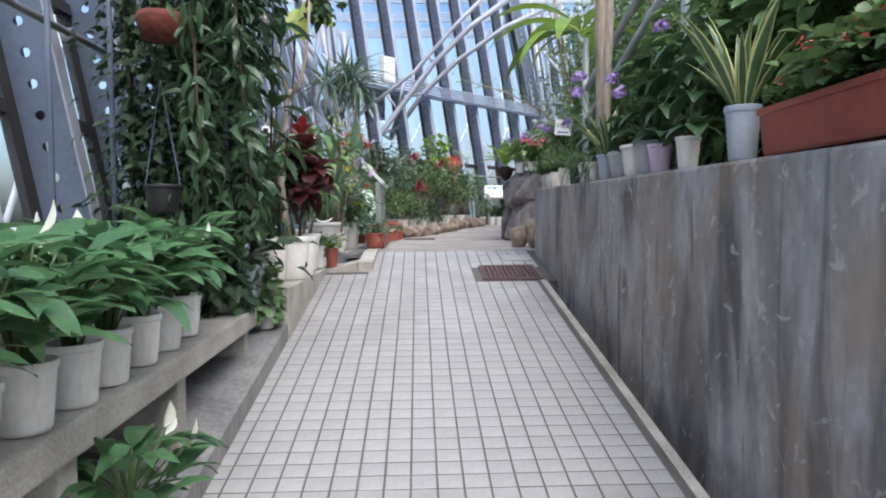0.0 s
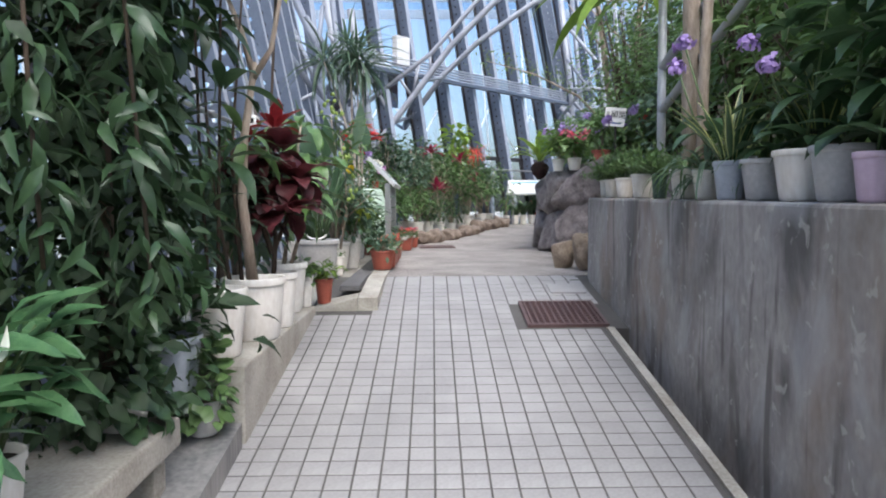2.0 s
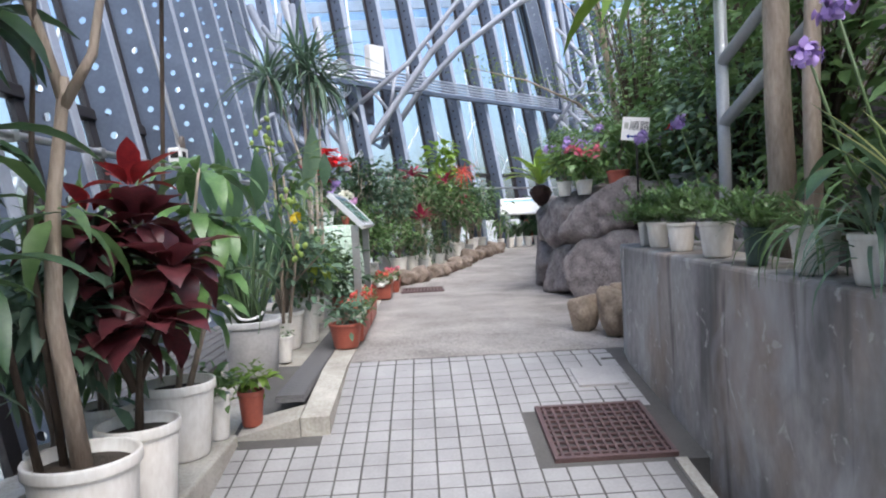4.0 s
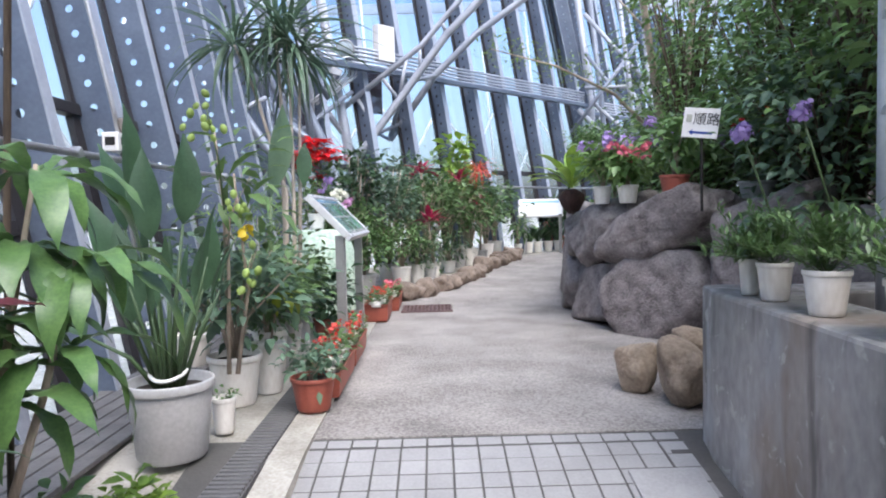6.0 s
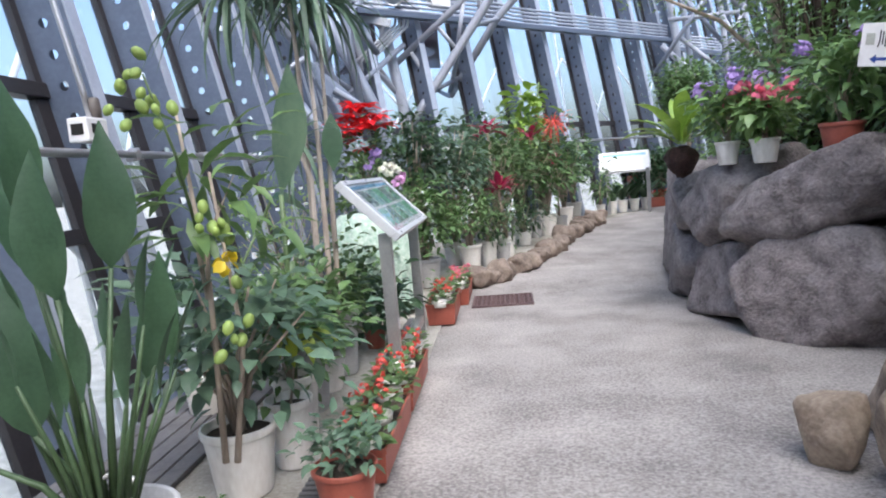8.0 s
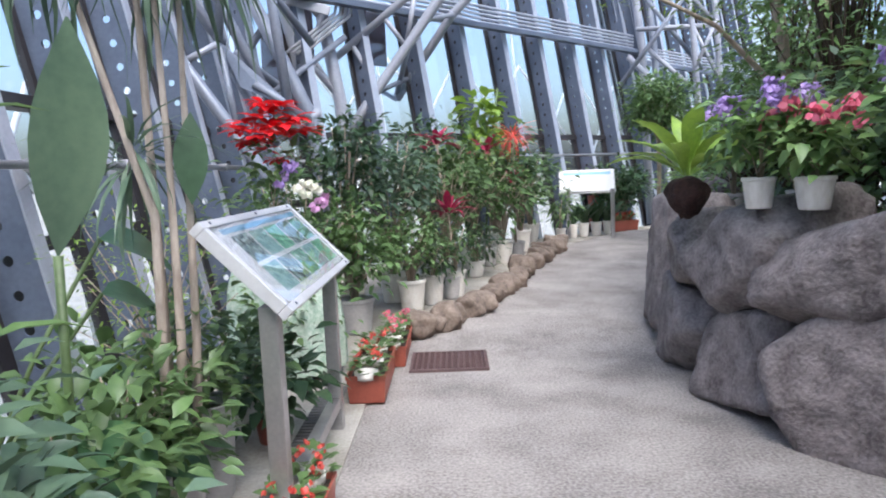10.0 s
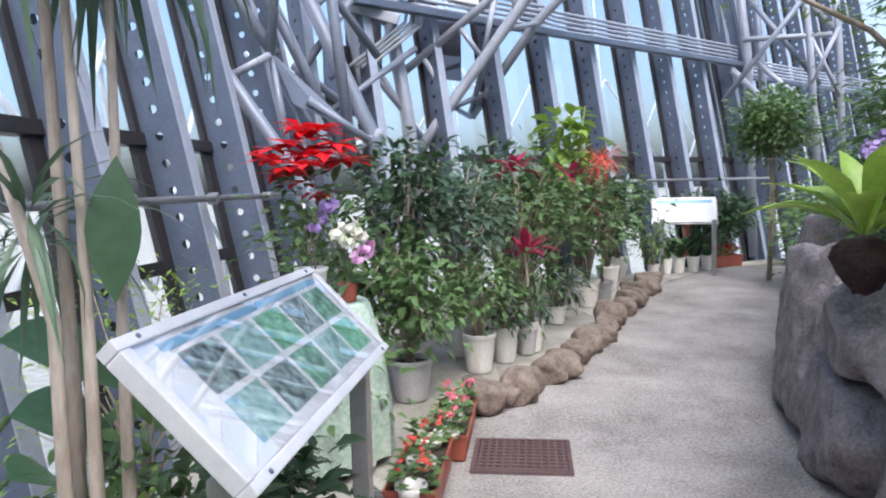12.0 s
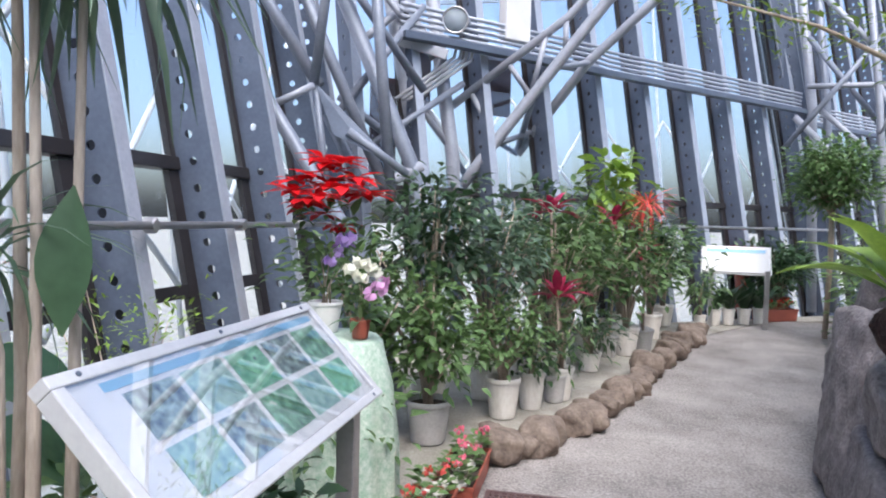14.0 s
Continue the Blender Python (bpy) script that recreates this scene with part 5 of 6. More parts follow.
potted_bush(-1.15, 10.15, 0.893, 0.11, 0.2, POT_WHITE, 69, "thin-branched shrub with tiny leaves near the glass", 1.0, 0.42, 60, 10, 0.035, FINE, LEAF_BRIGHT, trunk_r=0.006, spread=0.07)

# dragon tree with bare pale trunks
dt = potted("dragon_tree", -0.73, 9.235, 0.893, "dragon tree with several bare pale trunks and drooping crowns")
pot(dt, 0.115, 0.22, POT_WHITE)
TR = [[(0.0, -0.05, 0.2), (0.04, -0.08, 0.6), (0.06, -0.1, 1.1), (-0.12, -0.1, 1.75), (-0.24, -0.1, 2.05)], [(0.04, 0, 0.2), (0.09, -0.05, 0.7), (0.10, -0.05, 1.3), (0.09, -0.05, 2.1)], [(0.08, 0.02, 0.2), (0.11, 0.03, 0.7), (0.13, 0.02, 1.25), (0.15, 0.02, 2.0)], [(0.03, -0.03, 0.5), (0.02, 0.0, 1.0), (0.03, -0.02, 1.7), (0.0, 0.0, 2.2)]]
stems(dt, TR, 0.0185, BARK_GREY, "trunk", 9)
for t in TR:
    crown(dt, r9, t[-1], 52, 0.58, SPIKE, LEAF_GREY, (-1.1, 1.2))
crown(dt, r9, (-0.02, -0.05, 1.28), 44, 0.34, SPIKE, LEAF_GREY, (-1.0, 1.0))
put("leaf", leaf_mesh("leaf", LEAF_PADDLE, length=0.29, width=0.105, bend=0.2, fold=0.2, segs=8, peak=0.5), dt, frame_to((0.175, -0.04, 1.42), (-0.06, 0.02, -1), (0.3, -0.95, 0)), "broad hanging green leaf")
rub = potted("broad_leaved_plant", -1.25, 8.95, 0.893, "plant with big round dark leaves on long arching stalks")
pot(rub, 0.12, 0.22, POT_WHITE)
for a, e, ln in ((0.2, 0.5, 0.5), (0.85, 1.05, 0.95), (1.0, 0.9, 0.8), (-0.5, 0.6, 0.7), (2.2, 0.8, 0.6), (0.7, 0.3, 0.6), (1.5, 0.5, 0.75)):
    t0 = Vector((math.cos(a) * math.cos(e) * ln, math.sin(a) * math.cos(e) * ln, 0.2 + math.sin(e) * ln))
    put("petiole", bm_mesh("petiole", tube([(0, 0, 0.18), tuple(t0 * 0.5 + Vector((0, 0, 0.15))), tuple(t0)], 0.008, 6), GREEN_STEM, True), rub)
    put("leaf", leaf_mesh("leaf", LEAF_LILY, length=0.36, width=0.26, bend=0.6, fold=0.15, segs=7, peak=0.42), rub, frame_to(t0, (math.cos(a), math.sin(a), -0.4), (0.3, -0.3, 1)))

# ---- terracotta pots and troughs along the kerb ----
tp = potted("terracotta_pot_plant", -0.30, 7.86, 0.919, "small shrub in a round terracotta-coloured pot on the kerb")
pot(tp, 0.108, 0.16, POT_TERRA)
bush_parts(tp, random.Random(21), 0.14, 0.16, 0.09, 0.09, 14, 8, 0.05, OVATE, LEAF_GREY, trunk_r=0.006, spread=0.04)


def trough(m, length, width, height, seed, label, flowers, leaf=LEAF, inner=True):
    """A rim-edged planter box with soil, small pots and flowers."""
    rnd = random.Random(seed)
    o = thing("trough_planter", m, label, "planter")
    bm = bmesh.new()
    rings = []
    for sx, sy, z in ((0.42, 0.47, 0), (0.44, 0.475, 0.01), (0.475, 0.49, height * 0.86), (0.5, 0.5, height * 0.87), (0.5, 0.5, height), (0.455, 0.482, height), (0.44, 0.478, height * 0.8)):
        rings.append([bm.verts.new((a * sx * width, b * sy * length, z)) for a, b in ((-1, -1), (1, -1), (1, 1), (-1, 1))])
    for a, b in zip(rings, rings[1:]):
        for k in range(4):
            bm.faces.new((a[k], a[(k + 1) % 4], b[(k + 1) % 4], b[k]))
    bm.faces.new(rings[0][::-1])
    bm.faces.new(rings[-1])
    put("box", bm_mesh("box", bm, POT_TERRA), o)
    put("soil", bm_mesh("soil", box_bm(-0.43 * width, 0.43 * width, -0.47 * length, 0.47 * length, height * 0.805, height * 0.84), SOIL), o)
    n = max(2, int(length / 0.17))
    ring = bm_mesh("inner_pot", lathe([(0.055, height * 0.845), (0.062, height * 0.845), (0.066, height + 0.012), (0.058, height + 0.012), (0.055, height * 0.9)], 20), POT_WHITE, True)
    for i in range(n):
        y = -length * 0.42 + length * 0.84 * i / (n - 1)
        if inner:
            put("inner_pot", ring, o, Matrix.Translation((0.0, y, 0)), "white rim of a pot sunk in the trough")
        P, D, U, S = [], [], [], []
        for j in range(46):
            a, rr = rnd.uniform(0, 6.28), rnd.random() ** 0.5
            P.append((0.085 * rr * math.cos(a), y + 0.09 * rr * math.sin(a), height + rnd.uniform(-0.01, 0.09)))
            D.append((math.cos(a), math.sin(a), rnd.uniform(-0.2, 0.8)))
            U.append((0, 0, 1))
            S.append(rnd.uniform(0.035, 0.06))
        put("foliage", scatter("foliage", ROUND, P, D, U, S, leaf), o)
        for j in range(4):
            blossom(o, rnd, (rnd.uniform(-0.07, 0.07), y + rnd.uniform(-0.07, 0.07), height + rnd.uniform(0.06, 0.12)), 0.018, 9, 0.022, flowers, name="flower")
    return o


trough(pose(-0.29, 8.36, 0.919), 0.66, 0.19, 0.13, 1, "terracotta trough of coral-flowering bedding plants on the kerb", CORAL)
trough(pose(-0.29, 9.05, 0.919), 0.62, 0.19, 0.13, 2, "terracotta trough of pink-flowering bedding plants on the kerb", CORAL)
trough(pose(-0.23, 10.74, 0.919), 0.6, 0.21, 0.15, 3, "terracotta trough of small flowers beyond the sign", CORAL)
trough(pose(-0.17, 11.4, 0.915), 0.58, 0.21, 0.13, 4, "terracotta trough of pink flowers beside the edging stones", PINK)

# ---- sign desk ----
def photo_mat(name, a, b, c, scale):
    m = mat(name, a, 0.25, color2=b, scale=scale, fine=30, bump=0)
    n, l = m.node_tree.nodes, m.node_tree.links
    r = [x for x in n if x.type == "VALTORGB"][0]
    e = r.color_ramp.elements.new(0.7)
    e.color = (*c, 1)
    return m


# Print tones are lightened to carry some glare of the cover.
PHOTOS = [photo_mat("butterfly_photo", (0.30, 0.60, 0.42), (0.06, 0.16, 0.10), (0.85, 0.88, 0.85), 34), photo_mat("dark_photo", (0.42, 0.58, 0.54), (0.04, 0.06, 0.07), (0.80, 0.80, 0.80), 40),
          photo_mat("leafy_photo", (0.32, 0.68, 0.46), (0.10, 0.36, 0.22), (0.05, 0.05, 0.08), 26), photo_mat("blossom_photo", (0.46, 0.70, 0.64), (0.18, 0.36, 0.36), (0.80, 0.80, 0.82), 36)]
SIGN_WHITE = mat("white_sign_sheet", (0.80, 0.82, 0.84), 0.22, color2=(0.76, 0.78, 0.81), scale=2, bump=0)
SIGN_BLUE = mat("pale_blue_band", (0.25, 0.52, 0.72), 0.25, color2=(0.22, 0.48, 0.70), bump=0)
ACRYLIC = glass_mat("clear_acrylic", (0.97, 0.98, 0.99), 0.28)
ALU = mat("pale_anodised_aluminium", (0.70, 0.71, 0.73), 0.38, metal=0.35, color2=(0.60, 0.61, 0.64), scale=6, fine=60, bump=0.02)
desk = thing("sign_desk", pose(-0.385, 9.645, 1.825, 0, 46, 0), "tilted photo information board in an aluminium frame on posts", "information board")
W, H = 0.37, 1.13
put("board", bm_mesh("board", box_bm(-W / 2, W / 2, -H / 2, H / 2, -0.028, 0.0, 0.004), ALU), desk)
put("sheet", bm_mesh("sheet", box_bm(-W / 2 + 0.02, W / 2 - 0.02, -H / 2 + 0.03, H / 2 - 0.03, 0.001, 0.003), SIGN_WHITE), desk, None, "white printed sheet")
put("band", bm_mesh("band", box_bm(-W / 2 + 0.03, -W / 2 + 0.052, -H / 2 + 0.1, H / 2 - 0.05, 0.0035, 0.005), SIGN_BLUE), desk, None, "blue heading band")
for i in range(5):
    for j in range(2):
        x0, y0 = -W / 2 + 0.066 + j * 0.137, -H / 2 + 0.135 + i * 0.19
        put("photo", bm_mesh("photo", box_bm(x0, x0 + 0.118, y0, y0 + 0.166, 0.0035, 0.005), PHOTOS[(3 * i + 2 * j + (1 if i == 0 else 0)) % 4]), desk, None, "butterfly and flower photograph")
for b in ((-W / 2 - 0.012, -W / 2 + 0.016, -H / 2 - 0.012, H / 2 + 0.012), (W / 2 - 0.016, W / 2 + 0.012, -H / 2 - 0.012, H / 2 + 0.012), (-W / 2 + 0.0165, W / 2 - 0.0165, -H / 2 - 0.012, -H / 2 + 0.02), (-W / 2 + 0.0165, W / 2 - 0.0165, H / 2 - 0.02, H / 2 + 0.012)):
    put("frame", bm_mesh("frame", box_bm(*b, -0.032, 0.012, 0.004), ALU), desk)
cov = put("cover", bm_mesh("cover", box_bm(-W / 2 + 0.017, W / 2 - 0.017, -H / 2 + 0.021, H / 2 - 0.021, 0.0075, 0.0095), ACRYLIC), desk, None, "clear acrylic cover")
cov.visible_shadow = False
inv = desk.matrix_world.inverted()
for y in (9.13, 10.14):
    put("post", bm_mesh("post", box_bm(-0.36, -0.30, y - 0.03, y + 0.03, 0.9, 1.70, 0.004), GALV), desk, inv)
put("foot_rail", bm_mesh("foot_rail", box_bm(-0.355, -0.305, 9.161, 10.109, 1.02, 1.07, 0.004), GALV), desk, inv)
for x, y in ((-W / 2 + 0.002, -0.5), (-W / 2 + 0.002, 0.0), (-W / 2 + 0.002, 0.5), (W / 2 - 0.002, -0.5), (W / 2 - 0.002, 0.5)):
    put("screw", bm_mesh("screw", lathe([(0.006, 0.012), (0.006, 0.015), (0.003, 0.016)], 10), STEEL_DARK), desk, Matrix.Translation((x, y, 0)))

fs = thing("sign_board", pose(2.14, 16.85, 1.88, 48, 0, -8), "white information panel on two grey posts", "information board")
put("panel", bm_mesh("panel", box_bm(-0.37, 0.37, -0.2, 0.2, -0.02, 0, 0.004), WHITE), fs)
put("frame", bm_mesh("frame", box_bm(-0.39, 0.39, -0.215, 0.215, -0.035, -0.021, 0.004), GALV), fs)
put("band", bm_mesh("band", box_bm(-0.33, 0.33, 0.10, 0.15, 0.001, 0.003), SIGN_BLUE), fs)
inv = fs.matrix_world.inverted()
for x, y in ((1.85, 16.72), (2.45, 16.64)):
    put("post", bm_mesh("post", box_bm(x - 0.025, x + 0.025, y - 0.025, y + 0.025, 1.06, 1.76, 0.004), GALV), fs, inv)

# ---- draped stand with poinsettia and orchids ----
NET = mat("green_net_cloth", (0.30, 0.48, 0.36), 0.7, color2=(0.62, 0.70, 0.62), scale=40, fine=160, bump=0.4)
st = thing("draped_stand", pose(-0.80, 11.15, 0.895), "plant stand draped with pale green netting", "plant stand")
bm = bmesh.new()
rings = []
for j, (r, z) in enumerate(((0.345, 0.05), (0.34, 0.3), (0.31, 0.55), (0.265, 0.78), (0.245, 0.80), (0.02, 0.805))):
    rings.append([bm.verts.new(((r + 0.022 * math.sin(k * 1.9 + j * 0.3) * (z < 0.75)) * math.cos(2 * math.pi * k / 48), (r + 0.022 * math.sin(k * 1.9) * (z < 0.75)) * math.sin(2 * math.pi * k / 48), z)) for k in range(48)])
for a, b in zip(rings, rings[1:]):
    for k in range(48):
        bm.faces.new((a[k], a[(k + 1) % 48], b[(k + 1) % 48], b[k]))
bm.faces.new(rings[-1])
put("cloth", bm_mesh("cloth", bm, NET, True), st)
for x, y in ((-0.18, -0.18), (0.18, -0.18), (0.18, 0.18), (-0.18, 0.18)):
    put("leg", bm_mesh("leg", tube([(x, y, 0), (x, y, 0.77)], 0.012, 6), STEEL_DARK), st)
po = potted("poinsettia", -0.84, 11.22, 1.702, "scarlet poinsettia in a pale wrapped pot on the draped stand")
pot(po, 0.085, 0.15, WHITE)
bush_parts(po, random.Random(90), 0.13, 0.5, 0.14, 0.14, 16, 5, 0.08, OVATE, LEAF, trunk_r=0.005, zlow=0.2)
BRACT = leaf_mesh("bract", RED, length=1.0, width=0.42, bend=0.35, fold=0.15, segs=4, peak=0.45)
rp = random.Random(91)
for i in range(24):
    a, rr = 2.399 * i, 0.21 * math.sqrt((i + 0.5) / 24)
    z = 0.83 - rr * rr * 5 + rp.uniform(-0.05, 0.05) - 0.13 * (i % 5 == 4)
    rosette(po, rp, (rr * math.cos(a), rr * math.sin(a), z), 11, 0.135, BRACT, name="bract", spread=0.008, rise=(-0.3, 0.3))
orch = potted("orchid", -0.62, 11.1, 1.702, "white and mauve orchid flowers in a small dark pot")
pot(orch, 0.05, 0.09, POT_TERRA)
rosette(orch, rp, (0, 0, 0.08), 6, 0.17, leaf_mesh("leaf", LEAF_DARK, length=1, width=0.3, bend=0.8, fold=0.3, segs=5), rise=(0.0, 0.6))
for i, (x, y, z, mt) in enumerate(((0.02, -0.05, 0.32, PETAL_WHITE), (0.06, -0.04, 0.30, PETAL_WHITE), (-0.02, -0.06, 0.34, PETAL_WHITE), (0.08, -0.03, 0.22, MAUVE), (0.1, -0.02, 0.26, MAUVE), (-0.10, 0.02, 0.42, PURPLE), (-0.14, 0.0, 0.37, PURPLE), (-0.08, 0.02, 0.46, PURPLE))):
    put("flower_stalk", bm_mesh("flower_stalk", tube([(0, 0, 0.08), (x * 0.3, y * 0.3, z * 0.7), (x, y, z)], 0.002, 4), GREEN_STEM), orch)
    blossom(orch, rp, (x, y, z), 0.024, 16, 0.05, mt, name="flower")

# ---- shrubs behind the edging stones ----
BED = [
    (-0.12, 12.62, 0.12, 0.27, POT_WHITE, 0.55, 0.26, 60, 12, 0.06, OVATE, LEAF_DARK, "dense dark green shrub in a white pot behind the edging stones"),
    (0.05, 12.85, 0.10, 0.26, POT_WHITE, 0.30, 0.12, 18, 8, 0.07, OVATE, LEAF_BRIGHT, "low plant in a white pot behind the edging stones"),
    (0.24, 13.12, 0.10, 0.24, POT_WHITE, 0.45, 0.16, 20, 8, 0.08, LANCE, LEAF, "leafy plant in a white pot behind the edging stones"),
    (-0.50, 12.05, 0.14, 0.26, POT_GREY, 0.75, 0.28, 60, 12, 0.075, OVATE, LEAF, "tall green shrub in a grey pot beside the net"),
    (-0.62, 12.55, 0.13, 0.26, POT_WHITE, 1.35, 0.38, 90, 12, 0.08, OVATE, LEAF, "tall branching shrub with pale bark near the truss"),
    (-0.30, 13.0, 0.13, 0.26, POT_WHITE, 1.30, 0.40, 90, 12, 0.075, OVATE, LEAF_GREY, "tall branching shrub with grey-green leaves"),
    (0.15, 13.6, 0.13, 0.26, POT_WHITE, 1.10, 0.38, 90, 12, 0.075, OVATE, LEAF_DARK, "dense shrub with deep green leaves"),
    (0.45, 14.0, 0.10, 0.16, POT_WHITE, 0.4, 0.25, 30, 9, 0.10, LANCE, LEAF, "low broad-leaved plant in a white bowl"),
    (0.78, 14.75, 0.13, 0.27, POT_WHITE, 0.9, 0.32, 60, 12, 0.075, OVATE, LEAF_DARK, "dark shrub in a white pot behind the edging stones"),
    (0.42, 14.5, 0.13, 0.27, POT_WHITE, 1.25, 0.40, 90, 12, 0.08, OVATE, LEAF, "tall green shrub in the bed"),
    (1.08, 15.7, 0.13, 0.27, POT_WHITE, 1.0, 0.32, 60, 12, 0.08, OVATE, LEAF_DARK, "dark shrub in a white pot behind the edging stones"),
    (0.75, 15.6, 0.13, 0.27, POT_WHITE, 1.35, 0.40, 90, 12, 0.085, OVATE, LEAF, "tall green shrub in the bed"),
    (-0.9, 12.0, 0.12, 0.25, POT_GREY, 1.0, 0.35, 70, 12, 0.07, OVATE, LEAF, "green shrub near the glass wall"),
    (-0.05, 14.3, 0.13, 0.25, POT_GREY, 1.4, 0.4, 80, 12, 0.08, OVATE, LEAF_GREY, "tall shrub in front of the far glass wall"),
    (1.3, 16.6, 0.13, 0.25, POT_WHITE, 1.0, 0.4, 70, 12, 0.08, OVATE, LEAF, "green shrub near the far information panel"),
    (1.65, 16.15, 0.07, 0.22, POT_WHITE, 0.55, 0.12, 18, 8, 0.12, LANCE, LEAF, "strap-leaved plant in a white pot by the far panel"),
]
for i, (x, y, r, h, mt, bh, rx, tips, per, size, shp, lf, lab) in enumerate(BED):
    potted_bush(x, y, gz(y) - 0.01, r, h, mt, 200 + i, lab, bh * (1.02 if bh > 0.8 else 1.0), rx * (1.15 if bh > 0.8 else 1.0), int(tips * 0.85), per if bh < 0.8 else int(per * 0.55), size * (1.2 if bh > 0.8 else 1.0), shp, LEAF_DARK if i % 3 == 1 else LEAF if lf in (LEAF, LEAF_DARK) else lf, trunk_r=0.015, zlow=0.36 if bh > 0.8 else 0.25, trunk=BARK)
for i, (x, y) in enumerate(((2.1, 16.95), (2.3, 17.05), (2.5, 17.15), (1.92, 16.85))):
    o = potted("snake_plant", x, y, gz(y) - 0.01, "upright strap-leaved plant in a small white pot", group="white pots under the far panel")
    pot(o, 0.085, 0.2, POT_WHITE)
    crown(o, r9, (0, 0, 0.17), 14, 0.42, LANCE, LEAF_DARK, (0.9, 1.5))
TI = leaf_mesh("leaf", leafmat("crimson_leaf", (0.42, 0.02, 0.08), (0.22, 0.012, 0.05)), length=1, width=0.26, bend=0.7, fold=0.35, segs=5, peak=0.5)
for x, y, h, n in ((0.2, 13.05, 0.75, 14), (0.12, 13.4, 1.35, 16), (0.62, 14.6, 1.25, 14), (0.95, 15.2, 0.95, 10)):
    o = potted("ti_plant", x, y, gz(y) - 0.01, "cordyline with crimson leaves on a thin cane")
    pot(o, 0.09, 0.2, POT_GREY)
    put("cane", bm_mesh("cane", tube([(0, 0, 0.17), (0.03, 0, h * 0.5), (0, 0.02, h)], 0.01, 6), BARK, True), o)
    rosette(o, r9, (0, 0.02, h), n, 0.26, TI, rise=(0.0, 1.3))
cr = potted("red_tassel_plant", 0.95, 14.95, gz(14.95) - 0.01, "shrub with thin coral-red drooping leaves")
pot(cr, 0.11, 0.22, POT_GREY)
put("cane", bm_mesh("cane", tube([(0, 0, 0.18), (0, 0.02, 1.4)], 0.012, 6), BARK, True), cr)
crown(cr, r9, (0, 0.02, 1.42), 60, 0.34, SPIKE, CORAL, (-0.9, 1.2))
tall = potted("tall_climber", 0.62, 15.3, gz(15.3) - 0.01, "tall slender plant with broad pale leaves rising above the bed")
pot(tall, 0.12, 0.24, POT_GREY)
put("cane", bm_mesh("cane", tube([(0, 0, 0.2), (0.05, 0, 1.0), (0.2, 0.05, 2.0)], 0.014, 6), GREEN_STEM, True), tall)
bush_parts(tall, random.Random(301), 0.9, 1.2, 0.2, 0.2, 22, 4, 0.2, OVATE, LEAF_BRIGHT, trunk_r=0.006, zlow=0.1)
for i, (x, y, sc) in enumerate(((2.75, 17.45, 1.0), (2.62, 17.9, 0.8), (2.95, 18.0, 0.9))):
    if i == 0:
        trough(pose(x, y, gz(y) + 0.0, 0, 0, -60), 0.55, 0.22, 0.15, 9, "terracotta trough with leafy plants at the far bend", RED, LEAF, False)
    potted_bush(x + 0.1, y + 0.35, gz(y) - 0.01, 0.11, 0.22, POT_TERRA, 330 + i, "green shrub at the far bend of the walkway", 0.75, 0.3, 50, 10, 0.09, OVATE, LEAF_DARK, trunk_r=0.008)
fr = potted("red_flowering_plant", 2.5, 18.2, 1.1, "red poinsettia in front of the far glass wall")
pot(fr, 0.1, 0.5, POT_TERRA)
bush_parts(fr, random.Random(310), 0.45, 0.4, 0.18, 0.18, 16, 8, 0.09, OVATE, LEAF_DARK, trunk_r=0.005)
for i in range(8):
    rosette(fr, rp, (0.16 * math.cos(i * 2.4), 0.16 * math.sin(i * 2.4), 0.88), 7, 0.1, BRACT, name="bract", spread=0.008, rise=(-0.2, 0.3))

# ---- pots on the retaining wall ----
def asparagus(m, seed, r, h, material, label, spread=0.17, n=900):
    rnd = random.Random(seed)
    o = thing("asparagus_fern", m, label, "potted plant", "pots on the retaining wall")
    pot(o, r, h, material)
    P, D, U, S, fr = [], [], [], [], []
    for i in range(34):
        a, e = 2.399 * i, rnd.uniform(0.3, 1.4)
        d = Vector((math.cos(a) * math.cos(e), math.sin(a) * math.cos(e), math.sin(e)))
        ln = spread * rnd.uniform(0.8, 1.5)
        pts = [Vector((0, 0, h * 0.86)), Vector((0, 0, h * 0.86)) + d * ln * 0.6, Vector((0, 0, h * 0.84)) + d * ln + Vector((0, 0, -0.02))]
        fr.append(pts)
        for j in range(n // 34):
            t = rnd.uniform(0.25, 1)
            c = pts[0].lerp(pts[1], t / 0.6) if t < 0.6 else pts[1].lerp(pts[2], (t - 0.6) / 0.4)
            P.append(c)
            D.append(d * 0.7 + Vector((rnd.uniform(-1, 1), rnd.uniform(-1, 1), rnd.uniform(-0.5, 0.6))))
            U.append((0, 0, 1))
            S.append(rnd.uniform(0.025, 0.05))
    bm = bmesh.new()
    for p in fr:
        tube(p, 0.0015, 3, False, bm)
    put("fronds", bm_mesh("fronds", bm, GREEN_STEM), o)
    put("foliage", scatter("foliage", FINE, P, D, U, S, LEAF), o)
    return o


for i, (y, r, h, mt) in enumerate(((7.09, 0.04, 0.13, POT_WHITE), (6.94, 0.06, 0.13, POT_WHITE), (6.64, 0.068, 0.135, POT_WHITE), (6.26, 0.075, 0.15, POT_WHITE), (5.87, 0.048, 0.14, POT_GREEN))):
    asparagus(pose(1.39 + r * 0.85, y, wall_top(y) + 0.002, 0, 0, 60 * i), 400 + i, r, h, mt, "feathery fern in a small pot on the concrete wall")


def strap_plant(m, seed, r, h, material, label, n, length, leaf, shape, rise, name="spider_plant"):
    o = thing(name, m, label, "potted plant", "pots on the retaining wall")
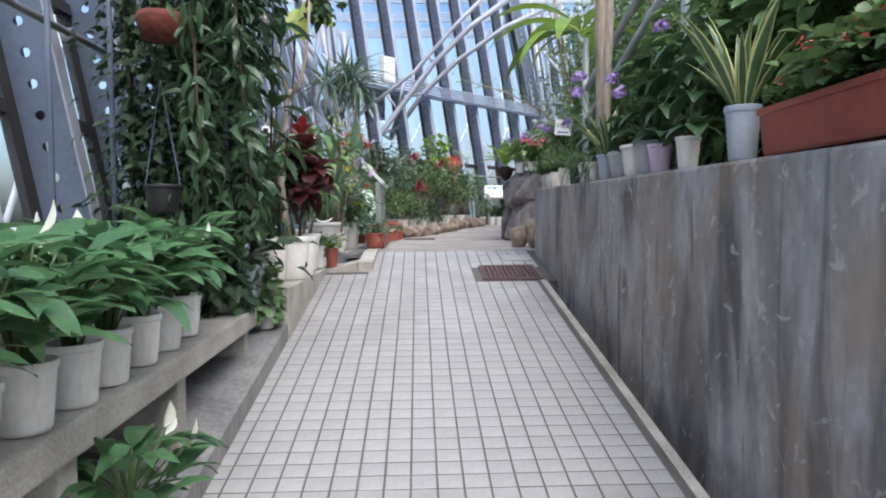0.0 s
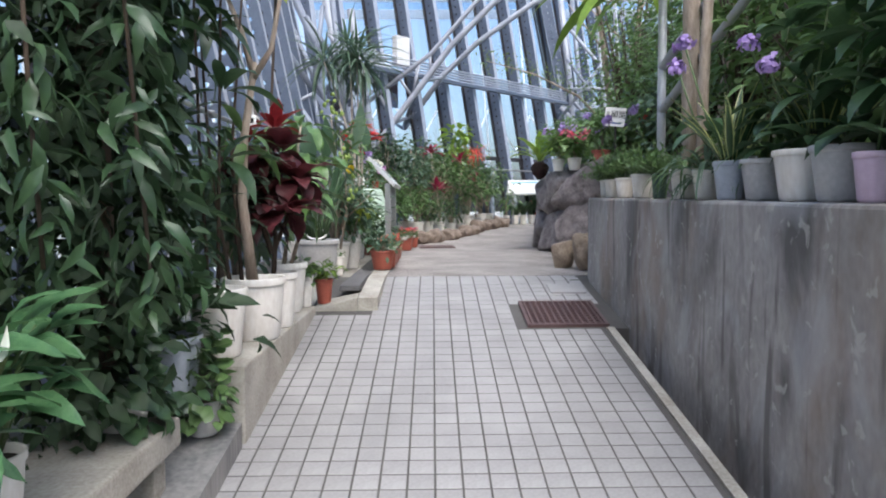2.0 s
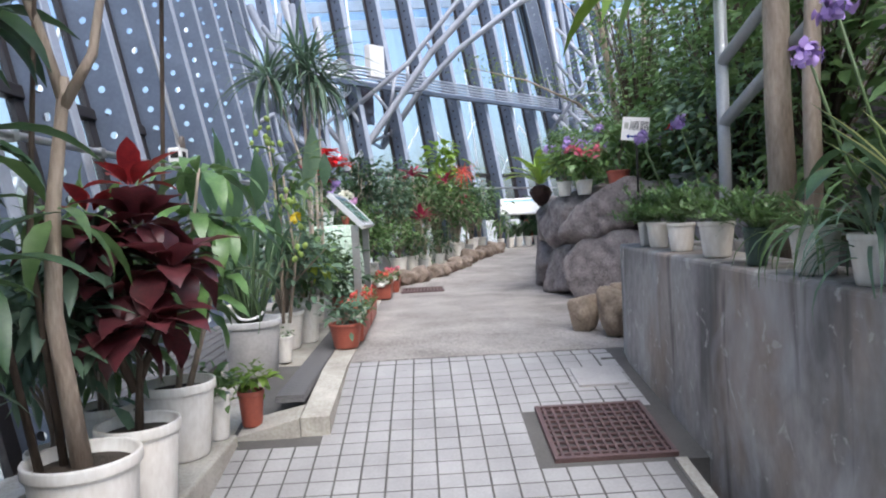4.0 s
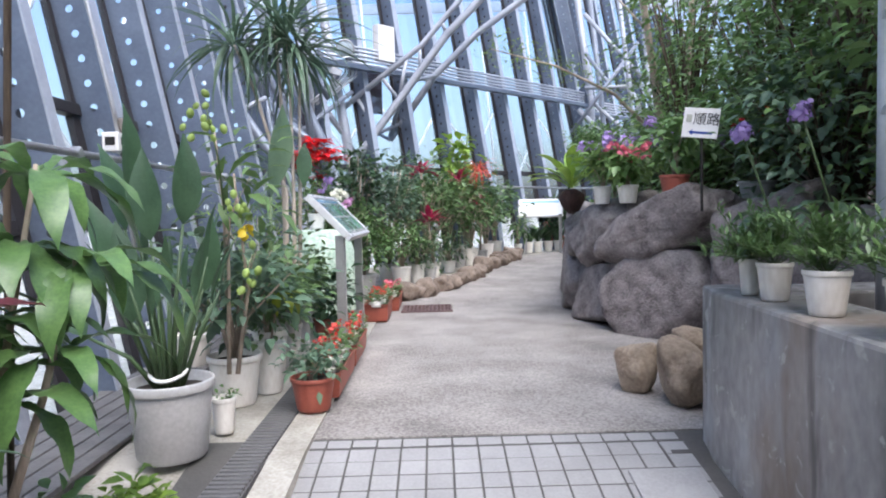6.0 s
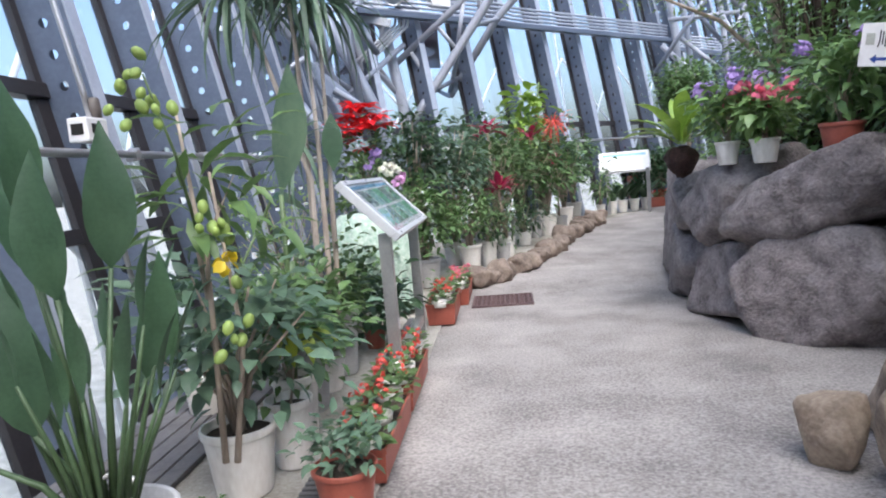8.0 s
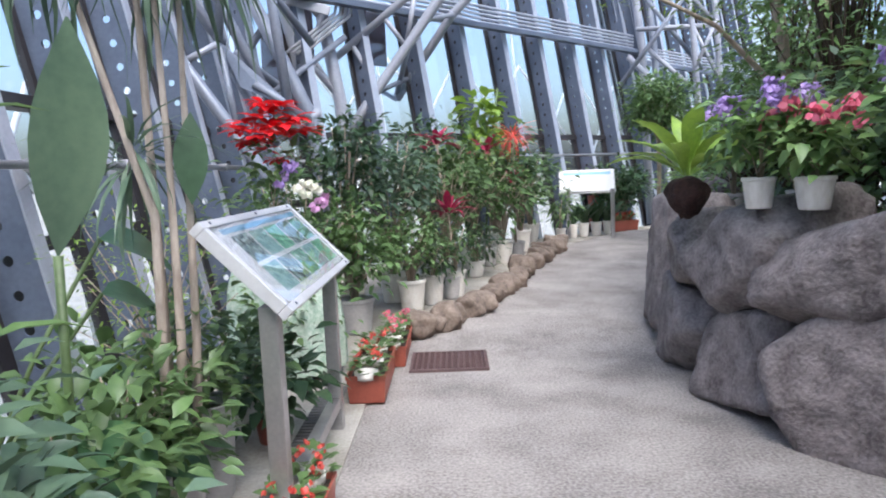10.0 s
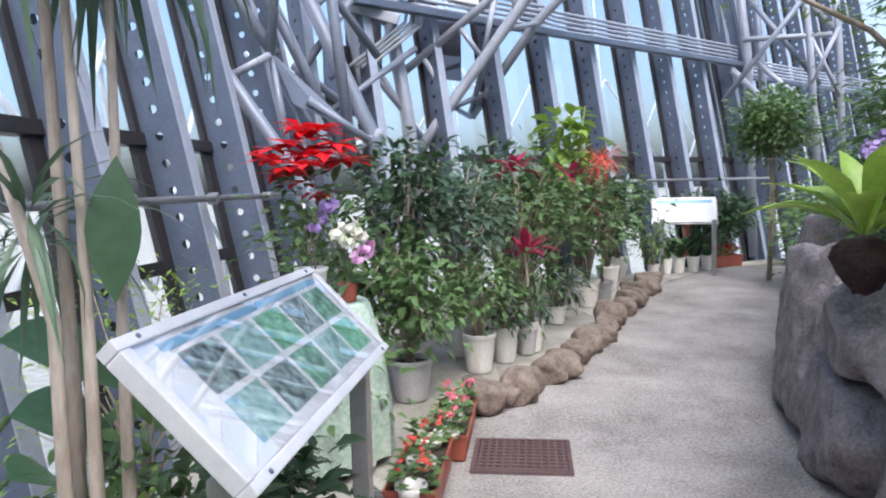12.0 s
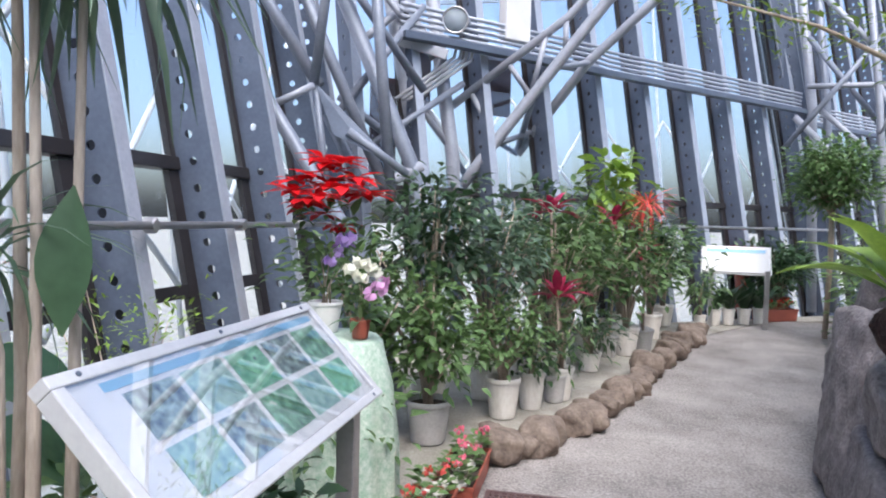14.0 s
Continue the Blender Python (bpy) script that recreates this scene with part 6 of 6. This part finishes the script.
    pot(o, r, h, material)
    crown(o, random.Random(seed), (0, 0, h * 0.86), n, length, shape, leaf, rise, "leaves")
    return o


strap_plant(pose(1.46, 5.55, wall_top(5.55) + 0.002), 1, 0.08, 0.155, POT_WHITE, "spider plant in a white pot on the concrete wall", 46, 0.34, LEAF, STRAP, (0.1, 1.3))
strap_plant(pose(1.45, 5.25, wall_top(5.25) + 0.002), 2, 0.065, 0.14, POT_WHITE, "spider plant in a white pot on the concrete wall", 40, 0.34, LEAF_GREY, STRAP, (0.1, 1.3))
SNAKE = leaf_shape(1, 0.075, 0.3, 0.5, 7, 0.45)
wide = leaf_shape(1, 0.105, 0.3, 0.5, 7, 0.45)[0]
SNAKE_EDGE = np.array([p for i in range(8) for p in (wide[3 * i], SNAKE[0][3 * i], SNAKE[0][3 * i + 2], wide[3 * i + 2])]), [q for i in range(7) for q in ((4 * i, 4 * i + 1, 4 * i + 5, 4 * i + 4), (4 * i + 2, 4 * i + 3, 4 * i + 7, 4 * i + 6))]


def snake_plant(m, seed, r, h, material, label, n, length):
    o = thing("snake_plant", m, label, "potted plant", "pots on the retaining wall")
    pot(o, r, h, material)
    for i in range(n):
        rnd = random.Random(seed * 50 + i)
        a, e = 2.399 * i, rnd.uniform(0.75, 1.5)
        d = Vector((math.cos(a) * math.cos(e), math.sin(a) * math.cos(e), math.sin(e)))
        ln = length * rnd.uniform(0.6, 1.1)
        p, u = Vector((0.03 * math.cos(a), 0.03 * math.sin(a), h * 0.84)), Vector((-math.cos(a), -math.sin(a), 0.3))
        lf = put("leaf", SNAKE_ME, o, frame_to(p, d, u, ln))
        put("margin", SNAKE_EDGE_ME, lf, None, "cream leaf margin")
    return o


SNAKE_ME = mesh("leaf", *SNAKE, LEAF_DARK, True)
SNAKE_EDGE_ME = mesh("margin", *SNAKE_EDGE, LEAF_CREAM, True)
snake_plant(pose(1.46, 4.99, wall_top(4.99) + 0.002), 1, 0.08, 0.17, POT_PALEBLUE, "cream-edged snake plant in a blue-grey pot on the wall", 24, 0.40)
strap_plant(pose(1.64, 5.0, wall_top(5.0) + 0.002), 8, 0.06, 0.16, POT_GREY, "arching grassy plant behind the wall pots", 50, 0.36, LEAF_MID, STRAP, (0.1, 1.4))
snake_plant(pose(1.66, 4.62, wall_top(4.62) + 0.002), 6, 0.07, 0.17, POT_GREY, "cream-edged snake plant behind the wall pots", 22, 0.42)
snake_plant(pose(1.80, 5.5, 1.342), 2, 0.10, 0.17, POT_GREY, "cream-edged snake plant in the raised bed", 24, 0.46)
snake_plant(pose(1.45, 3.04, wall_top(3.04) + 0.002), 3, 0.07, 0.215, POT_PALEBLUE, "tall cream-edged snake plant in a blue-grey pot", 20, 0.46)
DARKBIG = leaf_mesh("leaf", LEAF_DARK, length=1, width=0.5, bend=0.7, fold=0.2, segs=6, peak=0.42)
for i, (y, r, h, mt, lab) in enumerate(((4.71, 0.10, 0.165, POT_GREY, "grey"), (4.44, 0.108, 0.185, POT_WHITE, "white"), (4.19, 0.108, 0.185, POT_GREY, "grey"), (3.97, 0.065, 0.15, POT_PINK, "lilac"), (3.58, 0.06, 0.15, POT_WHITE, "white"))):
    o = potted("leafy_pot_plant", 1.395 + r * 0.85, y, wall_top(y) + 0.002, "dark broad-leaved plant in a %s pot on the wall" % lab, group="pots on the retaining wall")
    pot(o, r, h, mt)
    stems(o, [[(0, 0, h * 0.8), (0.05, 0.02, h + 0.25), (0.1, 0.04, h + 0.55)], [(0, 0, h * 0.8), (0.0, -0.05, h + 0.2), (0.12, -0.08, h + 0.4)]], 0.006, GREEN_STEM)
    for k in range(4):
        rosette(o, r9, (0.03 + 0.03 * k, 0.03 * (k % 2), h + 0.05 + 0.16 * k), 8, 0.19, DARKBIG, rise=(-0.5, 0.5))
potty = potted("price_tag_stake", 1.42, 4.72, 1.60, "small white plant label stuck in a pot", "plant label")
put("tag", bm_mesh("tag", box_bm(-0.003, 0.003, -0.03, 0.03, 0, 0.05, 0.001), WHITE), potty, pose(0, 0, 0, 0, 8, 25))
tr = trough(pose(1.52, 2.37, wall_top(2.37) + 0.012), 0.92, 0.24, 0.17, 33, "large reddish plastic trough of coral kalanchoe on the wall", CORAL, LEAF, False)
for i in range(26):
    blossom(tr, rp, (rp.uniform(-0.1, 0.12), -0.42 + 0.033 * i, 0.27 + rp.uniform(0, 0.10)), 0.03, 16, 0.022, CORAL, name="flower")
bush_parts(tr, random.Random(34), 0.18, 0.16, 0.13, 0.42, 46, 9, 0.06, ROUND, LEAF, trunk_r=0.003, spread=0.05, zlow=0.1)

# ---- raised bed behind the wall: rail, trunks, overhead leaves ----
hr = thing("hand_rail", pose(0, 0, 0), "pale grey pipe handrail climbing through the plants", "rail")
for p in ([(1.76, 6.85, 1.3), (1.76, 6.85, 2.9)], [(1.76, 6.85, 2.42), (1.95, 5.6, 3.05), (2.15, 4.2, 3.75)], [(1.76, 6.85, 2.12), (1.95, 5.6, 2.75), (2.15, 4.2, 3.45)], [(2.1, 5.3, 1.3), (2.1, 5.3, 3.1)]):
    put("pipe", bm_mesh("pipe", tube(p, 0.03, 10), PIPE_PALE, True), hr)
for i, (x, y, lean, r) in enumerate(((1.80, 6.35, -0.05, 0.06), (1.72, 6.0, 0.04, 0.035), (3.1, 12.6, -0.35, 0.05), (3.3, 13.0, 0.1, 0.045), (2.75, 8.2, 0.1, 0.07), (3.0, 6.9, -0.1, 0.08))):
    t = thing("tree_trunk", pose(x, y, 1.45), "bare brown tree trunk rising from the raised bed", "trunk")
    put("trunk", bm_mesh("trunk", tube([(0, 0, -0.1), (lean * 0.3, 0.02, 0.7), (lean * 0.7, -0.03, 1.6), (lean * 1.3, 0, 3.2), (lean * 1.6, 0, 4.5)], [r, r * 0.9, r * 0.85, r * 0.8, r * 0.7], 10), BARK, True), t)
    for k in range(3):
        a = k * 2.1 + i
        put("branch", bm_mesh("branch", tube([(lean, 0, 2.4 + 0.3 * k), (lean + 0.4 * math.cos(a), 0.4 * math.sin(a), 2.8 + 0.3 * k), (lean + 0.9 * math.cos(a), 0.9 * math.sin(a), 3.3 + 0.3 * k)], [0.02, 0.015, 0.008], 6), BARK, True), t)
bb = thing("bird_nest_plant", pose(1.72, 6.85, 2.95), "bright green long-leaved plant perched high on a trunk", "plant")
LONG = leaf_mesh("leaf", LEAF_BRIGHT, length=1.0, width=0.2, bend=1.1, fold=0.3, segs=9, peak=0.55)
for a, e, ln in ((2.6, 0.15, 0.8), (3.1, 0.4, 0.85), (3.6, 0.1, 0.75), (2.2, 0.6, 0.7), (4.2, 0.3, 0.7), (4.9, 0.5, 0.6), (1.2, 0.5, 0.6), (0.2, 0.5, 0.6), (3.3, -0.1, 0.6), (5.6, 0.4, 0.5), (2.9, 0.8, 0.8)):
    put("leaf", LONG, bb, frame_to((0, 0, 0), (math.cos(a) * math.cos(e), math.sin(a) * math.cos(e), math.sin(e)), (0, 0, 1), ln * 1.2))
for i, (x, y, z) in enumerate(((1.30, 5.15, 2.19), (1.34, 5.35, 2.12), (1.40, 4.55, 1.97), (1.5, 4.1, 2.25), (1.66, 7.19, 2.17), (1.49, 7.3, 2.11), (1.42, 4.75, 2.1))):
    o = thing("violet_flower", pose(x, y, 1.34), "violet flower head on a tall leafy stem", "flower", "violet flowers of the raised bed")
    put("stem", bm_mesh("stem", tube([(0.42, 0, 0), (0.12, 0.02, (z - 1.34) * 0.6), (0, 0, z - 1.34)], 0.005, 5), GREEN_STEM, True), o)
    blossom(o, rp, (0, 0, z - 1.34), 0.042, 60, 0.03, PURPLE)
    rosette(o, rp, (0.12, 0.02, (z - 1.34) * 0.6), 6, 0.17, DARKBIG, rise=(-0.4, 0.4))


# ---- shrubs of the raised bed ----
def shrub(x, y, z, h, rx, ry, tips, per, size, shape, leaf, seed, label, bark=BARK_DARK, zlow=0.05, spread=0.13):
    o = thing("shrub", pose(x, y, z), label, "shrub", "shrubs of the raised bed")
    bush_parts(o, random.Random(seed), 0, h, rx, ry, tips, per, size, shape, leaf, bark, 0.016, spread, 0.1, zlow)
    return o


SH = [
    (2.35, 2.6, 1.6, 0.45, 0.6, 0.13, OVATE, 0), (2.3, 3.7, 1.9, 0.5, 0.6, 0.14, OVATE, 0), (2.35, 4.7, 1.7, 0.45, 0.6, 0.13, OVATE, 0), (2.5, 5.7, 2.1, 0.5, 0.6, 0.10, OVATE, 1), (2.9, 4.4, 3.0, 0.6, 0.8, 0.13, OVATE, 0), (2.9, 6.4, 3.2, 0.6, 0.8, 0.10, OVATE, 1),
    (2.6, 7.4, 2.2, 0.5, 0.6, 0.09, OVATE, 1), (3.0, 8.2, 2.9, 0.6, 0.7, 0.08, LANCE, 1), (2.75, 8.9, 1.3, 0.5, 0.5, 0.09, OVATE, 2), (2.9, 9.6, 1.6, 0.6, 0.6, 0.09, OVATE, 0), (2.55, 10.4, 1.15, 0.45, 0.5, 0.09, OVATE, 0), (3.2, 10.6, 2.6, 0.7, 0.8, 0.08, LANCE, 1), (2.7, 11.4, 1.1, 0.5, 0.6, 0.09, OVATE, 2),
    (3.3, 12.2, 2.6, 0.7, 0.8, 0.09, LANCE, 1), (3.0, 13.2, 1.4, 0.6, 0.7, 0.08, OVATE, 0), (3.7, 14.2, 2.2, 0.7, 0.8, 0.09, OVATE, 1), (3.4, 15.6, 1.0, 0.5, 0.6, 0.09, OVATE, 0), (4.4, 16.4, 2.0, 0.7, 0.7, 0.09, OVATE, 1), (3.5, 9.2, 3.3, 0.8, 0.9, 0.09, LANCE, 1), (3.6, 11.4, 3.6, 0.8, 0.9, 0.08, LANCE, 1), (3.0, 1.4, 2.6, 0.6, 0.8, 0.13, OVATE, 0), (2.2, 1.2, 1.5, 0.4, 0.6, 0.12, OVATE, 0), (4.2, 18.0, 1.2, 0.6, 0.6, 0.09, OVATE, 0), (5.2, 17.5, 2.6, 0.8, 0.8, 0.09, OVATE, 1), (3.1, 10.0, 3.2, 0.6, 0.7, 0.08, OVATE, 1), (3.0, 12.0, 3.6, 0.7, 0.8, 0.07, OVATE, 1), (3.3, 13.4, 3.4, 0.7, 0.8, 0.07, OVATE, 1), (2.9, 8.9, 3.0, 0.55, 0.6, 0.08, OVATE, 1), (4.3, 15.2, 3.6, 0.8, 0.8, 0.08, OVATE, 1),
]
LEAFSET = (LEAF_MID, LEAF_MID, LEAF_GREY)
LABS = ("dense dark green shrub in the raised bed", "tall mid-green leafy shrub in the raised bed", "low blue-green shrub in the raised bed")
for i, (x, y, h, rx, ry, size, shp, c) in enumerate(SH):
    shrub(x, y, 1.34 if y < 7.3 else (1.6 if y < 14.6 else 1.08), h, rx, ry, int(40 + 27 * h) if h > 2 else int(52 + 38 * h), 9, size * (1.15 if h > 2 else 1.0), shp, LEAFSET[c], 500 + i, LABS[c])
ball = thing("ball_tree", pose(2.95, 16.2, 1.08), "small clipped round tree on a thin trunk", "tree")
put("trunk", bm_mesh("trunk", tube([(0, 0, 0), (0.02, 0, 1.0), (0, 0, 1.75)], 0.03, 8), BARK, True), ball)
bush_parts(ball, random.Random(88), 1.35, 0.75, 0.46, 0.46, 170, 12, 0.075, OVATE, LEAF, trunk_r=0.01, zlow=0.05, spread=0.08)
hang2 = thing("overhanging_branch", pose(3.1, 12.8, 1.6), "arching branch with feathery light green leaves", "tree")
put("branch", bm_mesh("branch", tube([(0, 0, 0), (-0.12, 0, 1.0), (-0.7, -0.1, 1.55), (-1.4, -0.25, 1.86), (-2.15, -0.45, 2.02)], [0.04, 0.03, 0.02, 0.012, 0.005], 7), BARK, True), hang2)
P, D, U, S = [], [], [], []
for i in range(460):
    t = rp.random()
    c = Vector((-0.5 - 1.75 * t, -0.1 - 0.4 * t, 1.62 + 0.42 * t)) + Vector((rp.gauss(0, 0.14), rp.gauss(0, 0.2), rp.gauss(0.02, 0.09)))
    P.append(c)
    D.append((rp.uniform(-1, 1), rp.uniform(-1, 1), rp.uniform(-0.4, 0.2)))
    U.append((0, 0, 1))
    S.append(rp.uniform(0.05, 0.09))
put("foliage", scatter("foliage", FINE, P, D, U, S, LEAF_BRIGHT), hang2)


def cliff():
    """An uneven dark rock face that backs the raised bed."""
    ys, zs = np.linspace(-2.5, 13.5, 110), np.linspace(1.0, 5.2, 36)
    v, f = [], []
    for y in ys:
        for z in zs:
            d = noise.noise(Vector((y * 0.55, z * 0.7, 3))) * 0.55 + noise.noise(Vector((y * 1.7, z * 1.9, 9))) * 0.22 + noise.noise(Vector((y * 5, z * 5, 1))) * 0.07
            v.append((4.1 + 0.25 * (z - 1) + d, y, z))
    n = len(zs)
    for i in range(len(ys) - 1):
        for k in range(n - 1):
            a = i * n + k
            f.append((a, a + 1, a + n + 1, a + n))
    m = len(v)
    v += [(6.4, -2.5, 1.0), (6.4, -2.5, 5.2), (6.4, 13.5, 1.0), (6.4, 13.5, 5.2)]
    f += [tuple([m + 1, m] + [k for k in range(n)]), tuple([m + 2, m + 3] + [(len(ys) - 1) * n + k for k in range(n - 1, -1, -1)]), tuple([i * n + n - 1 for i in range(len(ys))] + [m + 3, m + 1])]
    return mesh("rock_cliff", v, f, ROCK, True)


tagged(put("rock_cliff", cliff()), "dark uneven artificial rock face behind the shrubs", "rock", kind="structure")

# ---- plants on the boulders ----
fern = potted("bird_nest_fern", 1.49, 10.68, 1.85, "bright green nest fern growing on a dark root ball")
root = bmesh.new()
bmesh.ops.create_icosphere(root, subdivisions=3, radius=1)
for v in root.verts:
    v.co = Vector((v.co.x * (0.10 + 0.035 * v.co.z), v.co.y * (0.12 + 0.04 * v.co.z), v.co.z * 0.11)) * (1 + 0.2 * noise.noise(v.co * 3) + 0.1 * noise.noise(v.co * 9))
put("root_ball", bm_mesh("root_ball", root, mat("dark_root_fibre", (0.045, 0.02, 0.018), 0.95, color2=(0.02, 0.01, 0.009), scale=30, bump=0.9), True), fern, Matrix.Translation((0, 0, 0.05)), "dark brown root ball")
FROND = leaf_mesh("frond", LEAF_BRIGHT, length=1.0, width=0.22, bend=0.75, fold=0.35, segs=10, peak=0.6, wave=0.05)
for i in range(20):
    a, e = 2.399 * i, 0.42 + 0.048 * i
    put("frond", FROND, fern, frame_to((0.02 * math.cos(a), 0.02 * math.sin(a), 0.17), (math.cos(a) * math.cos(e), math.sin(a) * math.cos(e), math.sin(e)), (0, 0, 1), rp.uniform(0.40, 0.52)))


def flowering(x, y, z, r, h, mt, flower, label, seed, bh=0.3, n=12, big=False):
    rnd = random.Random(seed)
    o = potted("flowering_plant", x, y, z, label, group="flower pots on the boulders")
    pot(o, r, h, mt)
    bush_parts(o, rnd, h * 0.86, bh, 0.17, 0.17, 24, 7, 0.085, OVATE, LEAF_MID, trunk_r=0.005, zlow=0.35, spread=0.06)
    for i in range(n):
        a, rr = 2.399 * i, 0.2 * math.sqrt((i + 0.5) / n)
        zz = h + bh * (0.95 - 4 * rr * rr) + rnd.uniform(-0.03, 0.05)
        blossom(o, rnd, (rr * math.cos(a), rr * math.sin(a), zz), 0.05 if big else 0.036, 60 if big else 12, 0.034 if big else 0.05, flower)
    return o


flowering(1.63, 10.14, 1.87, 0.075, 0.14, POT_WHITE, PURPLE, "violet-flowering plant in a white pot on the boulders", 600, 0.36, 7, True)
flowering(1.78, 9.95, 1.87, 0.085, 0.14, POT_WHITE, PINK, "pink busy lizzie in a white pot on the boulders", 601, 0.28, 12)
flowering(1.96, 9.42, 1.885, 0.105, 0.17, POT_TERRA, PURPLE, "violet-flowering plant in a terracotta-coloured pot", 602, 0.42, 2, True)
flowering(2.40, 10.2, 1.75, 0.10, 0.17, POT_WHITE, PURPLE, "violet-flowering shrub behind the boulders", 603, 0.55, 6, True)
flowering(2.55, 9.45, 1.86, 0.13, 0.14, POT_GREY, RED, "red-flowering plant in a grey bowl", 604, 0.45, 4)
flowering(2.80, 9.15, 1.95, 0.15, 0.13, POT_WHITE, PURPLE, "violet-flowering plant in a pale bowl", 605, 0.40, 3, True)
flowering(2.3, 11.1, 1.75, 0.09, 0.15, POT_GREY, PURPLE, "violet hydrangea-like shrub beyond the fern", 606, 0.6, 6, True)
flowering(2.1, 11.6, 1.72, 0.09, 0.15, POT_GREY, PURPLE, "violet hydrangea-like shrub beyond the fern", 607, 0.55, 5, True)

# ---- route sign ----
sg = thing("route_sign", look((2.02, 9.10, 2.37), (-0.2, 6.3, 2.35), 9), "small white route sign with black characters and a blue arrow", "sign")
put("board", bm_mesh("board", box_bm(-0.115, 0.115, -0.095, 0.095, -0.004, 0.0, 0.001), WHITE), sg, Matrix.Rotation(math.pi, 4, "Y"))
txt = bpy.data.curves.new("lettering", "FONT")
txt.body, txt.size, txt.extrude, txt.align_x = "順路", 0.085, 0.0008, "CENTER"
txt.materials.append(BLACK)
put("lettering", txt, sg, Matrix.Rotation(math.pi, 4, "Y") @ Matrix.Translation((0.035, -0.005, 0.0012)), "black characters")
put("arrow", mesh("arrow", [(-0.07, -0.062, 0.001), (-0.045, -0.042, 0.001), (-0.045, -0.055, 0.001), (0.08, -0.055, 0.001), (0.08, -0.069, 0.001), (-0.045, -0.069, 0.001), (-0.045, -0.082, 0.001)], [(0, 6, 5, 4, 3, 2, 1)], mat("blue_sign_ink", (0.02, 0.06, 0.30), 0.4, bump=0)), sg, Matrix.Rotation(math.pi, 4, "Y"), "blue arrow")
put("picture", bm_mesh("picture", box_bm(-0.095, -0.06, 0.0, 0.05, 0.0005, 0.0015), mat("pale_print", (0.45, 0.47, 0.42), 0.4, bump=0)), sg, Matrix.Rotation(math.pi, 4, "Y"), "faded small print")
put("stake", bm_mesh("stake", tube([(2.03, 9.11, 2.30), (2.03, 9.11, 1.80)], 0.009, 6), BLACK), sg, sg.matrix_world.inverted())

# ---- floor tiles ----
def tile_bm(s):
    bm = box_bm(-s / 2, s / 2, -s / 2, s / 2, -0.004, 0.005, 0.0)
    es = [e for e in bm.edges if all(v.co.z > 0 for v in e.verts)]
    bmesh.ops.bevel(bm, geom=es, offset=0.002, segments=1, affect="EDGES")
    return bm


TILE_ME = bm_mesh("tile", tile_bm(PITCH - 0.008), TILE)
tv = [tuple(v.co) for v in TILE_ME.vertices]
tf = [tuple(p.vertices) for p in TILE_ME.polygons]
SLOPE = Matrix.Rotation(math.atan(0.16), 4, "X")
cols = int((RAMP_X1 - RAMP_X0) / PITCH)
x_start = RAMP_X0 + PITCH / 2
rest_v, rest_f = [], []
rt = random.Random(5)
y = -2.8
while y < TILE_END - PITCH * 0.4:
    for c in range(cols + 2):
        x = x_start + c * PITCH + (0.004 if c >= cols else 0)
        if c >= cols and (y < 6.25 or x + PITCH / 2 > 1.37):
            continue
        if 0.70 < x + 0.02 and x - 0.02 < 1.25 and 6.14 < y < 6.70:
            if not (x - PITCH / 2 > 1.225):
                continue
        if x < -0.23 and y > 6.50:
            continue
        m = Matrix.Translation((x, y, gz(y) - 0.0085 + rt.uniform(-0.0006, 0.0006))) @ SLOPE @ pose(0, 0, 0, rt.uniform(-0.25, 0.25), rt.uniform(-0.25, 0.25), 0)
        if 2.95 < y < 4.65 and c < cols:
            put("tile", TILE_ME, ramp, m)
        else:
            k = len(rest_v)
            rest_v += [tuple(m @ Vector(v)) for v in tv]
            rest_f += [tuple(i + k for i in q) for q in tf]
    y += PITCH * math.cos(math.atan(0.16))
tagged(put("tile_field", mesh("tile_field", rest_v, rest_f, TILE), ramp), "square whitish floor tiles", kind="stuff")
